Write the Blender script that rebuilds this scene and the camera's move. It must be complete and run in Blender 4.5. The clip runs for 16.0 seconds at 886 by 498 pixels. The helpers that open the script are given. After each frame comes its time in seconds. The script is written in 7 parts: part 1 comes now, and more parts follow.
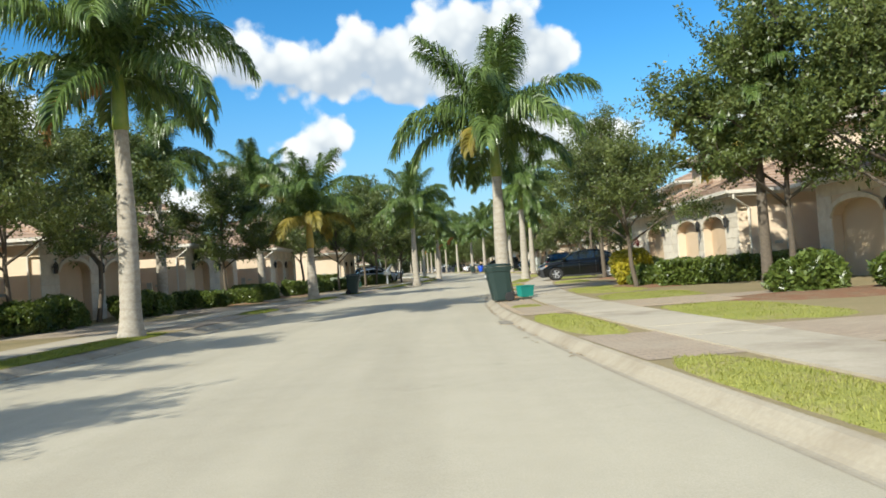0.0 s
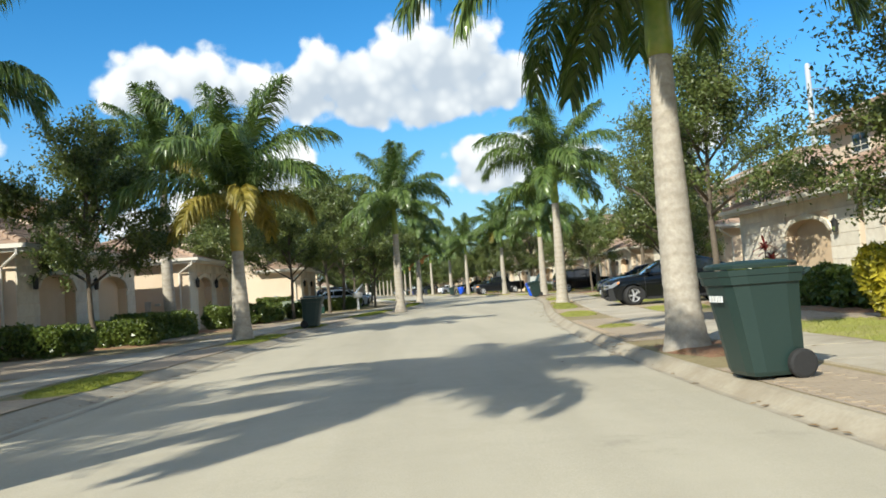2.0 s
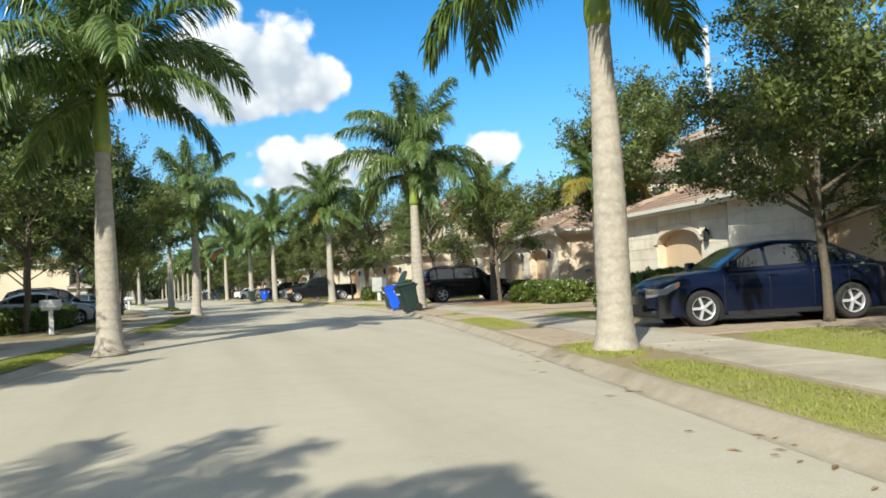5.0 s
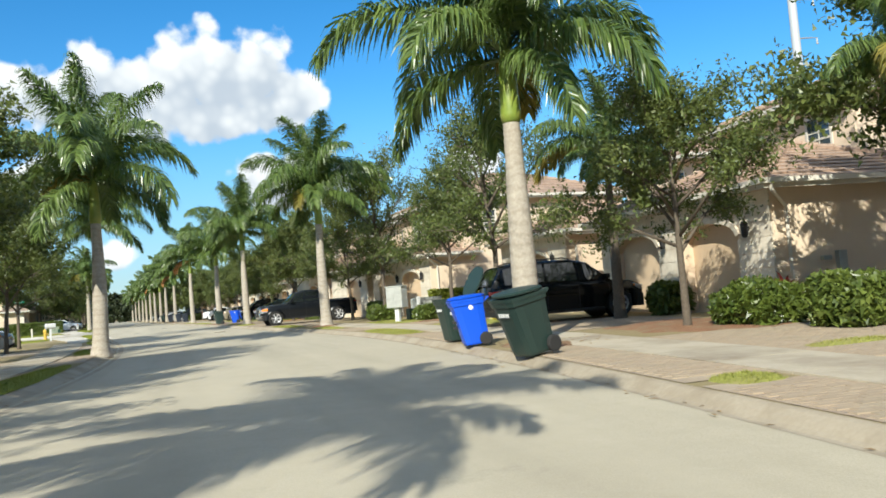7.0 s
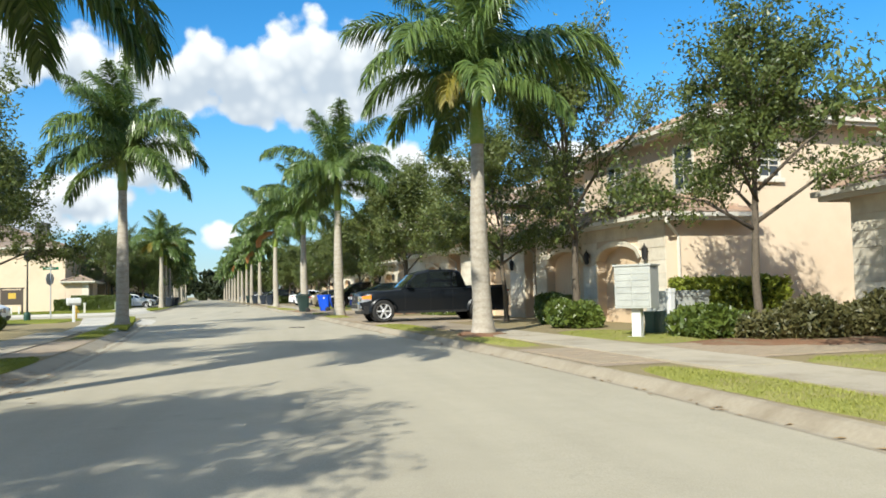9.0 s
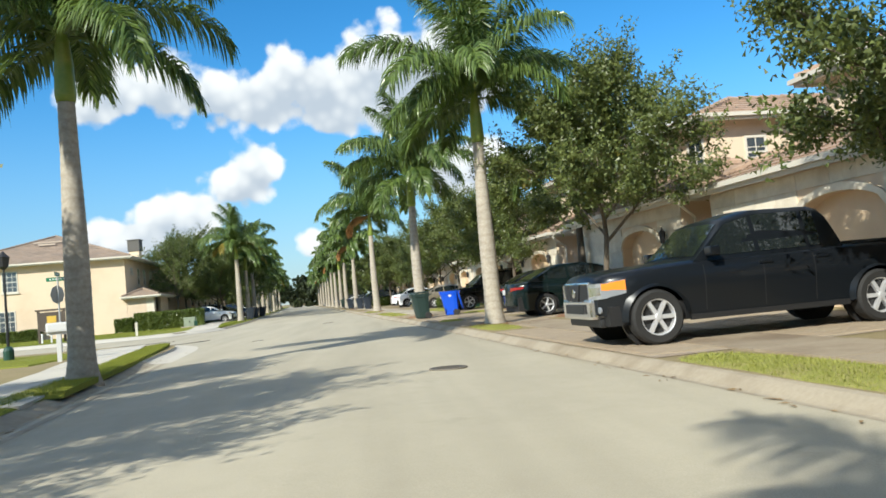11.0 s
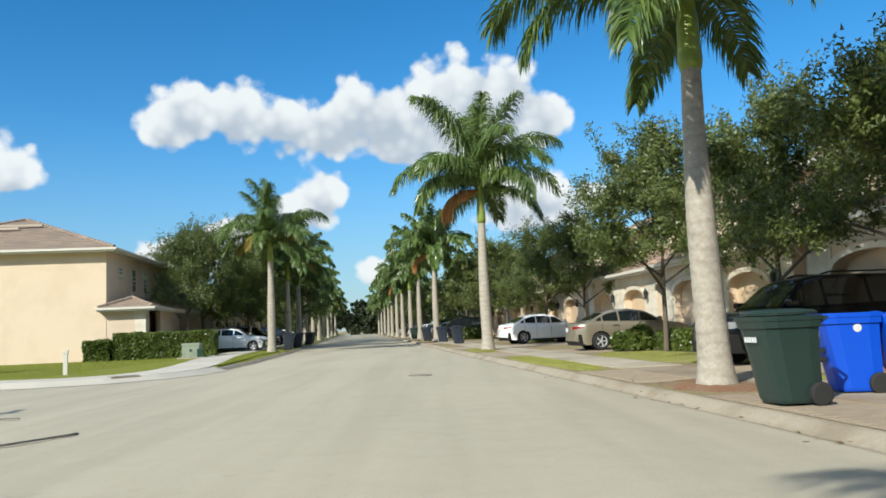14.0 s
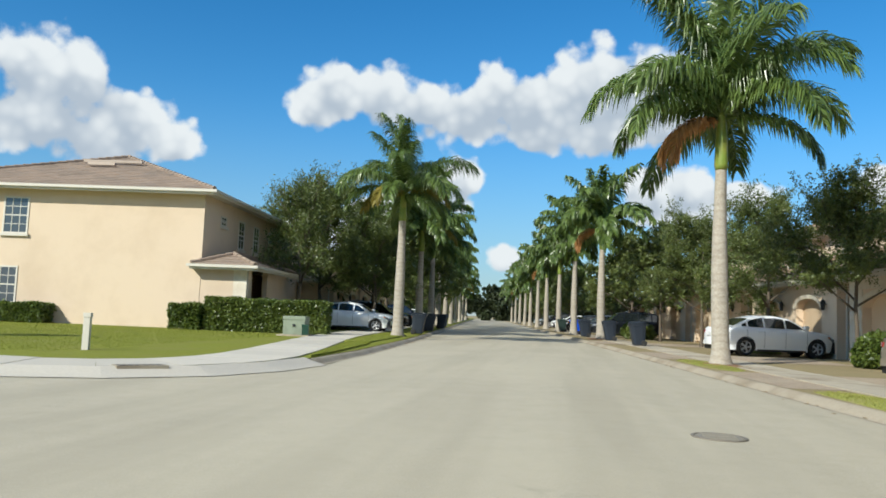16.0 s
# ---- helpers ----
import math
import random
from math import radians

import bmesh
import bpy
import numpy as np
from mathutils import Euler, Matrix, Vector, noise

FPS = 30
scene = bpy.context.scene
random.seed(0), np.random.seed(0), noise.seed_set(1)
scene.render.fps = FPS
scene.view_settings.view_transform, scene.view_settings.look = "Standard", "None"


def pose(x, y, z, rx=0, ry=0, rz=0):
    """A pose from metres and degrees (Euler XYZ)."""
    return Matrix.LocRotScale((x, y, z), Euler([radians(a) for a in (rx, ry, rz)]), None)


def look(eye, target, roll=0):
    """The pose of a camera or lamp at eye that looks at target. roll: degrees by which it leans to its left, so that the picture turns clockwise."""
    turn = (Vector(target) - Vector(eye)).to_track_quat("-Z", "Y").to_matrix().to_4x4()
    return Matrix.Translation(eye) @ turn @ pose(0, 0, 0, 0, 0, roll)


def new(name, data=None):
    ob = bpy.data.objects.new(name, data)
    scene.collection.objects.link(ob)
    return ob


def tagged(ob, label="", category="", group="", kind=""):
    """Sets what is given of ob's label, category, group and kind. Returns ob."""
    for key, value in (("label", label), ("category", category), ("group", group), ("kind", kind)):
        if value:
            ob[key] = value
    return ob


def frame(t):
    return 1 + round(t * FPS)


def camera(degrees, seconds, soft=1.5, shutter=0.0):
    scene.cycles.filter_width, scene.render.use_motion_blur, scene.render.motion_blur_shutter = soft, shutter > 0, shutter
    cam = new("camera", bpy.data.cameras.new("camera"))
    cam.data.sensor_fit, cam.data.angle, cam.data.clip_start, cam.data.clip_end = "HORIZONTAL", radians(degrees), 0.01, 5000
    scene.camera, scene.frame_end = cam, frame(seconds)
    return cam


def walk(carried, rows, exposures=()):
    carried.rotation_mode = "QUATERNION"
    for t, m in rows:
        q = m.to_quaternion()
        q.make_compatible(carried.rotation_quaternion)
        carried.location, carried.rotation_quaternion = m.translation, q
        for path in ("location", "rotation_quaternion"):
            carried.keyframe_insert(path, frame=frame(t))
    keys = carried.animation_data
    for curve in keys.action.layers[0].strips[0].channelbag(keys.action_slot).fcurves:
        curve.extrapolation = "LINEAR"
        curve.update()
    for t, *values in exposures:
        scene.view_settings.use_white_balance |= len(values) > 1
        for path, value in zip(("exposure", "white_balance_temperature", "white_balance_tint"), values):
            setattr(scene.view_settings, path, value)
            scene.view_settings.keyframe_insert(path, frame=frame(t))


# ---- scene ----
# ---- camera and its drive ----
cam = camera(59.4, 16.0, soft=1.7)
ROWS = [
    (0, -0.356, 1.669, 1.218, -0.37, 1.39, -3.97),
    (0.5, -1.021, 5.453, 1.223, -3.73, 1.25, -4.07),
    (1, -1.487, 9.325, 1.218, -5.94, 0.97, -3.00),
    (1.5, -1.826, 13.135, 1.202, -6.60, 1.46, -2.61),
    (2, -1.973, 17.013, 1.173, -3.24, 2.87, -4.09),
    (2.5, -2.003, 21.110, 1.172, -5.95, 1.90, -2.93),
    (3, -1.794, 25.232, 1.172, -9.27, 1.48, -2.14),
    (3.5, -1.518, 29.272, 1.201, -12.06, 2.56, -2.63),
    (4, -1.158, 33.424, 1.190, -13.74, 2.93, -2.64),
    (4.2, -0.991, 35.109, 1.194, -14.78, 2.82, -2.94),
    (6.3, 1.093, 52.607, 1.204, -20.59, 1.85, -4.06),
    (6.5, 1.342, 54.286, 1.204, -21.00, 2.13, -4.84),
    (7, 2.014, 58.556, 1.216, -18.88, 3.22, -4.59),
    (7.5, 2.542, 62.776, 1.194, -17.16, 3.23, -2.38),
    (8, 2.949, 66.973, 1.219, -14.83, 3.45, -1.56),
    (8.5, 3.184, 71.233, 1.202, -13.53, 3.13, -1.19),
    (9, 3.355, 75.513, 1.189, -12.05, 3.13, -1.27),
    (9.2, 3.377, 77.204, 1.186, -11.36, 3.35, -0.86),
    (11.3, 2.835, 94.409, 1.191, -4.51, 3.11, -5.32),
    (11.5, 2.732, 96.017, 1.175, -3.49, 4.41, -4.72),
    (12, 2.356, 100.011, 1.206, -2.65, 4.76, -5.19),
    (12.5, 1.981, 103.871, 1.221, -1.54, 5.20, -3.84),
    (13, 1.595, 107.488, 1.193, -1.21, 4.76, -3.82),
    (13.5, 1.162, 110.984, 1.186, -1.97, 4.59, -3.75),
    (14, 0.778, 114.326, 1.183, -1.23, 5.72, -2.42),
    (14.5, 0.455, 117.483, 1.220, -2.78, 4.58, -2.16),
    (15, 0.097, 120.177, 1.196, -1.99, 4.81, -2.30),
    (15.5, -0.520, 122.621, 1.202, 3.19, 5.73, -0.96),
    (16, -1.238, 124.896, 1.206, 8.48, 4.80, 2.32),
]


def drive_pose(x, y, z, yaw, pitch, roll):
    a, b = radians(yaw), radians(pitch)
    ahead = Vector((-math.sin(a) * math.cos(b), math.cos(a) * math.cos(b), math.sin(b)))
    return look((x, y, z), Vector((x, y, z)) + ahead, roll)


walk(cam, [(t, drive_pose(*row)) for t, *row in ROWS], exposures=[(0.0, 0.42, 6300, 5), (2.5, 0.48, 6300, 5), (4.0, 0.46, 6300, 5), (6.5, 0.5, 6300, 5), (9.0, 0.5, 6250, 5), (11.5, 0.4, 6250, 5), (13.5, 0.27, 6200, 5), (16.0, 0.15, 6150, 5)])
# ---- world, sun ----
SUN_AZ, SUN_EL = 215.5, 33.5
world = bpy.data.worlds.new("sky")
scene.world = world
world.use_nodes = True
wt = world.node_tree
wt.nodes.clear()


def wnode(kind, **props):
    n = wt.nodes.new(kind)
    for key, value in props.items():
        if key == "operation":
            n.operation = value
        elif key == "location":
            n.location = value
    return n


def wmath(op, a, b=None, c=None):
    n = wnode("ShaderNodeMath", operation=op)
    for k, v in enumerate((a, b, c)):
        if v is None:
            continue
        if isinstance(v, (int, float)):
            n.inputs[k].default_value = v
        else:
            wt.links.new(v, n.inputs[k])
    return n.outputs[0]


def build_sky():
    out = wnode("ShaderNodeOutputWorld")
    bg = wnode("ShaderNodeBackground")
    sky = wnode("ShaderNodeTexSky")
    sky.sky_type = "NISHITA"
    sky.sun_disc = False
    sky.sun_elevation = radians(SUN_EL)
    sky.sun_rotation = radians(SUN_AZ)
    sky.air_density, sky.dust_density, sky.ozone_density = 1.0, 0.0, 4.0
    bg.inputs[1].default_value = 0.066
    coord = wnode("ShaderNodeTexCoord")
    sep = wnode("ShaderNodeSeparateXYZ")
    wt.links.new(coord.outputs["Generated"], sep.inputs[0])
    x, y, z = sep.outputs
    az = wmath("MULTIPLY", wmath("ARCTAN2", x, y), 57.2958)
    el = wmath("MULTIPLY", wmath("ARCSINE", z), 57.2958)
    noise_big = wnode("ShaderNodeTexNoise")
    noise_big.inputs["Scale"].default_value = 15.0
    noise_big.inputs["Detail"].default_value = 8.0
    noise_big.inputs["Roughness"].default_value = 0.6
    wt.links.new(coord.outputs["Generated"], noise_big.inputs["Vector"])
    # lobes of the cumulus: azimuth, elevation, half width, half height in degrees
    great = [(-18.3, 14.8, 2.4, 2.0), (-16.6, 15.7, 2.8, 2.4), (-13.6, 15.6, 3.2, 2.5), (-10.4, 14.9, 3.0, 2.3), (-6.8, 14.6, 3.4, 2.3), (-5.2, 16.0, 2.4, 2.6), (-2.4, 15.4, 3.2, 3.1), (0.8, 16.2, 3.2, 3.3), (3.6, 16.6, 3.4, 3.5), (6.4, 16.6, 3.2, 3.3), (9.0, 15.0, 2.8, 2.4), (-1.6, 13.6, 3.2, 1.9), (3.0, 13.6, 4.3, 2.2), (7.4, 14.0, 3.4, 2.0)]
    low = [(-7.2, 10.1, 1.8, 1.8), (-9.0, 8.9, 2.8, 2.0), (-13.0, 7.0, 4.0, 1.9), (-17.2, 5.6, 4.4, 1.7), (6.2, 9.6, 2.6, 1.9), (9.2, 9.6, 2.8, 1.8), (12.4, 9.0, 3.0, 1.5), (8.0, 7.8, 4.3, 1.3), (-3.9, 4.4, 1.6, 1.2), (21.5, 9.4, 2.8, 1.4)]
    side = [(-37.6, 15.0, 3.6, 2.6), (-34.4, 14.4, 3.4, 2.8), (-31.2, 12.6, 3.0, 2.4), (-28.2, 11.2, 2.4, 1.8), (-36.8, 11.4, 5.4, 2.4), (-32.6, 10.6, 4.3, 1.7)]
    lobes = great + low + side

    def field(lift, merge=0.45):
        v = wnode("ShaderNodeCombineXYZ")
        wt.links.new(az, v.inputs[0])
        wt.links.new(wmath("ADD", el, lift), v.inputs[1])
        best = None
        for a, e, w, h in lobes:
            m = wnode("ShaderNodeVectorMath", operation="MULTIPLY_ADD")
            wt.links.new(v.outputs[0], m.inputs[0])
            m.inputs[1].default_value = (1 / w, 1 / h, 0)
            m.inputs[2].default_value = (-a / w, -e / h, 0)
            length = wnode("ShaderNodeVectorMath", operation="LENGTH")
            wt.links.new(m.outputs[0], length.inputs[0])
            d = length.outputs["Value"]
            best = d if best is None else wmath("SMOOTH_MIN", best, d, merge)
        return wmath("SUBTRACT", 1.0, best)

    # billows: rounded cells at two sizes over fine noise
    heads = []
    for scale in (26.0, 62.0):
        cell = wnode("ShaderNodeTexVoronoi")
        cell.feature = "SMOOTH_F1"
        cell.inputs["Scale"].default_value, cell.inputs["Smoothness"].default_value = scale, 0.35
        wt.links.new(coord.outputs["Generated"], cell.inputs["Vector"])
        heads.append(wmath("SUBTRACT", 0.42, cell.outputs["Distance"]))
    billow = wmath("ADD", wmath("MULTIPLY", heads[0], 0.5), wmath("MULTIPLY", heads[1], 0.3))
    puff = wmath("ADD", billow, wmath("MULTIPLY", wmath("SUBTRACT", noise_big.outputs[0], 0.44), 1.1))
    density = wmath("ADD", field(0.0), puff)
    above = wmath("SUBTRACT", field(1.3, 0.8), wmath("MULTIPLY", billow, 1.6))
    cover = wnode("ShaderNodeMapRange")
    cover.interpolation_type = "SMOOTHSTEP"
    wt.links.new(density, cover.inputs[0])
    cover.inputs[1].default_value, cover.inputs[2].default_value = 0.06, 0.36
    # the same scattered cumulus goes on overhead and behind
    noise_all = wnode("ShaderNodeTexNoise")
    noise_all.inputs["Scale"].default_value, noise_all.inputs["Detail"].default_value = 3.2, 8.0
    wt.links.new(coord.outputs["Generated"], noise_all.inputs["Vector"])
    high, wide = wnode("ShaderNodeMapRange"), wnode("ShaderNodeMapRange")
    wt.links.new(el, high.inputs[0])
    high.inputs[1].default_value, high.inputs[2].default_value = 26.0, 36.0
    wt.links.new(wmath("ABSOLUTE", az), wide.inputs[0])
    wide.inputs[1].default_value, wide.inputs[2].default_value = 50.0, 62.0
    round_sky = wnode("ShaderNodeMapRange")
    round_sky.interpolation_type = "SMOOTHSTEP"
    wt.links.new(noise_all.outputs[0], round_sky.inputs[0])
    round_sky.inputs[1].default_value, round_sky.inputs[2].default_value = 0.47, 0.58
    all_cover = wmath("MAXIMUM", cover.outputs[0], wmath("MULTIPLY", round_sky.outputs[0], wmath("MAXIMUM", high.outputs[0], wide.outputs[0])))
    shade = wnode("ShaderNodeMapRange")
    shade.interpolation_type = "SMOOTHSTEP"
    wt.links.new(above, shade.inputs[0])
    shade.inputs[1].default_value, shade.inputs[2].default_value = 0.05, 1.1
    tint = wnode("ShaderNodeMix")
    tint.data_type = "RGBA"
    wt.links.new(shade.outputs[0], tint.inputs[0])
    tint.inputs[6].default_value = (11.8, 11.8, 11.8, 1)
    tint.inputs[7].default_value = (6.6, 7.3, 8.3, 1)
    mix = wnode("ShaderNodeMix")
    mix.data_type = "RGBA"
    wt.links.new(all_cover, mix.inputs[0])
    vivid = wnode("ShaderNodeHueSaturation")
    vivid.inputs["Hue"].default_value, vivid.inputs["Saturation"].default_value, vivid.inputs["Value"].default_value = 0.497, 1.30, 1.9
    wt.links.new(sky.outputs[0], vivid.inputs["Color"])
    low = wnode("ShaderNodeMapRange")
    low.interpolation_type = "SMOOTHSTEP"
    wt.links.new(el, low.inputs[0])
    low.inputs[1].default_value, low.inputs[2].default_value = 16.0, -2.0
    low.inputs[3].default_value, low.inputs[4].default_value = 0.0, 0.75
    humid = wnode("ShaderNodeMix")
    humid.data_type = "RGBA"
    wt.links.new(low.outputs[0], humid.inputs[0])
    wt.links.new(vivid.outputs[0], humid.inputs[6])
    humid.inputs[7].default_value = (2.9, 4.9, 7.0, 1)
    wt.links.new(humid.outputs[2], mix.inputs[6])
    wt.links.new(tint.outputs[2], mix.inputs[7])
    wt.links.new(mix.outputs[2], bg.inputs[0])
    wt.links.new(bg.outputs[0], out.inputs[0])


build_sky()
sun = new("sun", bpy.data.lights.new("sun", "SUN"))
sun.data.energy, sun.data.angle, sun.data.color = 5.0, radians(0.53), (1.0, 0.94, 0.83)
sun_from = Vector((math.sin(radians(SUN_AZ)) * math.cos(radians(SUN_EL)), math.cos(radians(SUN_AZ)) * math.cos(radians(SUN_EL)), math.sin(radians(SUN_EL))))
sun.matrix_world = look(sun_from * 200, (0, 0, 0))


# ---- materials ----
def nodes_of(name):
    m = bpy.data.materials.new(name)
    m.use_nodes = True
    t = m.node_tree
    return m, t, t.nodes["Principled BSDF"]


def link_noise(t, coord, scale, detail=4.0, rough=0.6):
    n = t.nodes.new("ShaderNodeTexNoise")
    n.inputs["Scale"].default_value, n.inputs["Detail"].default_value, n.inputs["Roughness"].default_value = scale, detail, rough
    t.links.new(coord, n.inputs["Vector"])
    return n.outputs[0]


def ramp(t, fac, low, high, a, b):
    r = t.nodes.new("ShaderNodeValToRGB")
    r.color_ramp.elements[0].position, r.color_ramp.elements[1].position = low, high
    r.color_ramp.elements[0].color, r.color_ramp.elements[1].color = (*a, 1), (*b, 1)
    t.links.new(fac, r.inputs[0])
    return r.outputs[0]


def mixed(t, fac, a, b, mode="MIX"):
    n = t.nodes.new("ShaderNodeMix")
    n.data_type, n.blend_type = "RGBA", mode
    for k, v in ((0, fac), (6, a), (7, b)):
        if isinstance(v, (int, float)):
            n.inputs[k].default_value = v
        elif isinstance(v, tuple):
            n.inputs[k].default_value = (*v, 1)
        else:
            t.links.new(v, n.inputs[k])
    return n.outputs[2]


def bump(t, shader, height, strength, distance):
    b = t.nodes.new("ShaderNodeBump")
    b.inputs["Strength"].default_value, b.inputs["Distance"].default_value = strength, distance
    t.links.new(height, b.inputs["Height"])
    t.links.new(b.outputs[0], shader.inputs["Normal"])


def surface(name, a, b, fine=30.0, broad=1.2, rough=0.8, spread=0.35, relief=0.3, depth=0.01, metal=0.0, coat=0.0, stain=None, per="object"):
    """Two tones mixed by fine grain, over broad stains, with relief."""
    m, t, s = nodes_of(name)
    coord = t.nodes.new("ShaderNodeTexCoord").outputs["Object"]
    grain, patch = link_noise(t, coord, fine, 6.0), link_noise(t, coord, broad, 5.0, 0.65)
    col = mixed(t, ramp(t, grain, 0.5 - spread, 0.5 + spread, (0, 0, 0), (1, 1, 1)), a, b)
    if stain:
        col = mixed(t, ramp(t, patch, 0.46, 0.68, (0, 0, 0), (1, 1, 1)), col, stain)
    if per == "object":
        info = t.nodes.new("ShaderNodeObjectInfo").outputs["Random"]
    else:
        info = t.nodes.new("ShaderNodeNewGeometry").outputs["Random Per Island"]
    col = mixed(t, 1.0, col, ramp(t, info, 0.0, 1.0, (0.86, 0.86, 0.86), (1.0, 1.0, 1.0)), "MULTIPLY")
    t.links.new(col, s.inputs["Base Color"])
    s.inputs["Roughness"].default_value, s.inputs["Metallic"].default_value = rough, metal
    s.inputs["Coat Weight"].default_value = coat
    s.inputs["Coat Roughness"].default_value = 0.05
    if name in ("lawn", "turf", "verge_turf", "mulch"):
        s.inputs["Specular IOR Level"].default_value = 0.12
    if relief:
        bump(t, s, grain, relief, depth)
    return m


def leafy(name, a, b, rough=0.45, through_light=0.3, tint=(1.0, 1.0, 0.6)):
    """Leaf blades: two tones by blade and by clump, some light passing through."""
    m, t, s = nodes_of(name)
    geo = t.nodes.new("ShaderNodeNewGeometry").outputs["Random Per Island"]
    coord = t.nodes.new("ShaderNodeTexCoord").outputs["Object"]
    clump = link_noise(t, coord, 1.1, 3.0)
    f = t.nodes.new("ShaderNodeMath")
    f.operation = "MULTIPLY_ADD"
    t.links.new(geo, f.inputs[0])
    f.inputs[1].default_value = 0.55
    t.links.new(clump, f.inputs[2])
    col = ramp(t, f.outputs[0], 0.35, 1.05, a, b)
    info = t.nodes.new("ShaderNodeObjectInfo").outputs["Random"]
    col = mixed(t, 1.0, col, ramp(t, info, 0.0, 1.0, (0.8, 0.84, 0.75), (1.0, 1.0, 1.0)), "MULTIPLY")
    t.links.new(col, s.inputs["Base Color"])
    s.inputs["Roughness"].default_value = rough
    tr = t.nodes.new("ShaderNodeBsdfTranslucent")
    t.links.new(mixed(t, 1.0, col, tint, "MULTIPLY"), tr.inputs[0])
    mx = t.nodes.new("ShaderNodeMixShader")
    mx.inputs[0].default_value = through_light
    t.links.new(s.outputs[0], mx.inputs[1])
    t.links.new(tr.outputs[0], mx.inputs[2])
    t.links.new(mx.outputs[0], t.nodes["Material Output"].inputs[0])
    return m


def paint(name, col, rough=0.3, metal=0.0, coat=0.8):
    return surface(name, col, tuple(min(1, c * 1.12 + 0.002) for c in col), 180.0, 0.8, rough, 0.5, 0.0, 0.001, metal, coat)


def asphalt_material():
    m, t, s = nodes_of("asphalt")
    coord = t.nodes.new("ShaderNodeTexCoord").outputs["Object"]
    grain, mid, broad = link_noise(t, coord, 90.0, 3.0), link_noise(t, coord, 2.2, 6.0, 0.7), link_noise(t, coord, 0.22, 4.0)
    col = mixed(t, ramp(t, grain, 0.3, 0.7, (0, 0, 0), (1, 1, 1)), (0.375, 0.331, 0.242), (0.50, 0.447, 0.335))
    col = mixed(t, ramp(t, mid, 0.42, 0.72, (0, 0, 0), (0.4, 0.4, 0.4)), col, (0.35, 0.302, 0.21))
    col = mixed(t, ramp(t, broad, 0.4, 0.7, (0, 0, 0), (0.5, 0.5, 0.5)), col, (0.50, 0.445, 0.325))
    long = t.nodes.new("ShaderNodeMapping")
    long.inputs["Scale"].default_value = (0.85, 0.05, 1.0)
    t.links.new(coord, long.inputs["Vector"])
    tracks = link_noise(t, long.outputs[0], 1.0, 3.0)
    col = mixed(t, ramp(t, tracks, 0.45, 0.66, (0, 0, 0), (0.38, 0.38, 0.38)), col, (0.30, 0.262, 0.188))
    spots = link_noise(t, coord, 0.7, 7.0, 0.75)
    col = mixed(t, ramp(t, spots, 0.60, 0.72, (0, 0, 0), (0.45, 0.45, 0.45)), col, (0.25, 0.218, 0.16))
    t.links.new(col, s.inputs["Base Color"])
    s.inputs["Roughness"].default_value = 0.85
    bump(t, s, grain, 0.35, 0.004)
    return m


def paver_material():
    m, t, s = nodes_of("paver_brick")
    coord = t.nodes.new("ShaderNodeTexCoord").outputs["Object"]
    b = t.nodes.new("ShaderNodeTexBrick")
    t.links.new(coord, b.inputs["Vector"])
    b.inputs["Scale"].default_value = 1.0
    b.inputs["Brick Width"].default_value, b.inputs["Row Height"].default_value = 0.2, 0.1
    b.inputs["Mortar Size"].default_value = 0.006
    b.inputs["Color1"].default_value, b.inputs["Color2"].default_value = (0.40, 0.305, 0.21, 1), (0.34, 0.26, 0.18, 1)
    b.inputs["Mortar"].default_value = (0.2, 0.17, 0.14, 1)
    broad = link_noise(t, coord, 0.8, 5.0)
    col = mixed(t, ramp(t, broad, 0.42, 0.7, (0, 0, 0), (0.6, 0.6, 0.6)), b.outputs["Color"], (0.42, 0.35, 0.25))
    t.links.new(col, s.inputs["Base Color"])
    s.inputs["Roughness"].default_value = 0.85
    bump(t, s, b.outputs["Fac"], -0.4, 0.004)
    return m


ASPHALT = asphalt_material()
PAVER = paver_material()
CONCRETE = surface("concrete", (0.345, 0.295, 0.212), (0.455, 0.395, 0.295), 25.0, 0.9, 0.85, 0.35, 0.25, 0.006, stain=(0.29, 0.235, 0.16))
WALK = surface("sidewalk_concrete", (0.43, 0.372, 0.275), (0.53, 0.462, 0.35), 22.0, 0.55, 0.85, 0.35, 0.2, 0.005, stain=(0.30, 0.245, 0.175))
DIRTY_WALK = surface("soiled_concrete", (0.30, 0.24, 0.165), (0.40, 0.325, 0.23), 18.0, 0.6, 0.9, 0.35, 0.3, 0.006, stain=(0.23, 0.17, 0.11))
WORN_KERB = surface("weathered_kerb", (0.31, 0.262, 0.188), (0.41, 0.35, 0.26), 20.0, 0.8, 0.9, 0.35, 0.3, 0.006, stain=(0.25, 0.2, 0.135))
BRIGHT_WALK = surface("new_concrete", (0.51, 0.465, 0.385), (0.61, 0.56, 0.47), 22.0, 0.7, 0.85, 0.35, 0.2, 0.005)
TURF = surface("turf", (0.25, 0.20, 0.105), (0.36, 0.29, 0.165), 14.0, 0.5, 0.95, 0.3, 0.8, 0.03, stain=(0.27, 0.225, 0.12))
LAWN = surface("lawn", (0.165, 0.185, 0.022), (0.245, 0.258, 0.04), 14.0, 0.5, 0.95, 0.3, 0.5, 0.02, stain=(0.215, 0.215, 0.05))
MULCH = surface("mulch", (0.21, 0.105, 0.06), (0.39, 0.225, 0.135), 35.0, 1.5, 0.95, 0.25, 1.0, 0.03, stain=(0.30, 0.24, 0.15))
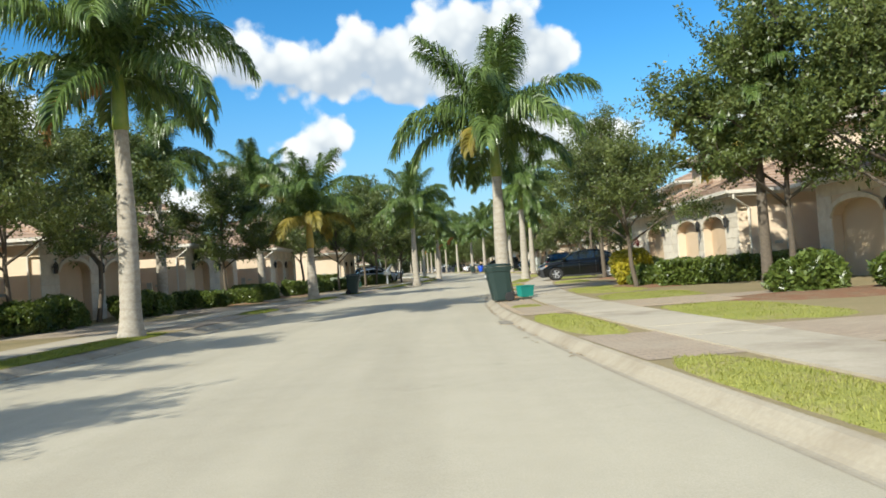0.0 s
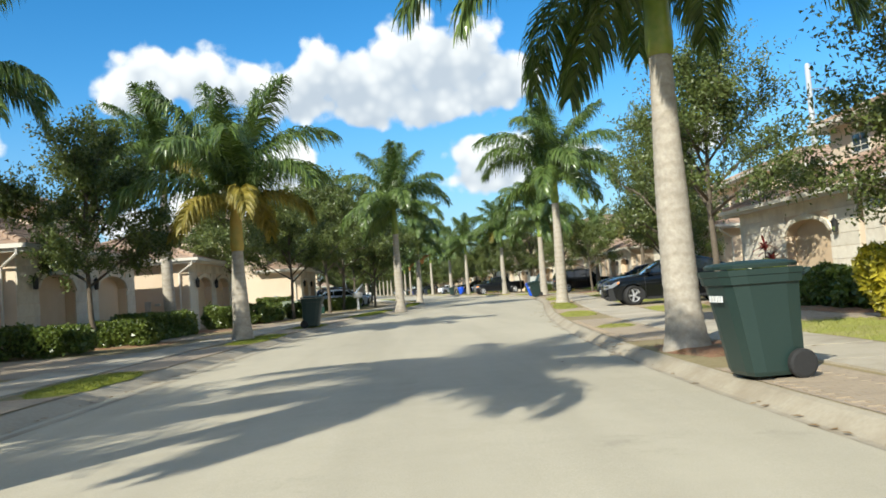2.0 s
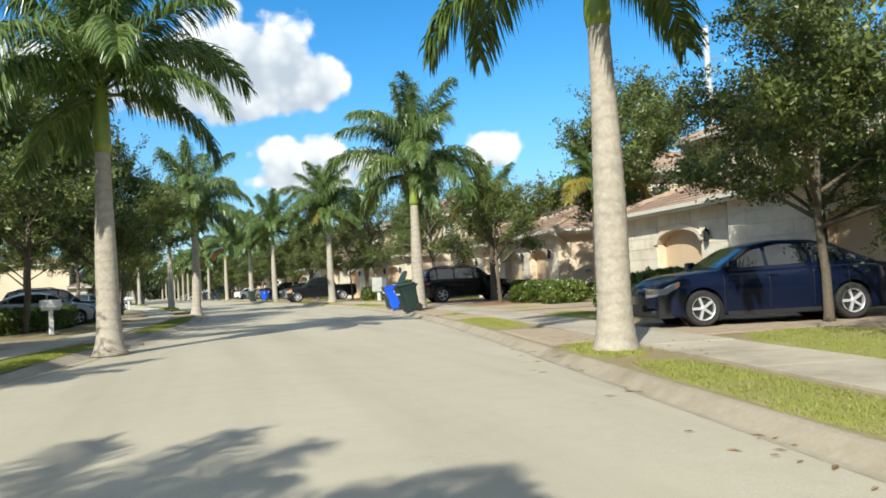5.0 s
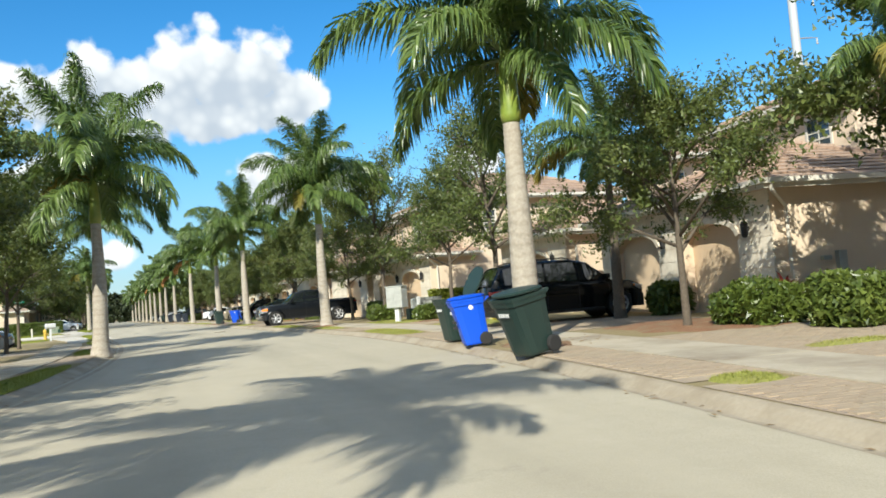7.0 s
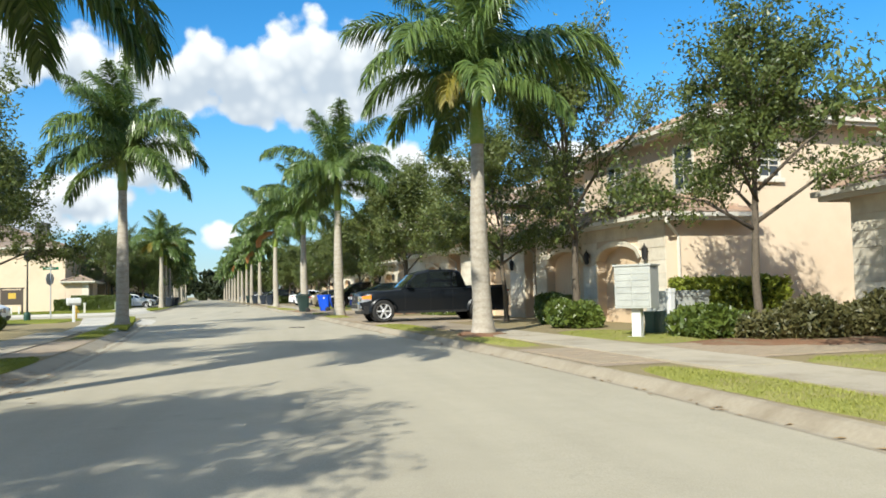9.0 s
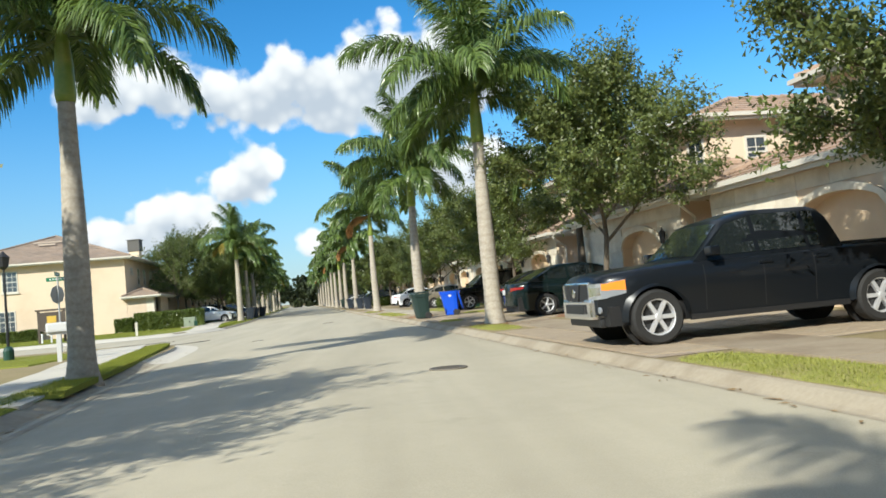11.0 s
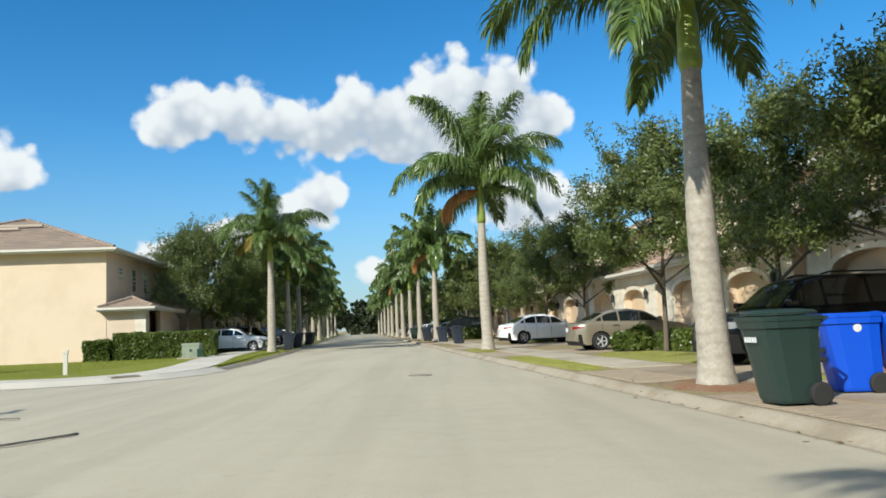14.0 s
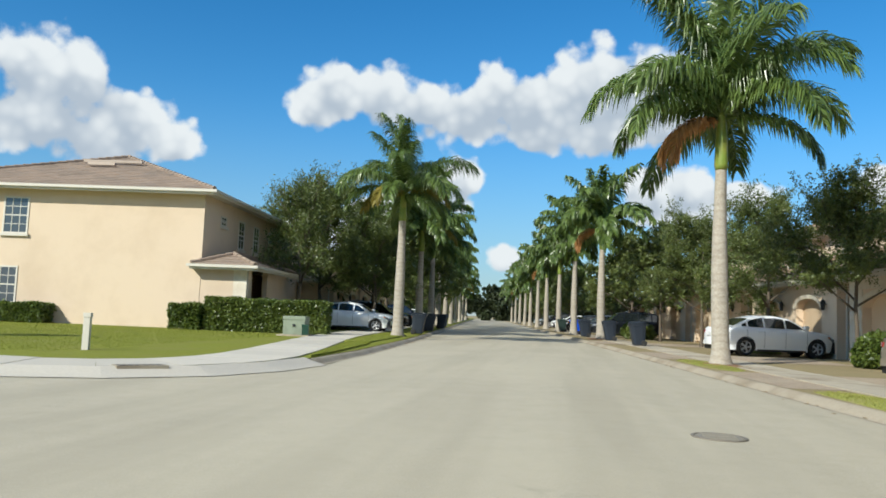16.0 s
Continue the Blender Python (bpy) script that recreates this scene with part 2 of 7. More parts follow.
STUCCO = surface("cream_stucco", (0.70, 0.553, 0.40), (0.76, 0.61, 0.452), 60.0, 0.35, 0.9, 0.3, 0.25, 0.004, stain=(0.655, 0.51, 0.362))
TAN = surface("tan_stucco", (0.67, 0.50, 0.325), (0.73, 0.555, 0.37), 60.0, 0.35, 0.9, 0.3, 0.25, 0.004, stain=(0.62, 0.455, 0.29))
PALE = surface("pale_stone_veneer", (0.70, 0.62, 0.49), (0.80, 0.73, 0.60), 9.0, 1.5, 0.9, 0.25, 0.5, 0.015, stain=(0.62, 0.54, 0.42))
TRIM = surface("white_trim", (0.60, 0.555, 0.47), (0.68, 0.635, 0.55), 20.0, 0.8, 0.6, 0.4, 0.1, 0.002)
TILE = surface("roof_tile", (0.33, 0.22, 0.155), (0.47, 0.34, 0.245), 8.0, 0.6, 0.85, 0.3, 0.3, 0.01, stain=(0.30, 0.22, 0.165), per="island")
TILE_GREY = surface("brown_roof_tile", (0.26, 0.195, 0.145), (0.36, 0.275, 0.21), 8.0, 0.6, 0.85, 0.3, 0.3, 0.01, stain=(0.24, 0.19, 0.15), per="island")
SLATE = surface("dark_slate_render", (0.10, 0.095, 0.09), (0.15, 0.14, 0.13), 20.0, 1.0, 0.9)


def trunk_material():
    m, t, s = nodes_of("palm_trunk")
    coord = t.nodes.new("ShaderNodeTexCoord").outputs["Object"]
    grain, patch = link_noise(t, coord, 16.0, 6.0), link_noise(t, coord, 2.6, 6.0, 0.7)
    rings = t.nodes.new("ShaderNodeTexWave")
    rings.bands_direction = "Z"
    rings.inputs["Scale"].default_value, rings.inputs["Distortion"].default_value = 1.5, 6.0
    rings.inputs["Detail"].default_value, rings.inputs["Detail Scale"].default_value = 3.0, 1.6
    t.links.new(coord, rings.inputs["Vector"])
    col = mixed(t, ramp(t, grain, 0.25, 0.75, (0, 0, 0), (1, 1, 1)), (0.31, 0.27, 0.215), (0.46, 0.41, 0.335))
    col = mixed(t, ramp(t, patch, 0.5, 0.68, (0, 0, 0), (0.5, 0.5, 0.5)), col, (0.22, 0.19, 0.15))
    col = mixed(t, 1.0, col, ramp(t, rings.outputs["Fac"], 0.0, 0.5, (0.9, 0.89, 0.87), (1, 1, 1)), "MULTIPLY")
    t.links.new(col, s.inputs["Base Color"])
    s.inputs["Roughness"].default_value = 0.9
    bump(t, s, grain, 0.5, 0.015)
    return m


TRUNK = trunk_material()
SHAFT = surface("crownshaft", (0.16, 0.24, 0.035), (0.26, 0.33, 0.05), 6.0, 2.0, 0.45, 0.35, 0.1, 0.004, stain=(0.33, 0.33, 0.07))
SHAFT_GOLD = surface("golden_crownshaft", (0.40, 0.27, 0.05), (0.52, 0.37, 0.08), 6.0, 2.0, 0.5, 0.35, 0.1, 0.004, stain=(0.30, 0.28, 0.06))
FROND = leafy("palm_frond", (0.045, 0.09, 0.026), (0.19, 0.26, 0.07), 0.3, 0.32)
FROND_DRY = leafy("dead_frond", (0.30, 0.15, 0.07), (0.55, 0.27, 0.08), 0.7, 0.25, (1, 0.9, 0.7))
FROND_GOLD = leafy("yellow_frond", (0.16, 0.15, 0.025), (0.36, 0.28, 0.05), 0.5, 0.3)
OAK = leafy("oak_leaf", (0.045, 0.07, 0.021), (0.192, 0.226, 0.066), 0.4, 0.35)
WOODS = leafy("far_wood_leaf", (0.012, 0.022, 0.007), (0.045, 0.06, 0.018), 0.6, 0.15)
BARK = surface("bark", (0.085, 0.066, 0.048), (0.17, 0.137, 0.10), 18.0, 3.0, 0.95, 0.3, 0.8, 0.02)
HEDGE = leafy("hedge_leaf", (0.042, 0.072, 0.016), (0.175, 0.22, 0.046), 0.35, 0.28)
CROTON = leafy("croton_leaf", (0.22, 0.20, 0.02), (0.62, 0.50, 0.05), 0.35, 0.25)
RED_LEAF = leafy("red_leaf", (0.10, 0.015, 0.02), (0.28, 0.05, 0.04), 0.35, 0.25)
# near-black colour that paints the shade deep inside hedges and shrubs
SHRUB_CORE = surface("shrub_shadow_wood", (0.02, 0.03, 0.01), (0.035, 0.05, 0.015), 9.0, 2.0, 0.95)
PATCH = surface("verge_turf", (0.24, 0.255, 0.055), (0.37, 0.37, 0.105), 22.0, 1.4, 0.95, 0.3, 0.8, 0.03, stain=(0.36, 0.31, 0.14))
HEDGE_LIGHT = leafy("light_hedge_leaf", (0.10, 0.14, 0.02), (0.34, 0.36, 0.05), 0.35, 0.25)
OLIVE = leafy("olive_shrub_leaf", (0.055, 0.06, 0.022), (0.17, 0.15, 0.06), 0.45, 0.25)
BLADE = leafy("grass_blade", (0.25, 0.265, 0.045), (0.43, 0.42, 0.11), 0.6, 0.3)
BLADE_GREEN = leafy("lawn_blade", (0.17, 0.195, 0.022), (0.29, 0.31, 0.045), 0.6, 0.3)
BIN_GREEN = surface("green_plastic", (0.016, 0.035, 0.030), (0.022, 0.045, 0.038), 40.0, 3.0, 0.45, 0.4, 0.1, 0.002)
BIN_BLUE = surface("blue_plastic", (0.003, 0.07, 0.58), (0.005, 0.09, 0.66), 40.0, 3.0, 0.42, 0.4, 0.1, 0.002)
BIN_DARK = surface("navy_plastic", (0.014, 0.022, 0.035), (0.022, 0.03, 0.045), 40.0, 3.0, 0.45, 0.4, 0.1, 0.002)
TEAL = surface("teal_plastic", (0.01, 0.20, 0.17), (0.02, 0.27, 0.22), 40.0, 3.0, 0.4, 0.4, 0.1, 0.002)
RUBBER = surface("rubber", (0.014, 0.014, 0.014), (0.028, 0.027, 0.026), 60.0, 3.0, 0.8, 0.4, 0.2, 0.002)
ALLOY = surface("alloy", (0.62, 0.62, 0.63), (0.74, 0.74, 0.75), 50.0, 4.0, 0.35, 0.4, 0.0, 0.001, metal=0.45)
CHROME = surface("chrome", (0.75, 0.75, 0.76), (0.85, 0.85, 0.86), 50.0, 4.0, 0.12, 0.4, 0.0, 0.001, metal=1.0)
BLACK_TRIM = surface("black_trim", (0.012, 0.012, 0.013), (0.02, 0.02, 0.021), 60.0, 3.0, 0.5, 0.4, 0.1, 0.001)
GLASS = paint("dark_glass", (0.012, 0.016, 0.017), 0.03, 0.0, 1.0)
WINDOW_GLASS = paint("window_glass", (0.05, 0.065, 0.08), 0.05, 0.0, 1.0)
RED_LAMP = paint("red_lamp", (0.30, 0.012, 0.012), 0.15)
AMBER_LAMP = paint("amber_lamp", (0.8, 0.25, 0.03), 0.15)
CLEAR_LAMP = paint("clear_lamp", (0.36, 0.38, 0.41), 0.06, 0.4, 1.0)
WHITE_PLASTIC = surface("white_plastic", (0.62, 0.62, 0.60), (0.72, 0.72, 0.70), 30.0, 2.0, 0.5, 0.4, 0.1, 0.002)
GREY_BOX = surface("grey_enamel", (0.40, 0.41, 0.375), (0.48, 0.49, 0.45), 30.0, 2.0, 0.5, 0.4, 0.1, 0.002, stain=(0.36, 0.36, 0.33))
SAGE_BOX = surface("sage_enamel", (0.24, 0.28, 0.20), (0.30, 0.34, 0.25), 30.0, 2.0, 0.5, 0.4, 0.1, 0.002, stain=(0.2, 0.23, 0.17))
DARK_GREEN = surface("dark_green_enamel", (0.012, 0.05, 0.03), (0.02, 0.07, 0.045), 30.0, 2.0, 0.45, 0.4, 0.1, 0.002)
SIGN_GREEN = paint("sign_green", (0.01, 0.16, 0.07), 0.4, 0.0, 0.2)
BROWN_BOARD = surface("brown_board", (0.06, 0.045, 0.035), (0.10, 0.075, 0.055), 30.0, 2.0, 0.7, 0.4, 0.3, 0.004)
YELLOW = surface("yellow_enamel", (0.62, 0.40, 0.05), (0.72, 0.48, 0.08), 30.0, 2.0, 0.45, 0.4, 0.1, 0.002, stain=(0.55, 0.36, 0.06))
IRON = surface("cast_iron", (0.21, 0.188, 0.15), (0.30, 0.27, 0.215), 40.0, 4.0, 0.7, 0.4, 0.5, 0.005)
GALV = surface("galvanised_steel", (0.38, 0.38, 0.37), (0.48, 0.48, 0.47), 40.0, 4.0, 0.5, 0.4, 0.1, 0.002, metal=0.6)


random.seed(4)


# ---- building helpers ----
def linked(name, mesh, material, parent=None, label="", m=None):
    ob = new(name, mesh)
    if material and not mesh.materials:
        mesh.materials.append(material)
    if parent:
        ob.parent = parent
    if m is not None:
        ob.matrix_basis = m
    if label:
        ob["label"] = label
    return ob


def part(name, bm, material, parent=None, label="", smooth=False, m=None):
    mesh = bpy.data.meshes.new(name)
    bmesh.ops.recalc_face_normals(bm, faces=bm.faces)
    bm.to_mesh(mesh)
    bm.free()
    if smooth:
        mesh.shade_smooth()
    return linked(name, mesh, material, parent, label, m)


def raw(name, verts, faces, material, parent=None, label="", smooth=False, m=None):
    mesh = bpy.data.meshes.new(name)
    mesh.from_pydata([tuple(v) for v in verts], [], [tuple(f) for f in faces])
    mesh.update()
    if smooth:
        mesh.shade_smooth()
    return linked(name, mesh, material, parent, label, m)


def thing(name, m, label, category, group="", kind=""):
    ob = new(name)
    ob.empty_display_size = 0.3
    ob.matrix_basis = m
    return tagged(ob, label, category, group, kind)


def box(bm, x0, x1, y0, y1, z0, z1, bevel=0.0, m=None):
    made = bmesh.ops.create_cube(bm, size=1.0, matrix=(m or Matrix()) @ Matrix.LocRotScale(((x0 + x1) / 2, (y0 + y1) / 2, (z0 + z1) / 2), None, (abs(x1 - x0), abs(y1 - y0), abs(z1 - z0))))
    if bevel:
        edges = {e for v in made["verts"] for e in v.link_edges}
        bmesh.ops.bevel(bm, geom=list(edges), offset=bevel, segments=2, profile=0.7, affect="EDGES")
    return bm


def boxed(x0, x1, y0, y1, z0, z1, bevel=0.0):
    return box(bmesh.new(), x0, x1, y0, y1, z0, z1, bevel)


def tube(bm, points, radii, sides=8, cap=True):
    """A tapered tube along points."""
    rings = []
    pts = [Vector(p) for p in points]
    for k, p in enumerate(pts):
        d = (pts[min(k + 1, len(pts) - 1)] - pts[max(k - 1, 0)]).normalized()
        a = d.orthogonal().normalized() if k == 0 else (rings_axis - d * rings_axis.dot(d)).normalized()
        rings_axis = a
        b = d.cross(a)
        r = radii[k] if isinstance(radii, (list, tuple)) else radii
        rings.append([bm.verts.new(p + (a * math.cos(2 * math.pi * s / sides) + b * math.sin(2 * math.pi * s / sides)) * r) for s in range(sides)])
    for r0, r1 in zip(rings, rings[1:]):
        for s in range(sides):
            bm.faces.new((r0[s], r0[(s + 1) % sides], r1[(s + 1) % sides], r1[s]))
    if cap:
        bm.faces.new(rings[0])
        bm.faces.new(rings[-1])
    return bm


def lathe(bm, profile, sides=20, m=None, closed=False):
    """A turned form from (radius, height) pairs, capped, or closed into a ring."""
    rings = []
    for r, z in profile:
        ring = []
        for s in range(sides):
            v = Vector((r * math.cos(2 * math.pi * s / sides), r * math.sin(2 * math.pi * s / sides), z))
            ring.append(bm.verts.new(m @ v if m else v))
        rings.append(ring)
    for r0, r1 in zip(rings, rings[1:] + rings[:1] if closed else rings[1:]):
        for s in range(sides):
            bm.faces.new((r0[s], r0[(s + 1) % sides], r1[(s + 1) % sides], r1[s]))
    if not closed:
        bm.faces.new(rings[0])
        bm.faces.new(rings[-1])
    return bm


# ---- the street plan ----
def smooth_curve(knots, step=0.5):
    ys = np.arange(knots[0][0], knots[-1][0] + step, step)
    xs = np.interp(ys, [k[0] for k in knots], [k[1] for k in knots])
    width = int(8 / step)
    pad = np.pad(xs, width, mode="reflect", reflect_type="odd")
    return ys, np.convolve(pad, np.hanning(2 * width + 1) / np.hanning(2 * width + 1).sum(), mode="same")[width:-width]


RIGHT_KNOTS = [(-60, 8.0), (-20, 3.9), (0, 2.2), (10, 1.4), (18, 0.9), (25, 0.9), (33, 1.5), (41, 2.5), (52, 4.4), (60, 5.8), (70, 7.05), (80, 7.6), (88, 7.3), (96, 6.6), (105, 5.75), (113, 5.15), (120, 4.55), (130, 3.6), (140, 2.65), (160, 0.85), (200, -2.9), (420, -23.5)]
LEFT_KNOTS = [(-60, -1.5), (-20, -5.5), (0, -7.4), (14, -6.9), (22, -6.35), (33, -5.75), (45, -4.7), (52, -3.7), (60, -2.3), (70, -0.75), (80, -0.1), (88, -0.25), (96, -0.8), (106, -1.9), (117, -3.1), (130, -4.3), (142, -6.1), (158, -7.15), (200, -11.0), (420, -31.6)]
RY, RX = smooth_curve(RIGHT_KNOTS)
LY, LX = smooth_curve(LEFT_KNOTS)


def kerb_r(y):
    return float(np.interp(y, RY, RX))


def kerb_l(y):
    return float(np.interp(y, LY, LX))


def lean_r(y):
    """The way of the road at y, as an angle from +y towards +x."""
    return math.atan2(kerb_r(y + 3) - kerb_r(y - 3), 6)


def lean_l(y):
    return math.atan2(kerb_l(y + 3) - kerb_l(y - 3), 6)


def ribbon(name, line, steps, material, parent=None, label="", side=1):
    """A strip along a line of (x, y), its section given by (offset, height) pairs; side 1 lies to the right of the line's way."""
    pts = [Vector((x, y, 0)) for x, y in line]
    verts, faces = [], []
    for k, p in enumerate(pts):
        d = (pts[min(k + 1, len(pts) - 1)] - pts[max(k - 1, 0)]).normalized()
        n = Vector((d.y, -d.x, 0)) * side
        verts += [p + n * o + Vector((0, 0, z)) for o, z in steps]
    w = len(steps)
    for k in range(len(pts) - 1):
        for j in range(w - 1):
            a = k * w + j
            f = (a, a + 1, a + w + 1, a + w)
            faces.append(f if side < 0 else f[::-1])
    return raw(name, verts, faces, material, parent, label)


def flat(name, outline, z, material, parent=None, label=""):
    bm = bmesh.new()
    face = bm.faces.new([bm.verts.new((x, y, z)) for x, y in outline])
    bmesh.ops.triangulate(bm, faces=[face])
    ob = part(name, bm, material, parent, label)
    if ob.data.polygons[0].normal.z < 0:
        ob.data.flip_normals()
    return ob


def arc(cx, cy, r, a0, a1, n=12):
    return [(cx + r * math.cos(radians(a0 + (a1 - a0) * k / n)), cy + r * math.sin(radians(a0 + (a1 - a0) * k / n))) for k in range(n + 1)]


right_line = [(x, y) for y, x in zip(RY, RX)]
left_line_all = [(x, y) for y, x in zip(LY, LX)]
# the side street opens on the left between two rounded corners
left_near = [p for p in left_line_all if p[1] <= 117.0] + [(-3.35, 118.6), (-3.75, 120.2), (-4.5, 121.8), (-5.8, 123.2), (-7.6, 124.2), (-10.0, 124.8), (-20.0, 125.8), (-80.0, 131.5)]
left_far = [(-80.0, 143.0), (-20.0, 136.7), (-12.0, 135.6), (-9.9, 135.65), (-8.3, 136.35), (-7.1, 137.6), (-6.5, 139.3), (-6.3, 141.4), (-6.35, 143.5)] + [p for p in left_line_all if p[1] >= 146.0]

ground = flat("ground", [(-2500, -2500), (2500, -2500), (2500, 2500), (-2500, 2500)], -0.03, TURF)
tagged(ground, "dry grassy ground reaching far out", "ground", kind="structure")
road_rows = [(x0, x1, y) for (y, x0), x1 in zip(zip(RY, [kerb_l(y) for y in RY]), RX)]
road_v, road_f = [], []
for k, (x0, x1, y) in enumerate(road_rows):
    road_v += [(x0 - 0.2, y, 0), (x0 * 0.5 + x1 * 0.5, y, 0.03), (x1 + 0.2, y, 0)]
    if k:
        a = 3 * k - 3
        road_f += [(a, a + 1, a + 4, a + 3), (a + 1, a + 2, a + 5, a + 4)]
road = raw("road", road_v, road_f, ASPHALT)
tagged(road, "sun-bleached asphalt residential road, gently curving", "road", kind="structure")
side_road = flat("side_road", [(-80, 130), (-12, 122), (-4, 116), (-3.4, 118), (-5.8, 143.4), (-6.6, 144.5), (-12, 138), (-80, 145)], -0.008, ASPHALT)
tagged(side_road, "asphalt side street meeting the main road", "road", kind="structure")

lot_r = flat("ground_lots_right", [(x + 0.24, y) for x, y in right_line] + [(300, 420), (300, -60)], 0.12, TURF)
tagged(lot_r, "dry yellowed grass before the houses", "lawn", kind="structure")


def inset(line, d):
    """The line moved d to its left."""
    pts = [Vector((x, y)) for x, y in line]
    out = []
    for k, p in enumerate(pts):
        v = (pts[min(k + 1, len(pts) - 1)] - pts[max(k - 1, 0)]).normalized()
        out.append((p.x - v.y * d, p.y + v.x * d))
    return out


lot_l = flat("ground_lots_left", inset(left_near, 0.34) + [(-80, 120), (-300, 120), (-300, -60)], 0.12, TURF)
tagged(lot_l, "shaded dry grass before the houses", "lawn", kind="structure")
lot_f = flat("ground_corner_lot", inset(left_far, 0.34) + [(-300, 420), (-300, 165)], 0.12, LAWN)
tagged(lot_f, "mown green lawn round the corner house", "lawn", kind="structure")

def span(line, y0, y1):
    return [p for p in line if y0 <= p[1] <= y1]


KERB_ROLLED = [(-0.05, 0.004), (0.0, 0.002), (0.03, 0.005), (0.07, 0.025), (0.13, 0.07), (0.19, 0.106), (0.25, 0.122), (0.26, 0.05)]
KERB_CORNER = [(-0.14, 0.004), (-0.02, 0.03), (0.12, 0.068), (0.26, 0.112), (0.37, 0.148), (0.38, 0.05)]
KERB_APRON = [(-0.4, 0.006), (-0.05, 0.006), (0.1, 0.02), (0.3, 0.055), (0.35, 0.118), (0.37, 0.05)]
KERB_LOW = [(-0.3, 0.008), (-0.08, 0.0), (0.02, 0.006), (0.3, 0.105), (0.36, 0.118), (0.37, 0.05)]
for nm, line, sd, lab in (("kerb_right", span(right_line, -100, 46), 1, "pale concrete rolled kerb with stains"), ("kerb_right_soiled", right_line[len(span(right_line, -100, 46)) - 1:], 1, "soiled tan concrete rolled kerb"), ("kerb_left", [p for p in left_near if p[1] <= 112.0], -1, "pale concrete rolled kerb in tree shade"), ("kerb_corner_near", [p for p in left_near if p[1] >= 112.0], -1, "clean pale concrete kerb round the corner"), ("kerb_corner", left_far[:8], -1, "pale concrete kerb round the corner"), ("kerb_far", left_far[7:], -1, "stained concrete kerb beside the lawn strip")):
    tagged(ribbon(nm, line, KERB_CORNER if nm == "kerb_corner" else KERB_APRON if nm == "kerb_corner_near" else KERB_ROLLED if nm == "kerb_far" or sd > 0 else KERB_LOW, BRIGHT_WALK if "corner" in nm else WORN_KERB if "soiled" in nm else CONCRETE, side=sd), lab, "kerb", kind="structure")


# sidewalks in slabs, each slab a piece of its own
def sidewalk(name, line, side, off, width, z, material, label, slab=1.5, limit=150):
    base = thing(name, Matrix(), label, "sidewalk", kind="structure")
    pts = [Vector((x, y)) for x, y in line]
    dist = [0.0]
    for a, b in zip(pts, pts[1:]):
        dist.append(dist[-1] + (b - a).length)
    px, py = [p.x for p in pts], [p.y for p in pts]

    def at(s):
        p = Vector((np.interp(s, dist, px), np.interp(s, dist, py)))
        q = Vector((np.interp(s + 0.4, dist, px), np.interp(s + 0.4, dist, py)))
        r = Vector((np.interp(s - 0.4, dist, px), np.interp(s - 0.4, dist, py)))
        d = (q - r).normalized()
        return p, Vector((d.y, -d.x)) * side

    n = min(limit, int(dist[-1] / slab))
    for k in range(n):
        (p, a), (q, b) = at(k * slab + 0.008), at((k + 1) * slab - 0.008)
        bm = bmesh.new()
        lift = random.uniform(-0.004, 0.006)
        low = [p + a * off, q + b * off, q + b * (off + width), p + a * (off + width)]
        bot = [bm.verts.new((v.x, v.y, 0.1)) for v in low]
        top = [bm.verts.new((v.x, v.y, z + lift)) for v in low]
        bm.faces.new(top)
        for i in range(4):
            bm.faces.new((bot[i], bot[(i + 1) % 4], top[(i + 1) % 4], top[i]))
        part("slab", bm, material, base)
    return base


sidewalk("sidewalk_right", span(right_line, 4, 95), 1, 1.36, 1.36, 0.148, WALK, "stained concrete sidewalk slabs beside the driveways")
sidewalk("sidewalk_right_stained", span(right_line, 95, 131), 1, 1.36, 1.36, 0.148, DIRTY_WALK, "brown dirt-stained concrete sidewalk slabs")
sidewalk("sidewalk_right_far", span(right_line, 131, 205), 1, 1.36, 1.36, 0.148, WALK, "stained concrete sidewalk slabs beside the driveways")
sidewalk("sidewalk_left", span(left_near, 6, 104.5), -1, 1.36, 1.3, 0.148, WALK, "concrete sidewalk slabs in dappled shade")
sidewalk("sidewalk_ramp", [(-1.85, 103.0), (-2.4, 106.5), (-3.05, 110.3), (-4.1, 115.05), (-5.0, 119.4), (-5.75, 122.6)], -1, 0.0, 1.6, 0.158, BRIGHT_WALK, "clean pale concrete sidewalk at the corner")
sidewalk("sidewalk_corner", [(-50.0, 139.85), (-20.0, 136.7), (-12.0, 135.6), (-9.9, 135.65), (-8.3, 136.35), (-7.1, 137.6), (-6.5, 139.3), (-6.45, 141.2), (-7.1, 145.5), (-8.2, 151.5), (-9.1, 157.0), (-9.7, 163.0), (-13.4, 200.0)], -1, 0.375, 1.75, 0.148, BRIGHT_WALK, "clean pale concrete sidewalk round the corner lawn")


# driveways of brick pavers, from the kerb to the house
PAVER_PIECE = surface("paver_piece", (0.315, 0.245, 0.168), (0.44, 0.345, 0.24), 60.0, 1.1, 0.85, 0.4, 0.35, 0.003, stain=(0.36, 0.295, 0.205), per="island")
PAVER_SINGLE = surface("single_paver", (0.315, 0.245, 0.168), (0.44, 0.345, 0.24), 60.0, 1.1, 0.85, 0.4, 0.35, 0.003, stain=(0.36, 0.295, 0.205))


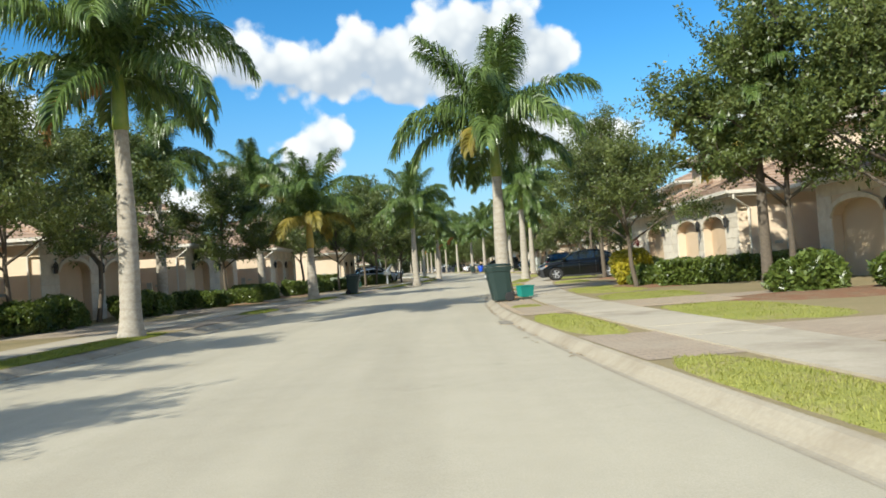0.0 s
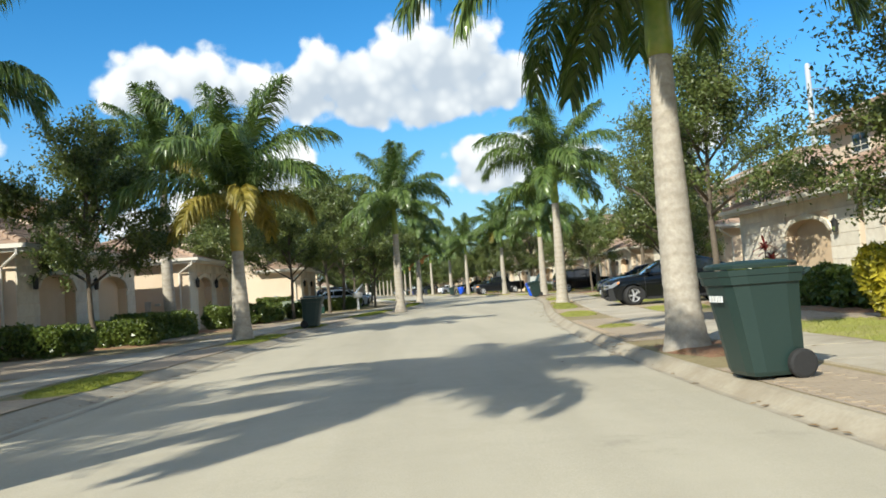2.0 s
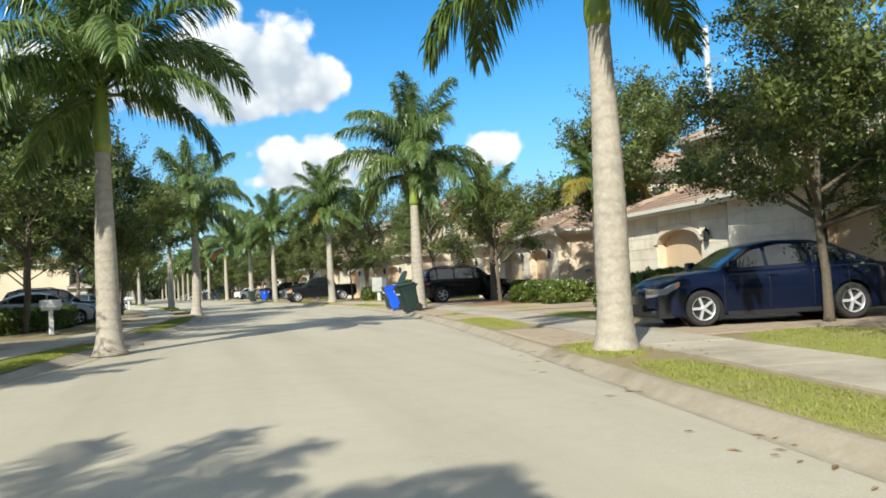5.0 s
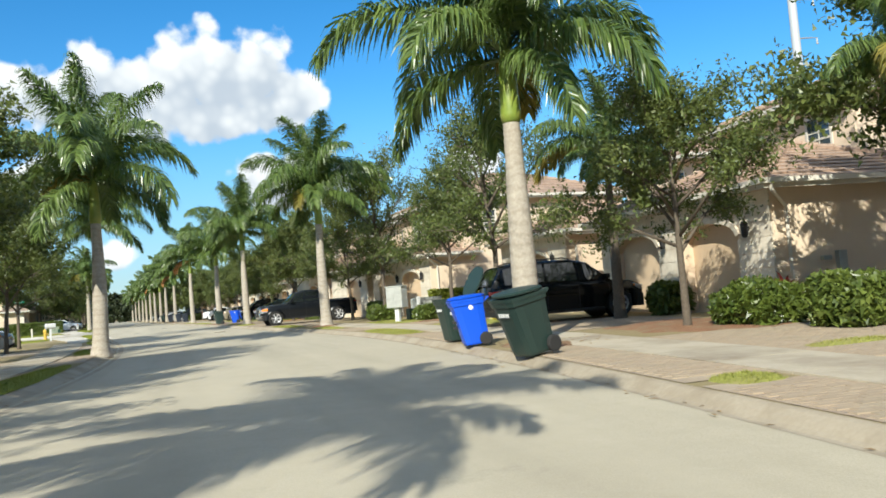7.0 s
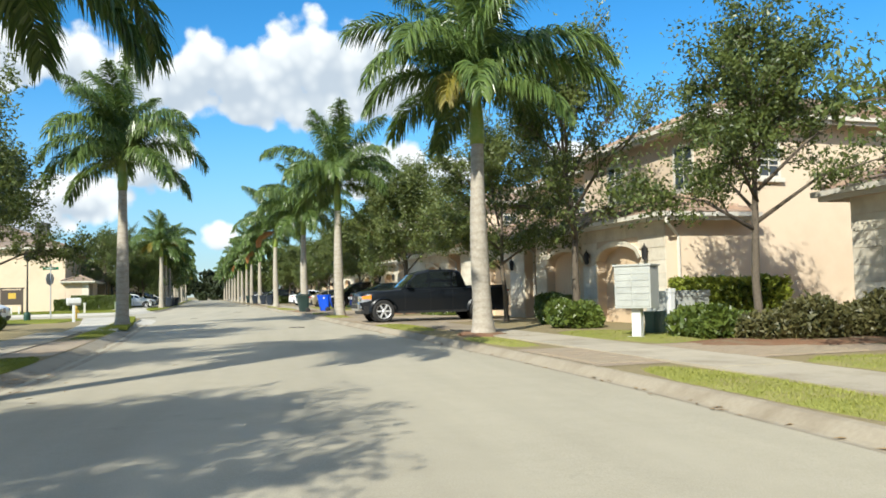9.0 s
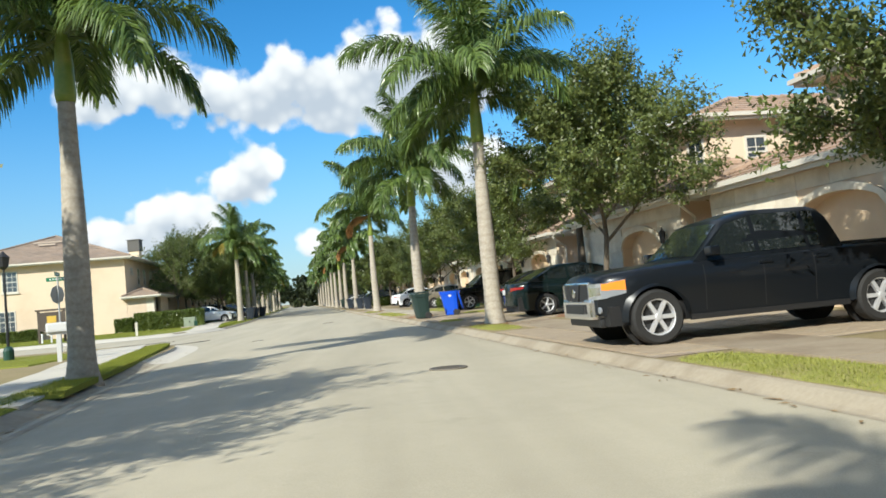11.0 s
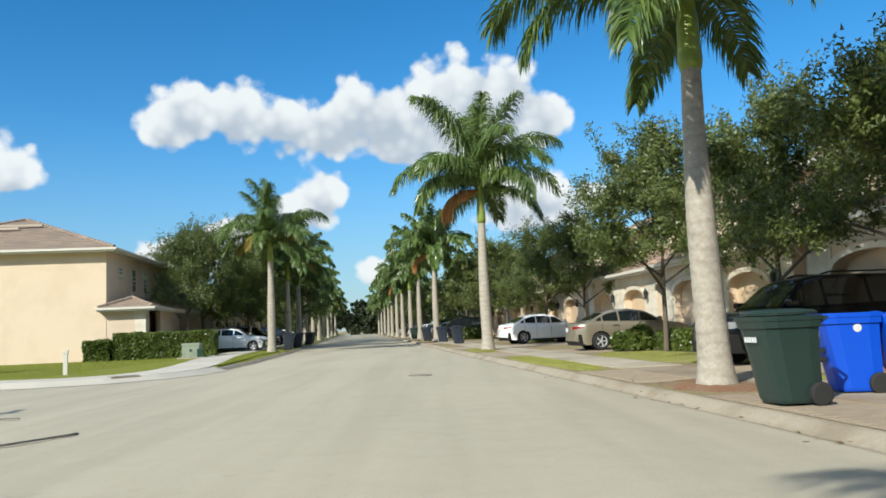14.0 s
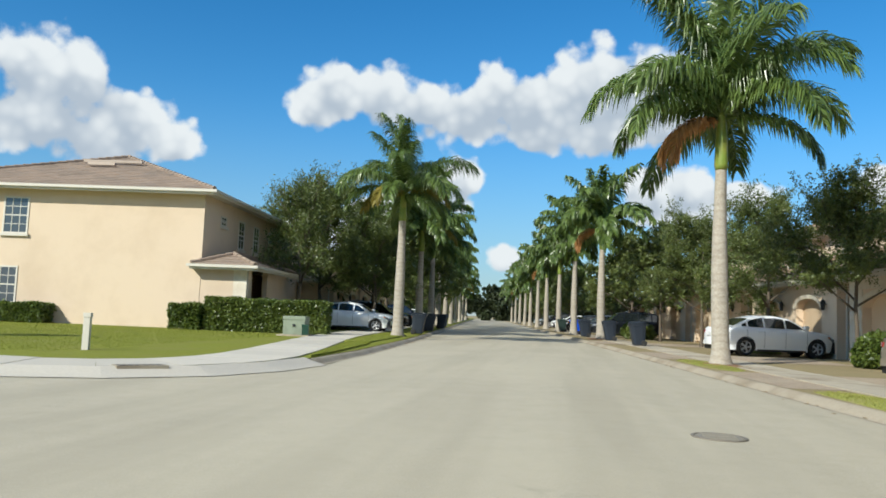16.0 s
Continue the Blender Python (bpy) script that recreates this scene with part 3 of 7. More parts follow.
def paver_spots(y0, y1, far):
    """Centres and turns of running-bond pavers between the kerb and a distance from it."""
    spots = []
    for j in range(int((y1 - y0) / 0.104)):
        y = y0 + 0.06 + j * 0.104
        x, lean = kerb_r(y), lean_r(y)
        d = Vector((math.cos(lean), -math.sin(lean)))
        for i in range(int((far - 0.6) / 0.204)):
            u = 0.42 + i * 0.204 + (0.102 if j % 2 else 0.0)
            spots.append((x + d.x * u, y + d.y * u, -lean))
    return spots


def paver_field(spots, z, parent):
    rng = np.random.default_rng(len(spots))
    n = len(spots)
    p = np.array(spots)
    c, s_ = np.cos(p[:, 2]), np.sin(p[:, 2])
    lift = rng.uniform(0.006, 0.012, n)
    corners = ((-0.098, -0.048), (0.098, -0.048), (0.098, 0.048), (-0.098, 0.048))
    verts = np.zeros((n, 8, 3))
    for k, (a, b) in enumerate(corners):
        for m in (0, 1):
            f = 0.965 if m else 1.0
            verts[:, k + 4 * m, 0] = p[:, 0] + (c * a - s_ * b) * f
            verts[:, k + 4 * m, 1] = p[:, 1] + (s_ * a + c * b) * f
            verts[:, k + 4 * m, 2] = z + (lift if m else -0.006)
    quads = np.array([(4, 5, 6, 7), (0, 1, 5, 4), (1, 2, 6, 5), (2, 3, 7, 6), (3, 0, 4, 7)])
    faces = (quads[None] + 8 * np.arange(n)[:, None, None]).reshape(-1, 4)
    mesh = bpy.data.meshes.new("pavers")
    mesh.from_pydata(verts.reshape(-1, 3).tolist(), [], faces.tolist())
    mesh.update()
    ob = linked("pavers", mesh, PAVER_PIECE, parent)
    return tagged(ob, "weathered pinkish brick pavers laid in running bond", "", kind="stuff")


def driveway(side, y0, y1, reach, z=0.13):
    pts0, pts1 = [], []
    n = 8
    for k in range(n + 1):
        y = y0 + (y1 - y0) * k / n
        x = kerb_r(y) if side > 0 else kerb_l(y)
        lean = lean_r(y) if side > 0 else lean_l(y)
        flare = 0.35 * abs(2 * k / n - 1) ** 6
        a = Vector((x, y)) + Vector((math.cos(lean), -math.sin(lean))) * side * (0.27 if side > 0 else 0.37)
        b = a + Vector((math.cos(lean), -math.sin(lean))) * side * (reach - 0.37)
        shift = Vector((math.sin(lean), math.cos(lean))) * (flare if k > n / 2 else -flare)
        pts0.append(tuple(a + shift))
        pts1.append(tuple(b))
    ob = flat("driveway", pts0 + pts1[::-1], z, PAVER)
    return tagged(ob, "driveway of weathered pinkish brick pavers", "driveway", group="driveways", kind="structure")


single = bmesh.new()
box(single, -0.098, 0.098, -0.048, 0.048, -0.006, 0.009)
SINGLE = bpy.data.meshes.new("paver")
single.to_mesh(SINGLE)
single.free()
SINGLE.materials.append(PAVER_SINGLE)
for k, (y0, y1, reach) in enumerate(((-6, 5.0, 8), (10.0, 12.2, 8.5), (18.0, 20.4, 8.5), (20.5, 24.8, 1.36), (29.5, 36.2, 8.5), (41.7, 44.0, 7.6), (53.0, 56.5, 7.4), (62.3, 64.6, 7.2), (65.6, 70.8, 7.0), (74.8, 79.6, 6.8), (85.8, 88.5, 6.2), (101.7, 109.5, 6.2), (114.4, 117.9, 6.0), (119.4, 124.4, 6.0), (127.4, 130.4, 6.2), (140.2, 144.0, 6.4), (150, 154, 6.4), (163, 167, 6.5))):
    z = 0.124 + 0.002 * (k % 3)
    way = driveway(1, y0, y1, reach, z)
    if 10 < y0 < 131:
        spots = paver_spots(y0, y1, min(reach, 5.4))
        if k in (1, 2, 3, 4, 11, 13):
            spots.sort(key=lambda v: v[0])
            for x, y, a in spots[:300]:
                linked("paver", SINGLE, None, way, m=pose(x, y, z, 0, 0, math.degrees(a)))
            spots = spots[300:]
        if spots:
            paver_field(spots, z, way)
for k, (y0, y1) in enumerate(((8, 12), (21.5, 27), (31, 36), (41.5, 43.5), (47, 52), (63, 66), (82, 86), (92, 97))):
    driveway(-1, y0, y1, 6.8, 0.124 + 0.002 * (k % 3))


# ---- houses ----
def roof_tiles(x0, x1, y0, y1, z, pitch=22.0, tile=0.36, seed=1):
    """A hipped roof over a rectangle, laid in lapped courses of single tiles, with ridge caps."""
    rng = random.Random(seed)
    bm = bmesh.new()
    w, d = x1 - x0, y1 - y0
    run = min(w, d) / 2
    slope = math.tan(radians(pitch))
    rise = run * slope
    r = math.hypot(run, rise)
    courses = max(2, int(r / tile))
    if w >= d:
        a, b = Vector((x0 + run, (y0 + y1) / 2, z + rise)), Vector((x1 - run, (y0 + y1) / 2, z + rise))
    else:
        a, b = Vector(((x0 + x1) / 2, y0 + run, z + rise)), Vector(((x0 + x1) / 2, y1 - run, z + rise))
    c = [Vector((x0, y0, z)), Vector((x1, y0, z)), Vector((x1, y1, z)), Vector((x0, y1, z))]
    tops = ((a, b), (b, b), (b, a), (a, a)) if w >= d else ((a, a), (a, b), (b, b), (b, a))
    for k in range(4):
        e0, e1 = c[k], c[(k + 1) % 4]
        t0, t1 = tops[k]
        n = (e1 - e0).cross(t0 - e0).normalized()
        for i in range(courses):
            f0, f1 = i / courses, min(1.0, (i + 1.12) / courses)
            p0, p1 = e0.lerp(t0, f0), e1.lerp(t1, f0)
            q0, q1 = e0.lerp(t0, f1), e1.lerp(t1, f1)
            length = (p1 - p0).length
            m = max(1, int(length / 0.42))
            for j in range(m):
                g0, g1 = j / m, (j + 1) / m
                lift = 0.05 + rng.uniform(-0.008, 0.01)
                vs = [p0.lerp(p1, g0) + n * lift, p0.lerp(p1, g1) + n * lift, q0.lerp(q1, g1) + n * 0.012, q0.lerp(q1, g0) + n * 0.012]
                top = [bm.verts.new(v) for v in vs]
                low = [bm.verts.new(vs[0] - n * 0.045), bm.verts.new(vs[1] - n * 0.045)]
                bm.faces.new(top)
                bm.faces.new((low[0], low[1], top[1], top[0]))
    for p, q in ((c[0], tops[0][0]), (c[1], tops[0][1]), (c[2], tops[2][0]), (c[3], tops[2][1]), (a, b)):
        n = max(1, int((q - p).length / 0.4))
        if (q - p).length < 0.3:
            continue
        for i in range(n):
            s, e = p.lerp(q, i / n), p.lerp(q, (i + 1.1) / n)
            tube(bm, [s + Vector((0, 0, 0.07)), e + Vector((0, 0, 0.045))], [0.11, 0.09], 6)
    under = [bm.verts.new(v - Vector((0, 0, 0.02))) for v in c]
    bm.faces.new(under)
    return bm


def eave_trim(x0, x1, y0, y1, z, out=0.0):
    """Fascia board and gutter lip round a rectangle's eaves."""
    bm = bmesh.new()
    for a0, a1, b0, b1 in ((x0, x1, y0 - 0.04, y0), (x0, x1, y1, y1 + 0.04), (x0 - 0.04, x0, y0 - 0.04, y1 + 0.04), (x1, x1 + 0.04, y0 - 0.04, y1 + 0.04)):
        box(bm, a0, a1, b0, b1, z - 0.2, z + 0.012)
    for a0, a1, b0, b1 in ((x0 - 0.15, x1 + 0.15, y0 - 0.15, y0 - 0.045), (x0 - 0.15, x1 + 0.15, y1 + 0.045, y1 + 0.15), (x0 - 0.15, x0 - 0.045, y0 - 0.04, y1 + 0.04), (x1 + 0.045, x1 + 0.15, y0 - 0.04, y1 + 0.04)):
        box(bm, a0, a1, b0, b1, z - 0.1, z + 0.02)
    return bm


def arched_wall(length, height, arches, depth=0.32):
    """A wall in the plane x = 0 facing -x, with arched recesses (y0, y1, spring, crown)."""
    bm = bmesh.new()

    def quad(*p):
        bm.faces.new([bm.verts.new(v) for v in p])

    y = 0.0
    for y0, y1, spring, crown in arches:
        quad((0, y, 0), (0, y0, 0), (0, y0, height), (0, y, height))
        n = 12
        pts = [(y0 + (y1 - y0) * k / n, spring + (crown - spring) * math.sqrt(max(0.0, 1 - (2 * k / n - 1) ** 2))) for k in range(n + 1)]
        for (ya, za), (yb, zb) in zip(pts, pts[1:]):
            quad((0, ya, za), (0, yb, zb), (0, yb, height), (0, ya, height))
            quad((0, ya, za), (depth, ya, za), (depth, yb, zb), (0, yb, zb))
        quad((0, y0, 0), (depth, y0, 0), (depth, y0, spring), (0, y0, spring))
        quad((0, y1, 0), (0, y1, spring), (depth, y1, spring), (depth, y1, 0))
        y = y1
    quad((0, y, 0), (0, length, 0), (0, length, height), (0, y, height))
    quad((0.3, 0, 0), (0.3, 0, height), (0.3, length, height), (0.3, length, 0)) if not arches else None
    bmesh.ops.remove_doubles(bm, verts=bm.verts, dist=0.0005)
    return bm


def arch_brow(y0, y1, spring, crown):
    """A raised band round an arch's head."""
    bm = bmesh.new()
    n = 14
    ring = []
    mid, half = (y0 + y1) / 2, (y1 - y0) / 2
    for k in range(n + 1):
        f = 2 * k / n - 1
        z = spring + (crown - spring) * math.sqrt(max(0.0, 1 - f * f))
        d = Vector((0, f * half, (z - spring) + 0.25)).normalized()
        p = Vector((0, mid + f * half, z))
        ring.append([bm.verts.new(p + Vector((-0.07, 0, 0))), bm.verts.new(p + d * 0.17 + Vector((-0.09, 0, 0))), bm.verts.new(p + d * 0.16 + Vector((0.0, 0, 0))), bm.verts.new(p)])
    for a, b in zip(ring, ring[1:]):
        for i in range(4):
            bm.faces.new((a[i], a[(i + 1) % 4], b[(i + 1) % 4], b[i]))
    bm.faces.new(ring[0])
    bm.faces.new(ring[-1])
    return bm


def add_window(parent, m, w, h, cols=2, rows=3):
    """A sash window in the plane x = 0 facing -x, centred on its sill's middle."""
    bm = bmesh.new()
    loops = []
    for g, x in ((0.05, 0.05), (0.05, -0.035), (-0.03, -0.035), (-0.03, 0.05)):
        loops.append([bm.verts.new(v) for v in ((x, -w / 2 - g, -g), (x, w / 2 + g, -g), (x, w / 2 + g, h + g), (x, -w / 2 - g, h + g))])
    for r0, r1 in zip(loops, loops[1:] + loops[:1]):
        for k in range(4):
            bm.faces.new((r0[k], r0[(k + 1) % 4], r1[(k + 1) % 4], r1[k]))
    window = part("window", bm, TRIM, parent, "white sash window with muntins", m=m)
    part("meeting_rail", boxed(-0.033, 0.03, -w / 2 + 0.02, w / 2 - 0.02, h / 2 - 0.03, h / 2 + 0.03), TRIM, window)
    for k in range(1, cols):
        y = -w / 2 + w * k / cols
        part("muntin", boxed(-0.022, 0.03, y - 0.014, y + 0.014, 0.02, h - 0.02), TRIM, window)
    for k in range(1, rows):
        if abs(k / rows - 0.5) > 0.05:
            part("muntin", boxed(-0.021, 0.03, -w / 2 + 0.02, w / 2 - 0.02, h * k / rows - 0.014, h * k / rows + 0.014), TRIM, window)
    part("sill", box(bmesh.new(), -0.12, 0.02, -w / 2 - 0.12, w / 2 + 0.12, -0.16, -0.03, 0.01), TRIM, window)
    part("pane", boxed(-0.008, 0.01, -w / 2, w / 2, 0.02, h - 0.02), WINDOW_GLASS, window, "dark reflecting glass")
    return window


def coach_lamp(parent, x, y, z):
    bm = bmesh.new()
    box(bm, x - 0.03, x, y - 0.06, y + 0.06, z - 0.05, z + 0.25)
    lathe(bm, [(0.03, -0.02), (0.07, 0.0), (0.09, 0.28), (0.1, 0.3), (0.02, 0.4), (0.012, 0.46)], 8, pose(x - 0.16, y, z))
    box(bm, x - 0.16, x - 0.02, y - 0.012, y + 0.012, z + 0.2, z + 0.225)
    part("wall_lamp", bm, BLACK_TRIM, parent, "black wall lantern")


def stone_pier(parent, x0, x1, y0, y1, z0, z1, seed):
    """A veneer of pale cut stones, in uneven courses, as one panel."""
    rng = random.Random(seed)
    bm = bmesh.new()
    z = z0
    while z < z1 - 0.05:
        h = min(rng.choice((0.2, 0.26, 0.32)), z1 - z)
        y = y0
        while y < y1 - 0.02:
            w = min(rng.uniform(0.28, 0.6), y1 - y)
            box(bm, x0 - rng.uniform(0.0, 0.018), x1, y + 0.006, y + w - 0.006, z + 0.006, z + h - 0.006)
            y += w
        z += h
    return part("stone_veneer", bm, PALE, parent, "pale cut stone veneer")


def meter_boxes(parent, y, z=1.0):
    bm = bmesh.new()
    box(bm, 1.2, 1.45, y - 0.13, y - 0.003, z + 0.25, z + 0.42, 0.01)
    box(bm, 1.25, 1.5, y - 0.11, y - 0.003, z - 0.15, z - 0.02, 0.01)
    box(bm, 1.62, 1.85, y - 0.14, y - 0.003, z + 0.05, z + 0.48, 0.012)
    lathe(bm, [(0.1, 0), (0.1, 0.09), (0.06, 0.11)], 12, pose(1.735, y - 0.13, z + 0.3, 90))
    tube(bm, [(1.735, y - 0.06, z + 0.06), (1.735, y - 0.06, z - 0.8)], 0.025)
    part("meter_box", bm, GREY_BOX, parent, "grey utility meters on the wall")


def house(x, y, lean, side, length, depth=6.5, eave=2.95, arches=None, upper=None, seed=1, label="", side_wall=True, base=0.12, tile=None, veneer=True):
    """A terrace house: one-storey front with arched recesses, hipped tile roof, and its upper storey behind.
    Its own x runs from the road into the lot, y along the road; on the left of the road x is mirrored."""
    tile = tile or TILE
    root = thing("house", pose(x, y, base, 0, 0, -math.degrees(lean)), label or "cream stucco terrace house with tiled hip roof", "house", group="terrace houses")
    flip = Matrix.Diagonal((side, 1, 1, 1))

    def put(name, bm, material, lab=""):
        if side < 0:
            bmesh.ops.transform(bm, matrix=flip, verts=bm.verts)
        return part(name, bm, material, root, lab)

    if arches is None:
        arches = [(1.3, 3.8, 1.9, 2.32), (length - 3.7, length - 0.9, 1.9, 2.34)] if length > 8 else [(1.4, 4.0, 1.9, 2.34)]
    put("front_wall", arched_wall(length, eave, arches), STUCCO)
    for a in arches:
        put("recess_panel", boxed(0.3, 0.36, a[0] - 0.05, a[1] + 0.05, 0, a[3] + 0.05), TAN)
        put("arch_trim", arch_brow(*a), PALE)
    put("side_wall", boxed(0.002, depth, -0.002, 0.25, -0.2, eave - 0.002), STUCCO)
    put("side_wall", boxed(0.002, depth, length - 0.25, length + 0.002, -0.2, eave - 0.002), STUCCO)
    put("back_wall", boxed(depth - 0.25, depth - 0.002, 0.25, length - 0.25, -0.2, eave - 0.004), STUCCO)
    o = 0.42
    put("roof", roof_tiles(-o, depth + 0.2, -o, length + o, eave + 0.1, 21, 0.36, seed), tile)
    put("eave_trim", eave_trim(-o, depth + 0.2, -o, length + o, eave + 0.1), TRIM, "white fascia and gutter")
    put("soffit", boxed(-o + 0.01, depth + 0.15, -o + 0.01, length + o - 0.01, eave - 0.001, eave + 0.03), TRIM)
    bm = bmesh.new()
    tube(bm, [(-0.3, -0.5, eave + 0.05), (-0.3, -0.5, eave - 0.15), (0.35, -0.07, eave - 0.5), (0.35, -0.07, 0.05), (0.35, -0.2, 0.0)], 0.045, 6)
    put("downspout", bm, TRIM)
    # veneer on the pier by the corner
    rng = random.Random(seed + 50)
    z, high = 0.0, 0.36
    while z < eave - 0.1 and veneer:
        top = min(z + high, eave - 0.004)
        stops = [0.0]
        for a0, a1, spring, crown in arches:
            if z < crown + 0.14:
                f = max(0.0, (z - spring) / (crown + 0.14 - spring))
                half = (a1 - a0) / 2 * math.sqrt(max(0.0, 1 - f * f)) + (0.1 if z + high > spring else 0.004)
                stops += [(a0 + a1) / 2 - half, (a0 + a1) / 2 + half]
        stops.append(length)
        for s0, s1 in zip(stops[::2], stops[1::2]):
            cuts = [s0]
            while s1 - cuts[-1] > 1.5:
                cuts.append(cuts[-1] + rng.uniform(0.7, 1.2))
            cuts.append(s1)
            for c0, c1 in zip(cuts, cuts[1:]):
                put("stone", boxed(-0.03 - rng.uniform(0, 0.012), 0.004, c0 + 0.004, c1 - 0.004, z + 0.006, top - 0.006), PALE)
        z = top
    for a in arches[:2]:
        bm = bmesh.new()
        lathe(bm, [(0.03, -0.02), (0.07, 0.0), (0.09, 0.28), (0.1, 0.3), (0.02, 0.4), (0.012, 0.46)], 8, pose(-0.17, a[0] - 0.5, 1.85))
        box(bm, -0.17, -0.03, a[0] - 0.515, a[0] - 0.485, 2.05, 2.08)
        put("wall_lamp", bm, BLACK_TRIM, "black wall lantern")
    if side_wall:
        bm = bmesh.new()
        box(bm, 1.2, 1.42, -0.12, -0.002, 1.15, 1.25, 0.01)
        box(bm, 1.25, 1.45, -0.11, -0.002, 0.72, 0.82, 0.01)
        box(bm, 1.6, 1.82, -0.14, -0.002, 0.85, 1.35, 0.012)
        tube(bm, [(1.7, -0.06, 0.85), (1.7, -0.06, 0.0)], 0.025, 6)
        put("meter_box", bm, GREY_BOX, "grey utility meters on the wall")
    if upper:
        v0, v1, u0, u1, top = upper
        for nm, bx in (("upper_wall", (v0, v0 + 0.25, u0, u1)), ("upper_wall", (v0 + 0.25, v1, u0, u0 + 0.25)), ("upper_wall", (v0 + 0.25, v1, u1 - 0.25, u1)), ("upper_wall", (v1 - 0.25, v1, u0 + 0.25, u1 - 0.25))):
            put(nm, boxed(*bx, -0.1, top), STUCCO)
        put("upper_roof", roof_tiles(v0 - 0.5, v1 + 0.5, u0 - 0.5, u1 + 0.5, top + 0.1, 21, 0.4, seed + 7), tile)
        put("eave_trim", eave_trim(v0 - 0.5, v1 + 0.5, u0 - 0.5, u1 + 0.5, top + 0.1), TRIM, "white fascia and gutter")
        put("soffit", boxed(v0 - 0.48, v1 + 0.48, u0 - 0.48, u1 + 0.48, top - 0.001, top + 0.03), TRIM)
        for f in (0.22, 0.72):
            yy = u0 + (u1 - u0) * f
            add_window(root, pose(v0 * side, yy, top - 1.75) @ Matrix.Diagonal((side, 1, 1, 1)), 0.95, 1.3)
        add_window(root, pose((v0 + 1.6) * side, u0, top - 1.6) @ pose(0, 0, 0, 0, 0, 90), 0.7, 1.0)
    return root


for k, (x, y, length, lean, up) in enumerate((
        (11.6, 6.0, 9.0, 0.0, (3.0, 11, 0.4, 8.6, 5.75)),
        (12.1, 17.2, 9.7, 0.0, (3.2, 11, 1.0, 9.3, 5.75)),
        (10.1, 28.5, 8.2, 0.02, (2.6, 11, 3.4, 8.0, 5.75)),
        (10.4, 37.2, 7.2, 0.0, (3.4, 11, 0.4, 6.8, 5.75)),
        (13.1, 52.3, 8.0, 0.12, (3.2, 11, 2.6, 7.6, 5.75)),
        (14.4, 60.7, 6.6, 0.05, (3.2, 11, 0.4, 6.2, 5.75)),
        (14.9, 72.9, 8.8, 0.08, (4.6, 12, 2.2, 8.4, 5.75)),
        (15.6, 84.2, 5.8, -0.02, (6.4, 13, 0.5, 5.4, 5.75)),
        (13.7, 94.9, 8.4, -0.1, (1.9, 12, -0.01, 8.0, 5.75)))):
    house(x, y, lean, 1, length, 2.4 if up[2] < 0 else 6.5, upper=up, seed=k + 1, veneer=k < 14)
for k, (x, y, length, lean, up) in enumerate((
        (12.6, 103.9, 7.4, -0.1, (3.4, 11, 0.4, 7.0, 5.75)),
        (11.5, 112.4, 7.6, -0.1, (3.0, 11, 3.2, 7.4, 5.75)),
        (10.8, 123.9, 9.0, -0.09, (2.4, 11, 0.6, 8.6, 5.75)),
        (10.6, 134.9, 9.0, -0.09, (3.4, 11, 0.4, 8.6, 5.75)),
        (9.9, 145.2, 9.2, -0.09, (3.4, 11, 2.0, 9.0, 5.75)),
        (9.1, 155.8, 9.2, -0.09, (3.4, 11, 0.4, 9.0, 5.75)),
        (8.0, 166.2, 9.4, -0.09, (3.4, 11, 0.4, 9.0, 5.75)),
        (7.0, 177, 9.4, -0.09, (3.4, 11, 0.4, 9.0, 5.75)),
        (6.0, 188, 9.4, -0.09, (3.4, 11, 0.4, 9.0, 5.75)))):
    house(x, y, lean, 1, length, 2.4 if up[2] < 0 else 6.5, upper=up, seed=k + 10, veneer=k < 5)
for k, (x, y, length, up) in enumerate((
        (-15.2, 17.6, 8.6, (6.6, 13, 0.4, 8.2, 5.75)), (-14.0, 28.3, 8.8, (6.6, 13, 0.4, 8.4, 5.75)), (-12.5, 38.9, 9.4, (6.6, 13, 0.4, 8.6, 5.75)), (-10.9, 50.3, 8.4, (6.6, 13, 0.4, 8.0, 5.75)), (-8.7, 69.6, 9.0, (2.2, 10, -0.01, 8.6, 5.75)))):
    house(x, y, 0.0, -1, length, 2.6 if up[2] < 0 else 6.5, upper=up, seed=k + 31, label="cream stucco terrace house, its road front in shade")
for k, y in enumerate((176, 187, 198, 209)):
    house(kerb_l(y) - 7.4, y, lean_l(y), -1, 9.6, upper=(3.4, 11, 0.4, 9.0, 5.75), seed=k + 61, label="cream stucco terrace house behind dark trees", tile=TILE_GREY, veneer=False)


VENT = surface("vent_metal", (0.40, 0.32, 0.25), (0.48, 0.39, 0.31), 20.0, 1.0, 0.6)


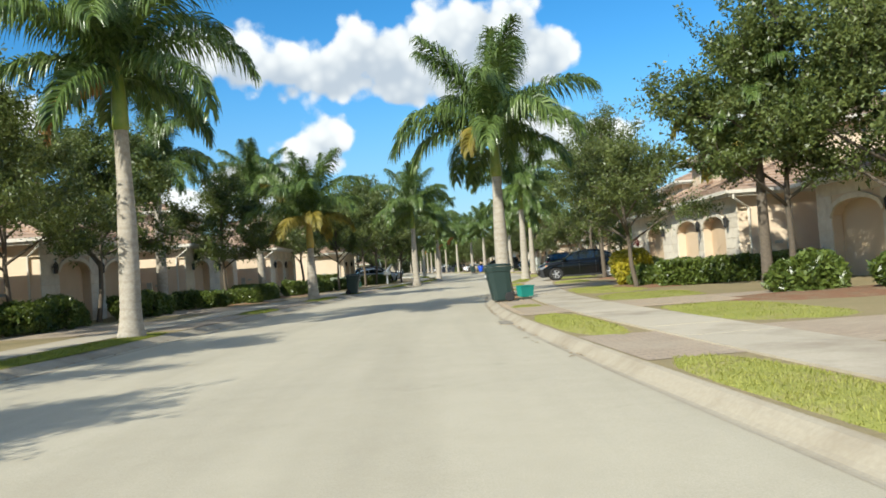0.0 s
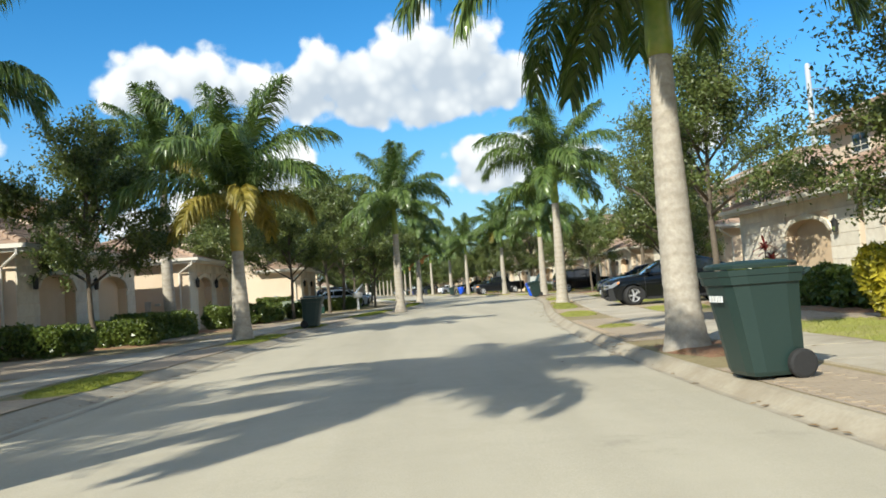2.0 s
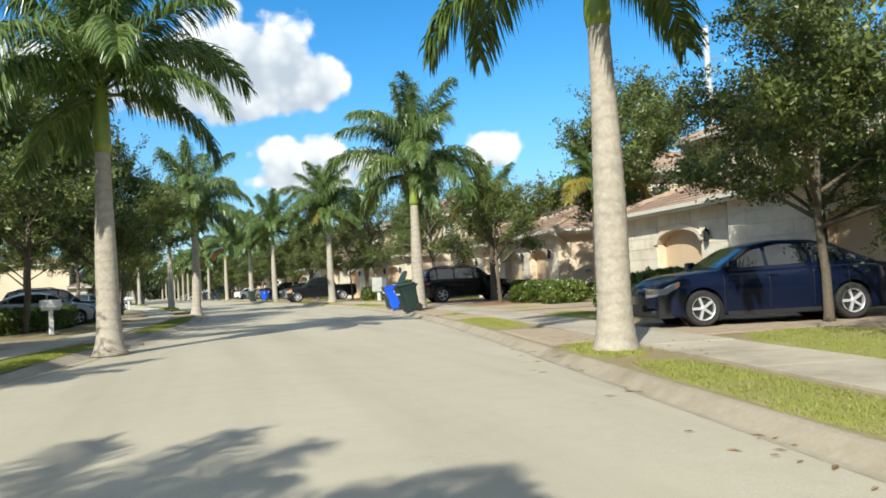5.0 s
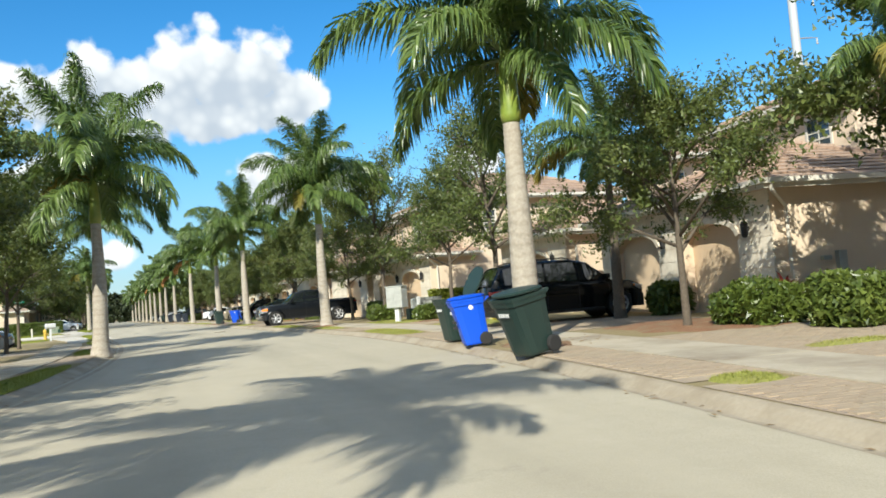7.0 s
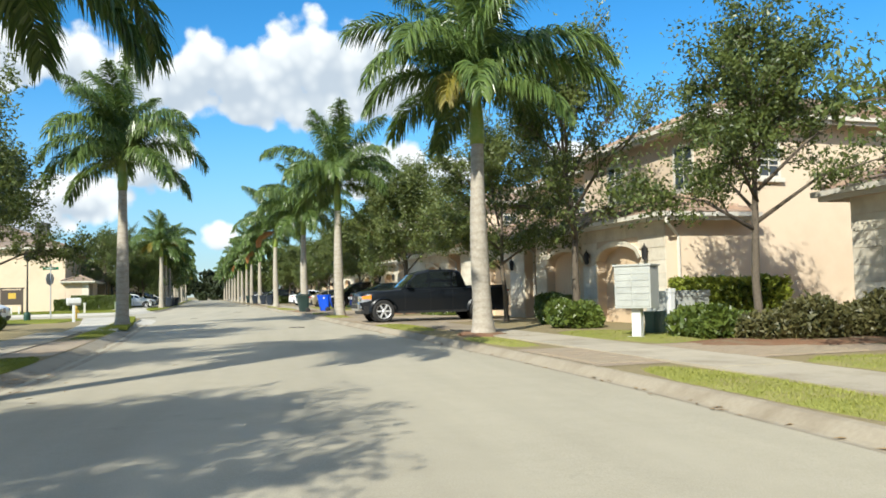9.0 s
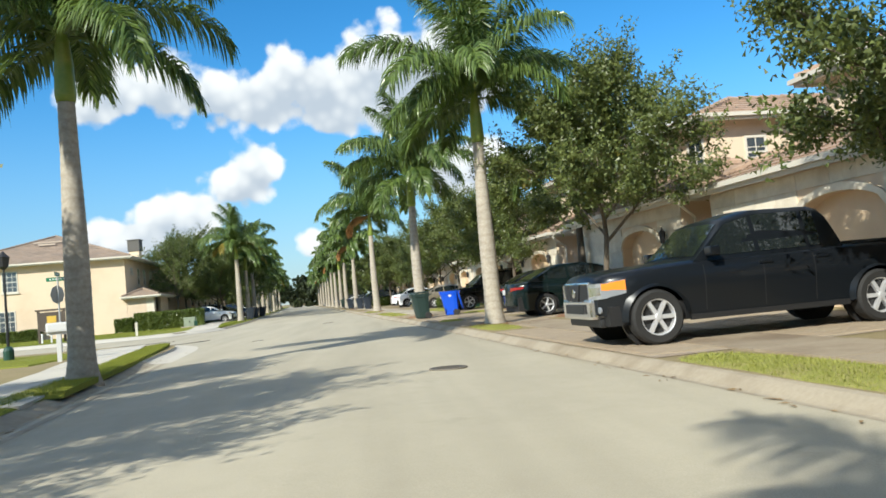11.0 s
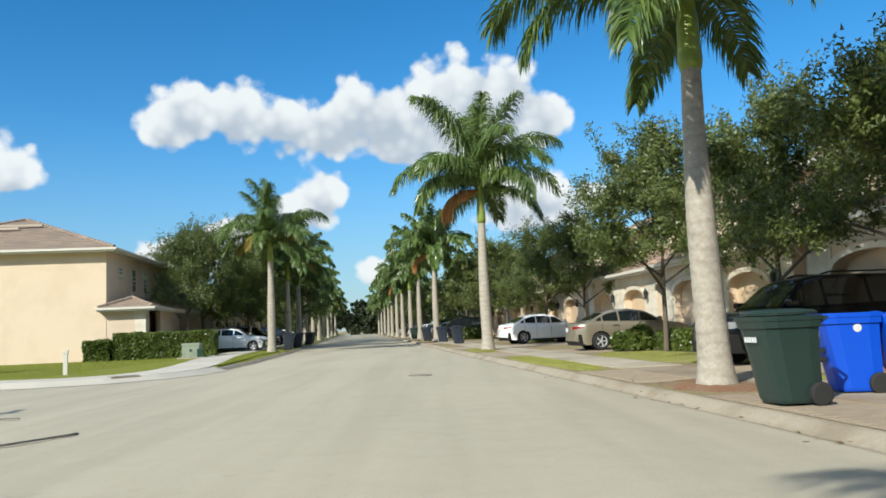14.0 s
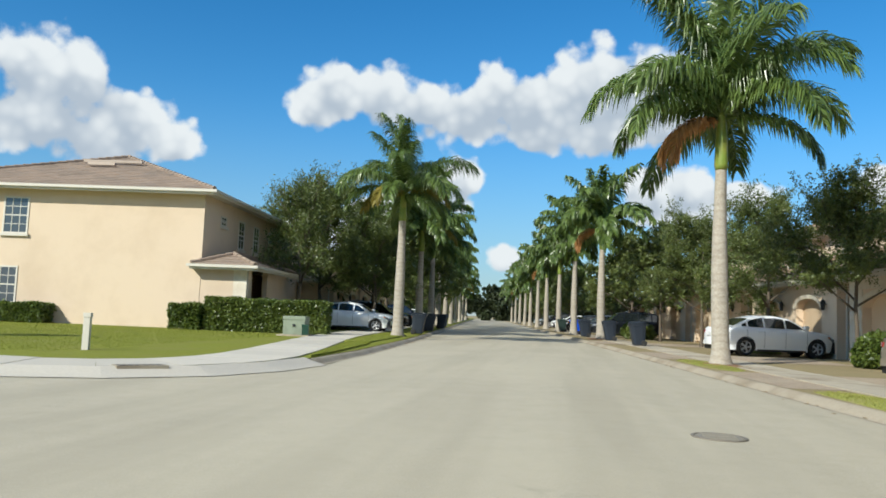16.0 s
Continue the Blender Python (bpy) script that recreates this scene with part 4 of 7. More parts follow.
def corner_house():
    root = thing("corner_house", pose(-17.0, 157.6, 0.12, 0, 0, 5.4), "two-storey cream stucco house with brown hipped roof", "house")
    for bx in ((-14, 0, 0, 0.3), (-14, 0, 17.7, 18.0), (-0.3, -0.002, 0.3, 17.7), (-14, -13.7, 0.3, 17.7)):
        part("wall", boxed(*bx, -0.2, 6.05), STUCCO, root)
    part("roof", roof_tiles(-14.6, 0.6, -0.6, 18.6, 6.15, 20, 0.4, 91), TILE_GREY, root)
    part("eave_trim", eave_trim(-14.6, 0.6, -0.6, 18.6, 6.15), TRIM, root, "white fascia and gutter")
    part("soffit", boxed(-14.58, 0.58, -0.58, 18.58, 6.03, 6.09), TRIM, root)
    for a, b, y in ((-8.2, -5.1, 4.6), (-7.6, -6.2, 3.9)):
        z = 6.25 + (y + 0.6) * 0.364
        part("roof_vent", box(bmesh.new(), a, b, y - 0.1, y + 0.1, z + 0.02, z + 0.16, 0.02), VENT, root, "pale brown roof vent strip")
    turn = pose(0, 0, 0, 0, 0, 90)
    add_window(root, pose(-8.7, 0, 4.0) @ turn, 1.1, 1.6, 3, 4)
    add_window(root, pose(-9.2, 0, 0.85) @ turn, 1.5, 1.6, 4, 4)
    back = pose(0, 0, 0, 0, 0, 180)
    for y, z, w, h in ((2.6, 4.9, 0.7, 0.4), (5.4, 4.0, 0.9, 1.4), (8.0, 4.0, 0.9, 1.4), (11.0, 4.0, 0.9, 1.4)):
        add_window(root, pose(0, y, z) @ back, w, h)
    # the porch wing
    for bx in ((0.002, 1.5, 0.02, 0.27), (1.5, 2.1, 0.014, 0.27), (1.86, 2.1, 0.27, 0.8), (1.86, 2.1, 3.3, 7.0), (0.002, 2.1, 6.75, 7.0)):
        part("porch_wall", boxed(*bx, -0.2, 2.75), PALE if 0.5 < bx[1] - bx[0] < 1 else STUCCO, root)
    part("porch_back", boxed(0.8, 0.9, 0.3, 6.7, -0.1, 2.7), STUCCO, root)
    part("porch_roof", roof_tiles(-0.3, 2.6, -0.48, 7.5, 2.85, 21, 0.36, 93), TILE_GREY, root)
    part("eave_trim", eave_trim(-0.3, 2.6, -0.48, 7.5, 2.85), TRIM, root, "white fascia and gutter")
    return root


corner_house()


def far_tower(x, y, h):
    root = thing("far_tower", pose(x, y, -0.03), "dark square tower top of a far building", "tower")
    part("shaft", boxed(-1.5, 1.5, -1.5, 1.5, 0.0, h - 3.6), STUCCO, root, "cream tower shaft")
    part("belfry", boxed(-1.75, 1.75, -1.75, 1.75, h - 3.6, h - 0.3, 0.08), SLATE, root)
    part("cap", boxed(-1.95, 1.95, -1.95, 1.95, h - 0.3, h, 0.06), SLATE, root)
    return root


far_tower(-68.3, 337.7, 25.2)


# ---- palms ----
def frond_mesh(elev, droop, length, seed, name, count=165, broad=1.0):
    """A feather leaf: an arching midrib with many drooping leaflets in several planes."""
    rng = np.random.default_rng(seed)
    n = 26
    ang = np.radians(elev) - np.radians(droop) * (np.linspace(0, 1, n) ** 1.45)
    step = length / (n - 1)
    pts = np.zeros((n, 3))
    side_bend = rng.uniform(-0.15, 0.15)
    for k in range(1, n):
        pts[k] = pts[k - 1] + step * np.array([math.cos(ang[k]), side_bend * k / n, math.sin(ang[k])])
    verts, faces = [], []
    for k in range(n):
        r = 0.035 * (1 - k / n) + 0.006
        t = np.array([-math.sin(ang[k]), 0, math.cos(ang[k])])
        verts += [pts[k] + t * r, pts[k] + np.array([0, r, 0]), pts[k] - t * r, pts[k] - np.array([0, r, 0])]
        if k:
            a = 4 * k - 4
            for i in range(4):
                faces.append((a + i, a + (i + 1) % 4, a + 4 + (i + 1) % 4, a + 4 + i))
    down = np.array([0, 0, -1.0])
    for s in (-1, 1):
        for k in range(count):
            f = 0.12 + 0.88 * (k + rng.uniform(-0.35, 0.35)) / count
            i = min(n - 2, int(f * (n - 1)))
            g = f * (n - 1) - i
            p = pts[i] * (1 - g) + pts[i + 1] * g
            d = pts[i + 1] - pts[i]
            d = d / np.linalg.norm(d)
            up = np.cross(np.array([0, 1.0, 0]), d) * -1
            ll = 0.98 * (math.sin(math.pi * min(1, f * 0.80 + 0.13)) ** 0.55) * rng.uniform(0.78, 1.1) * length / 3.6
            tilt = rng.uniform(-0.45, 0.7)
            out = np.array([0, s, 0]) * math.cos(tilt) + up * math.sin(tilt) + d * (0.45 + 0.75 * f * f)
            out = out / np.linalg.norm(out)
            sag = rng.uniform(0.8, 1.75)
            w1 = out + down * 0.75 * sag
            w2 = out * 0.6 + down * 1.25 * sag
            a = p + out * ll * 0.34
            b_ = a + w1 / np.linalg.norm(w1) * ll * 0.36
            tip = b_ + w2 / np.linalg.norm(w2) * ll * 0.34
            wv = d * 0.9 + rng.normal(size=3) * 0.42
            wv = wv - out * np.dot(wv, out)
            wv = wv / np.linalg.norm(wv) * rng.uniform(0.017, 0.027) * broad
            b = len(verts)
            verts += [p - wv * 0.5, p + wv * 0.5, a + wv, a - wv, b_ + wv * 0.75, b_ - wv * 0.75, tip]
            faces += [(b, b + 1, b + 2, b + 3), (b + 3, b + 2, b + 4, b + 5), (b + 5, b + 4, b + 6)]
    mesh = bpy.data.meshes.new(name)
    mesh.from_pydata([tuple(v) for v in verts], [], faces)
    mesh.update()
    return mesh


TIERS = [(88, 10), (78, 50), (63, 90), (46, 106), (27, 100), (4, 78)]
REACH = (3.5, 4.0, 4.0, 3.8, 3.4, 2.9)
FRONDS = [[frond_mesh(e + dv, d + dv, REACH[k], 10 * k + v, "frond") for v, dv in enumerate((-5, 4))] for k, (e, d) in enumerate(TIERS)]
FAR_FRONDS = [[frond_mesh(e, d, REACH[k], 10 * k + 5, "frond", 70, 2.6)] * 2 for k, (e, d) in enumerate(TIERS)]
DRY = frond_mesh(6, 104, 2.3, 77, "dead_frond")
DRY.materials.append(FROND_DRY)
GOLD = [frond_mesh(e, d, 2.5, 177 + e, "yellow_frond") for e, d in ((20, 90), (32, 100))]
for m_ in GOLD:
    m_.materials.append(FROND_GOLD)
for tier in FRONDS + [t_[:1] for t_ in FAR_FRONDS]:
    for m_ in tier:
        m_.materials.append(FROND)


def palm_trunk(h, seed, girth=1.0):
    rng = random.Random(seed)
    bm = bmesh.new()
    prof = []
    z, lean = -0.1, rng.uniform(0, 6.28)
    n = int(h / 0.075)
    for k in range(n + 1):
        f = k / n
        z = -0.1 + (h + 0.1) * f
        r = 0.15 + 0.065 * (1 - f) ** 0.8 + 0.03 * math.sin(math.pi * min(1, f * 1.25)) + 0.115 * math.exp(-z / 0.3)
        r *= girth * (1 + (0.018 if k % 2 else -0.012) * (0.6 + 0.4 * rng.random()))
        prof.append((r, z))
    lathe(bm, prof, 22)
    bend = rng.uniform(0.02, 0.09)
    for v in bm.verts:
        f = max(0.0, v.co.z / h)
        v.co.x += math.cos(lean) * bend * math.sin(f * 2.4)
        v.co.y += math.sin(lean) * bend * math.sin(f * 2.4)
        wob = noise.noise(Vector((v.co.x * 2, v.co.y * 2, v.co.z * 0.7)) + Vector((seed, 0, 0)))
        v.co.x *= 1 + 0.06 * wob if v.co.z < 0.9 else 1.0
    return bm, (math.cos(lean) * bend * math.sin(2.4), math.sin(lean) * bend * math.sin(2.4))


def royal_palm(x, y, h, seed, dry=0, gold=0, girth=1.0, size=1.0, base=0.12, label="tall royal palm with smooth grey trunk", group="street palms", shaft=None, turn=None, upright=False, bark=None):
    rng = random.Random(seed)
    root = thing("palm_tree", pose(x, y, base, 0, 0, 0), label, "palm tree", group=group)
    bm, (tx, ty) = palm_trunk(h, seed, girth)
    part("trunk", bm, bark or TRUNK, root, "ringed grey trunk" if bark is None else "rough brown trunk", smooth=True)
    sh = 1.45 * size
    bm = lathe(bmesh.new(), [(0.165 * girth, h - 0.03), (0.19 * girth, h + 0.12), (0.165 * girth, h + 0.5 * sh), (0.115 * girth, h + 0.85 * sh), (0.09, h + sh), (0.05, h + sh + 0.4)], 16)
    bmesh.ops.translate(bm, verts=bm.verts, vec=(tx, ty, 0))
    part("crownshaft", bm, shaft or SHAFT, root, "smooth green crownshaft", smooth=True)
    z0 = h + sh
    az = rng.uniform(0, 360)
    plan = [(0, 2), (1, 4), (2, 4), (3, 5), (4, 4), (5, 2)]
    if upright:
        plan = [(0, 2), (1, 5), (2, 5), (3, 3)]
    for tier, count in plan:
        for k in range(count):
            az += 137.5 + rng.uniform(-14, 14)
            mesh = (FRONDS if y < 160 else FAR_FRONDS)[tier][rng.randrange(2)]
            s = size * rng.uniform(0.9, 1.06)
            linked("frond", mesh, None, root, m=Matrix.Translation((tx, ty, z0 - 0.05 * tier)) @ pose(0, 0, 0, rng.uniform(-12, 12), rng.uniform(-6, 6), az) @ Matrix.Diagonal((s, s, s, 1)))
    for k in range(dry):
        linked("dead_frond", DRY, None, root, "orange-brown dead frond hanging down", m=Matrix.Translation((tx, ty, z0 - 0.35)) @ pose(0, 0, 0, 0, 0, 205 + 40 * k if turn is None else turn + 26 * k))
    for k in range(gold):
        az += 137.5
        linked("yellow_frond", GOLD[k % 2], None, root, "yellowing frond", m=Matrix.Translation((tx, ty, z0 - 0.15)) @ pose(0, 0, 0, 0, 0, az))
    return root


for x, y, h, kw in ((1.75, 27.2, 4.0, dict(gold=1, girth=1.0)), (5.1, 51.25, 4.5, {}), (8.1, 71.8, 4.2, dict(gold=1, girth=1.05)), (8.25, 93.9, 4.7, dict(gold=1)), (6.25, 113.2, 5.1, {}), (5.05, 126.0, 4.9, {}), (3.2, 147.0, 5.4, dict(dry=2, turn=180, size=1.15)), (1.3, 170.5, 5.2, dict(dry=1)),
                    (-7.4, 19.3, 4.75, dict(dry=1, turn=190)), (-6.4, 38.7, 2.5, dict(gold=5, shaft=SHAFT_GOLD, size=0.94, upright=True, label="young royal palm with golden crownshaft")), (-2.1, 59.5, 4.2, {}), (-0.45, 85.4, 4.2, dict(gold=1, size=1.04)), (-2.4, 106.8, 5.2, {}), (-8.35, 159.6, 5.3, dict(gold=3, size=0.95)), (-12.1, 34.7, 5.2, dict(gold=2, size=0.82, girth=0.95)), (-10.4, 45.9, 5.2, dict(gold=1, size=0.8, girth=0.9))):
    royal_palm(x, y, h, int(y * 7 + x), **kw)
for y in (181, 192, 205, 218, 232, 246, 262, 280, 300):
    royal_palm(kerb_r(y) + 1.1, y, 4.9 + (y % 3) * 0.35, y, dry=1 if y in (205, 262) else 0, group="far street palms")
for y in (171.5, 181.5, 190, 202, 216, 232, 250, 270, 295):
    royal_palm(kerb_l(y) - 1.1, y, 4.7 + (y % 3) * 0.35, y + 1, gold=1, group="far street palms")


# ---- broadleaf street trees ----
def leaf_cloud(centres, radii, count, size, seed, flatten=1.0):
    """Many small pointed leaves clustered on twigs round the given lobes."""
    rng = np.random.default_rng(seed)
    vol = np.array([r ** 2.2 for r in radii])
    pick = rng.choice(len(radii), p=vol / vol.sum(), size=count // 16)
    d = rng.normal(size=(len(pick), 3))
    d /= np.linalg.norm(d, axis=1)[:, None]
    rad = np.array(radii)[pick] * (rng.uniform(0.12, 1.0, len(pick)) ** 0.42) * rng.uniform(0.8, 1.14, len(pick))
    twig = np.array(centres)[pick] + d * rad[:, None] * np.array([1, 1, 0.78 * flatten])
    way = d * 0.7 + rng.normal(scale=0.5, size=d.shape) + np.array([0, 0, 0.1])
    way /= np.linalg.norm(way, axis=1)[:, None]
    pos = np.repeat(twig, 16, axis=0) + np.repeat(way, 16, axis=0) * rng.uniform(-0.22, 0.3, (len(pick) * 16, 1)) + rng.normal(scale=0.07, size=(len(pick) * 16, 3))
    n = len(pos)
    a = rng.normal(size=(n, 3))
    a /= np.linalg.norm(a, axis=1)[:, None]
    b = np.cross(a, rng.normal(size=(n, 3)))
    b /= np.linalg.norm(b, axis=1)[:, None]
    ll = size * rng.uniform(0.7, 1.35, (n, 1))
    verts = np.stack([pos - a * ll * 0.5 + b * ll * 0.3, pos - a * ll * 0.5 - b * ll * 0.3, pos + a * ll * 0.6], 1).reshape(-1, 3)
    faces = np.arange(3 * n).reshape(-1, 3)
    return verts, faces


def leaf_mesh(name, verts, faces, material):
    mesh = bpy.data.meshes.new(name)
    mesh.from_pydata(verts.tolist(), [], faces.tolist())
    mesh.materials.append(material)
    mesh.update()
    return mesh


def tree_kind(seed, height, spread, trunk_h, leaves, leaf=0.082):
    """A slender trunk, rising limbs, branches and twigs, the leaves set along the twigs in loose sprays."""
    rng = random.Random(seed)
    bm = bmesh.new()
    lean = Vector((rng.uniform(-0.12, 0.12), rng.uniform(-0.12, 0.12), 0))
    fork, top = Vector((0, 0, trunk_h)) + lean, Vector((rng.uniform(-0.3, 0.3), rng.uniform(-0.3, 0.3), height * 0.86))
    tube(bm, [(0, 0, -0.1), (0.01, 0, 0.15), fork * 0.5 + Vector((0.04, -0.03, 0)), fork, fork.lerp(top, 0.5) + Vector((0.1, -0.08, 0)), top], [0.13, 0.09, 0.08, 0.07, 0.04, 0.01], 9)
    limbs = [(fork.lerp(top, 0.35), top, 0.03)]
    turn = rng.uniform(0, 6.28)
    count = 12
    for k in range(count):
        g = k / (count - 1)
        turn += 2.4 + rng.uniform(-0.35, 0.35)
        start = fork.lerp(top, 0.75 * g ** 1.2) - Vector((0, 0, 0.12 * (1 - g)))
        rise = radians(rng.uniform(4, 30) + 44 * g)
        reach = spread * (1.08 - 0.5 * g) * rng.uniform(0.66, 1.12)
        tip = start + Vector((math.cos(turn) * math.cos(rise), math.sin(turn) * math.cos(rise), math.sin(rise))) * reach
        mid = start.lerp(tip, 0.5) + Vector((rng.uniform(-0.1, 0.1), rng.uniform(-0.1, 0.1), 0.1 * reach))
        tube(bm, [start, mid, tip], [0.05 - 0.025 * g, 0.028, 0.008], 6)
        limbs.append((mid.lerp(start, 0.5), tip, 0.0))
    ends = []
    for start, tip, _ in limbs:
        way = (tip - start).normalized()
        for j in range(9):
            f = rng.uniform(0.0, 1.05)
            q = start.lerp(tip, min(1.0, f))
            d = (way * 0.75 + Vector((rng.uniform(-1, 1), rng.uniform(-1, 1), rng.uniform(-0.45, 0.95))) * 0.85).normalized()
            e = q + d * spread * rng.uniform(0.2, 0.5) * (1.1 - 0.3 * f)
            tube(bm, [q, q.lerp(e, 0.5) + Vector((0, 0, 0.05)), e], [0.017, 0.011, 0.004], 4)
            for i in range(7):
                a = q.lerp(e, rng.uniform(0.15, 1.0))
                w = (d * 0.6 + Vector((rng.uniform(-1, 1), rng.uniform(-1, 1), rng.uniform(-0.6, 0.9)))).normalized()
                ends.append((*a, *(a + w * rng.uniform(0.25, 0.85) * spread / 2.6)))
    wood = bpy.data.meshes.new("trunk")
    bmesh.ops.recalc_face_normals(bm, faces=bm.faces)
    bm.to_mesh(wood)
    bm.free()
    wood.materials.append(BARK)
    wood.shade_smooth()
    nrng = np.random.default_rng(seed)
    ends = np.array(ends)
    pick = nrng.integers(0, len(ends), leaves)
    f = nrng.uniform(0.0, 1.1, (leaves, 1))
    pos = ends[pick, :3] * (1 - f) + ends[pick, 3:] * f + nrng.normal(scale=0.09, size=(leaves, 3))
    a = nrng.normal(size=(leaves, 3))
    a /= np.linalg.norm(a, axis=1)[:, None]
    b = np.cross(a, nrng.normal(size=(leaves, 3)))
    b /= np.linalg.norm(b, axis=1)[:, None]
    ll = leaf * nrng.uniform(0.7, 1.35, (leaves, 1))
    verts = np.stack([pos - a * ll * 0.5 + b * ll * 0.3, pos - a * ll * 0.5 - b * ll * 0.3, pos + a * ll * 0.6], 1).reshape(-1, 3)
    return wood, leaf_mesh("crown", verts, np.arange(3 * leaves).reshape(-1, 3), OAK)


TREES = [tree_kind(3, 6.2, 2.7, 1.8, 34000, 0.084), tree_kind(8, 6.8, 3.0, 1.9, 39000, 0.086), tree_kind(15, 5.6, 2.4, 1.7, 25000, 0.08), tree_kind(21, 7.4, 3.2, 2.0, 50000, 0.094), tree_kind(34, 5.0, 2.1, 1.6, 15000, 0.072)]
TREES += [tree_kind(4, 6.4, 2.7, 1.75, 8000, 0.22), tree_kind(9, 7.0, 3.0, 1.9, 8500, 0.22), tree_kind(41, 6.7, 2.6, 2.3, 28000, 0.084)]
# fuller crowns for the shaded side of the road
TREES += [tree_kind(52, 6.4, 2.9, 2.0, 40000, 0.097), tree_kind(57, 7.0, 3.1, 2.1, 44000, 0.097)]


def street_tree(x, y, kind, scale=1.0, turn=0.0, group="street trees", label="small dark green street tree with slender trunk", base=0.12):
    tall = scale * (1.28 if kind == 4 else 1.0)
    root = thing("tree", pose(x, y, base, 0, 0, turn) @ Matrix.Diagonal((scale, scale, tall, 1)), label, "tree", group=group)
    wood, leaves = TREES[5 + kind % 2 if y >= 170 else 8 + kind % 2 if x < -3 and y < 110 else kind]
    linked("trunk", wood, None, root)
    linked("crown", leaves, None, root)
    return root


for x, y, k, s in ((6.1, 27.3, 2, 0.92), (9.0, 22.2, 9, 1.06), (10.6, 20.2, 8, 1.12), (7.95, 40.9, 7, 1.25), (8.7, 47.6, 4, 1.2), (10.4, 53.0, 0, 1.0), (12.1, 54.7, 2, 1.05), (16.4, 68.0, 9, 1.2), (11.6, 71.85, 2, 0.95), (12.0, 82.4, 4, 1.18), (12.9, 89.6, 7, 1.0)):
    street_tree(x, y, k, s, (x * 37 + y * 53) % 360)
for x, y, k, s in ((11.7, 96.4, 4, 1.3), (11.0, 101.2, 1, 1.0), (9.3, 112.6, 9, 1.0), (9.6, 127.3, 8, 0.95), (9.2, 133.0, 9, 0.92), (8.2, 138.8, 9, 0.98), (8.3, 151.6, 9, 0.86), (7.6, 159.5, 0, 1.05), (5.8, 164.5, 3, 0.9), (4.8, 172, 1, 1.0), (4.0, 181, 0, 1.1), (3.2, 190, 3, 0.9)):
    street_tree(x, y, k, s, (x * 37 + y * 53) % 360)
for x, y, k, s in ((-11.6, 19.0, 1, 0.95), (-10.4, 10.4, 0, 0.95), (-10.8, 39.9, 0, 0.95), (-9.6, 54.6, 1, 1.05), (-7.7, 58.2, 3, 0.95), (-6.6, 66.8, 1, 1.2), (-6.2, 72.5, 0, 1.35), (-9.9, 2.6, 1, 0.85), (-13.0, 24.5, 3, 0.95), (-12.8, 30.0, 0, 1.05), (-4.0, 75.2, 3, 1.0), (-6.0, 84.0, 1, 1.05), (-5.0, 95.5, 1, 1.0), (-9.5, 90, 3, 1.0), (-5.6, 101.6, 0, 0.95)):
    street_tree(x, y, k, s, (x * 37 + y * 53) % 360)
for x, y, k, s in ((-14.4, 163.6, 4, 1.25), (-14.8, 168.4, 3, 1.2), (-11.6, 168.5, 3, 0.95), (-12.8, 173.0, 1, 1.1), (-13.0, 178.5, 0, 1.15), (-12.0, 186, 3, 1.0), (-12.6, 195, 1, 1.2), (-14, 206, 3, 1.1)):
    street_tree(x, y, k, s, (x * 37 + y * 53) % 360)
rngf = random.Random(5)
for k in range(26):
    y = 212 + k * 7.5
    for sd in (-1, 1):
        x = (kerb_r(y) + rngf.uniform(4, 8)) if sd > 0 else (kerb_l(y) - rngf.uniform(4, 8))
        if k < 14:
            street_tree(x, y + rngf.uniform(-2, 2), rngf.randrange(4), rngf.uniform(0.95, 1.25), rngf.uniform(0, 360), group="far street trees", label="far dark street tree along the road")


# woods that close the far end of the road
def far_wood():
    rng = np.random.default_rng(9)
    cs, rs = [], []
    for k in range(170):
        a = rng.uniform(-95, 75)
        cs.append((a, 332 + rng.uniform(-8, 22), rng.uniform(0.8, 7.4 + 2.2 * math.sin(a * 0.21) + 0.8 * math.sin(a * 0.9))))
        rs.append(rng.uniform(2.0, 3.6))
    for k in range(60):
        cs.append((rng.uniform(-95, 75), 326 + rng.uniform(-3, 6), rng.uniform(0.2, 1.4)))
        rs.append(rng.uniform(1.4, 2.2))
    return leaf_mesh("woods", *leaf_cloud(cs, rs, 130000, 1.05, 4), WOODS)


tagged(linked("woods", far_wood(), None), "dark woods closing the far end of the road", "trees", kind="stuff")


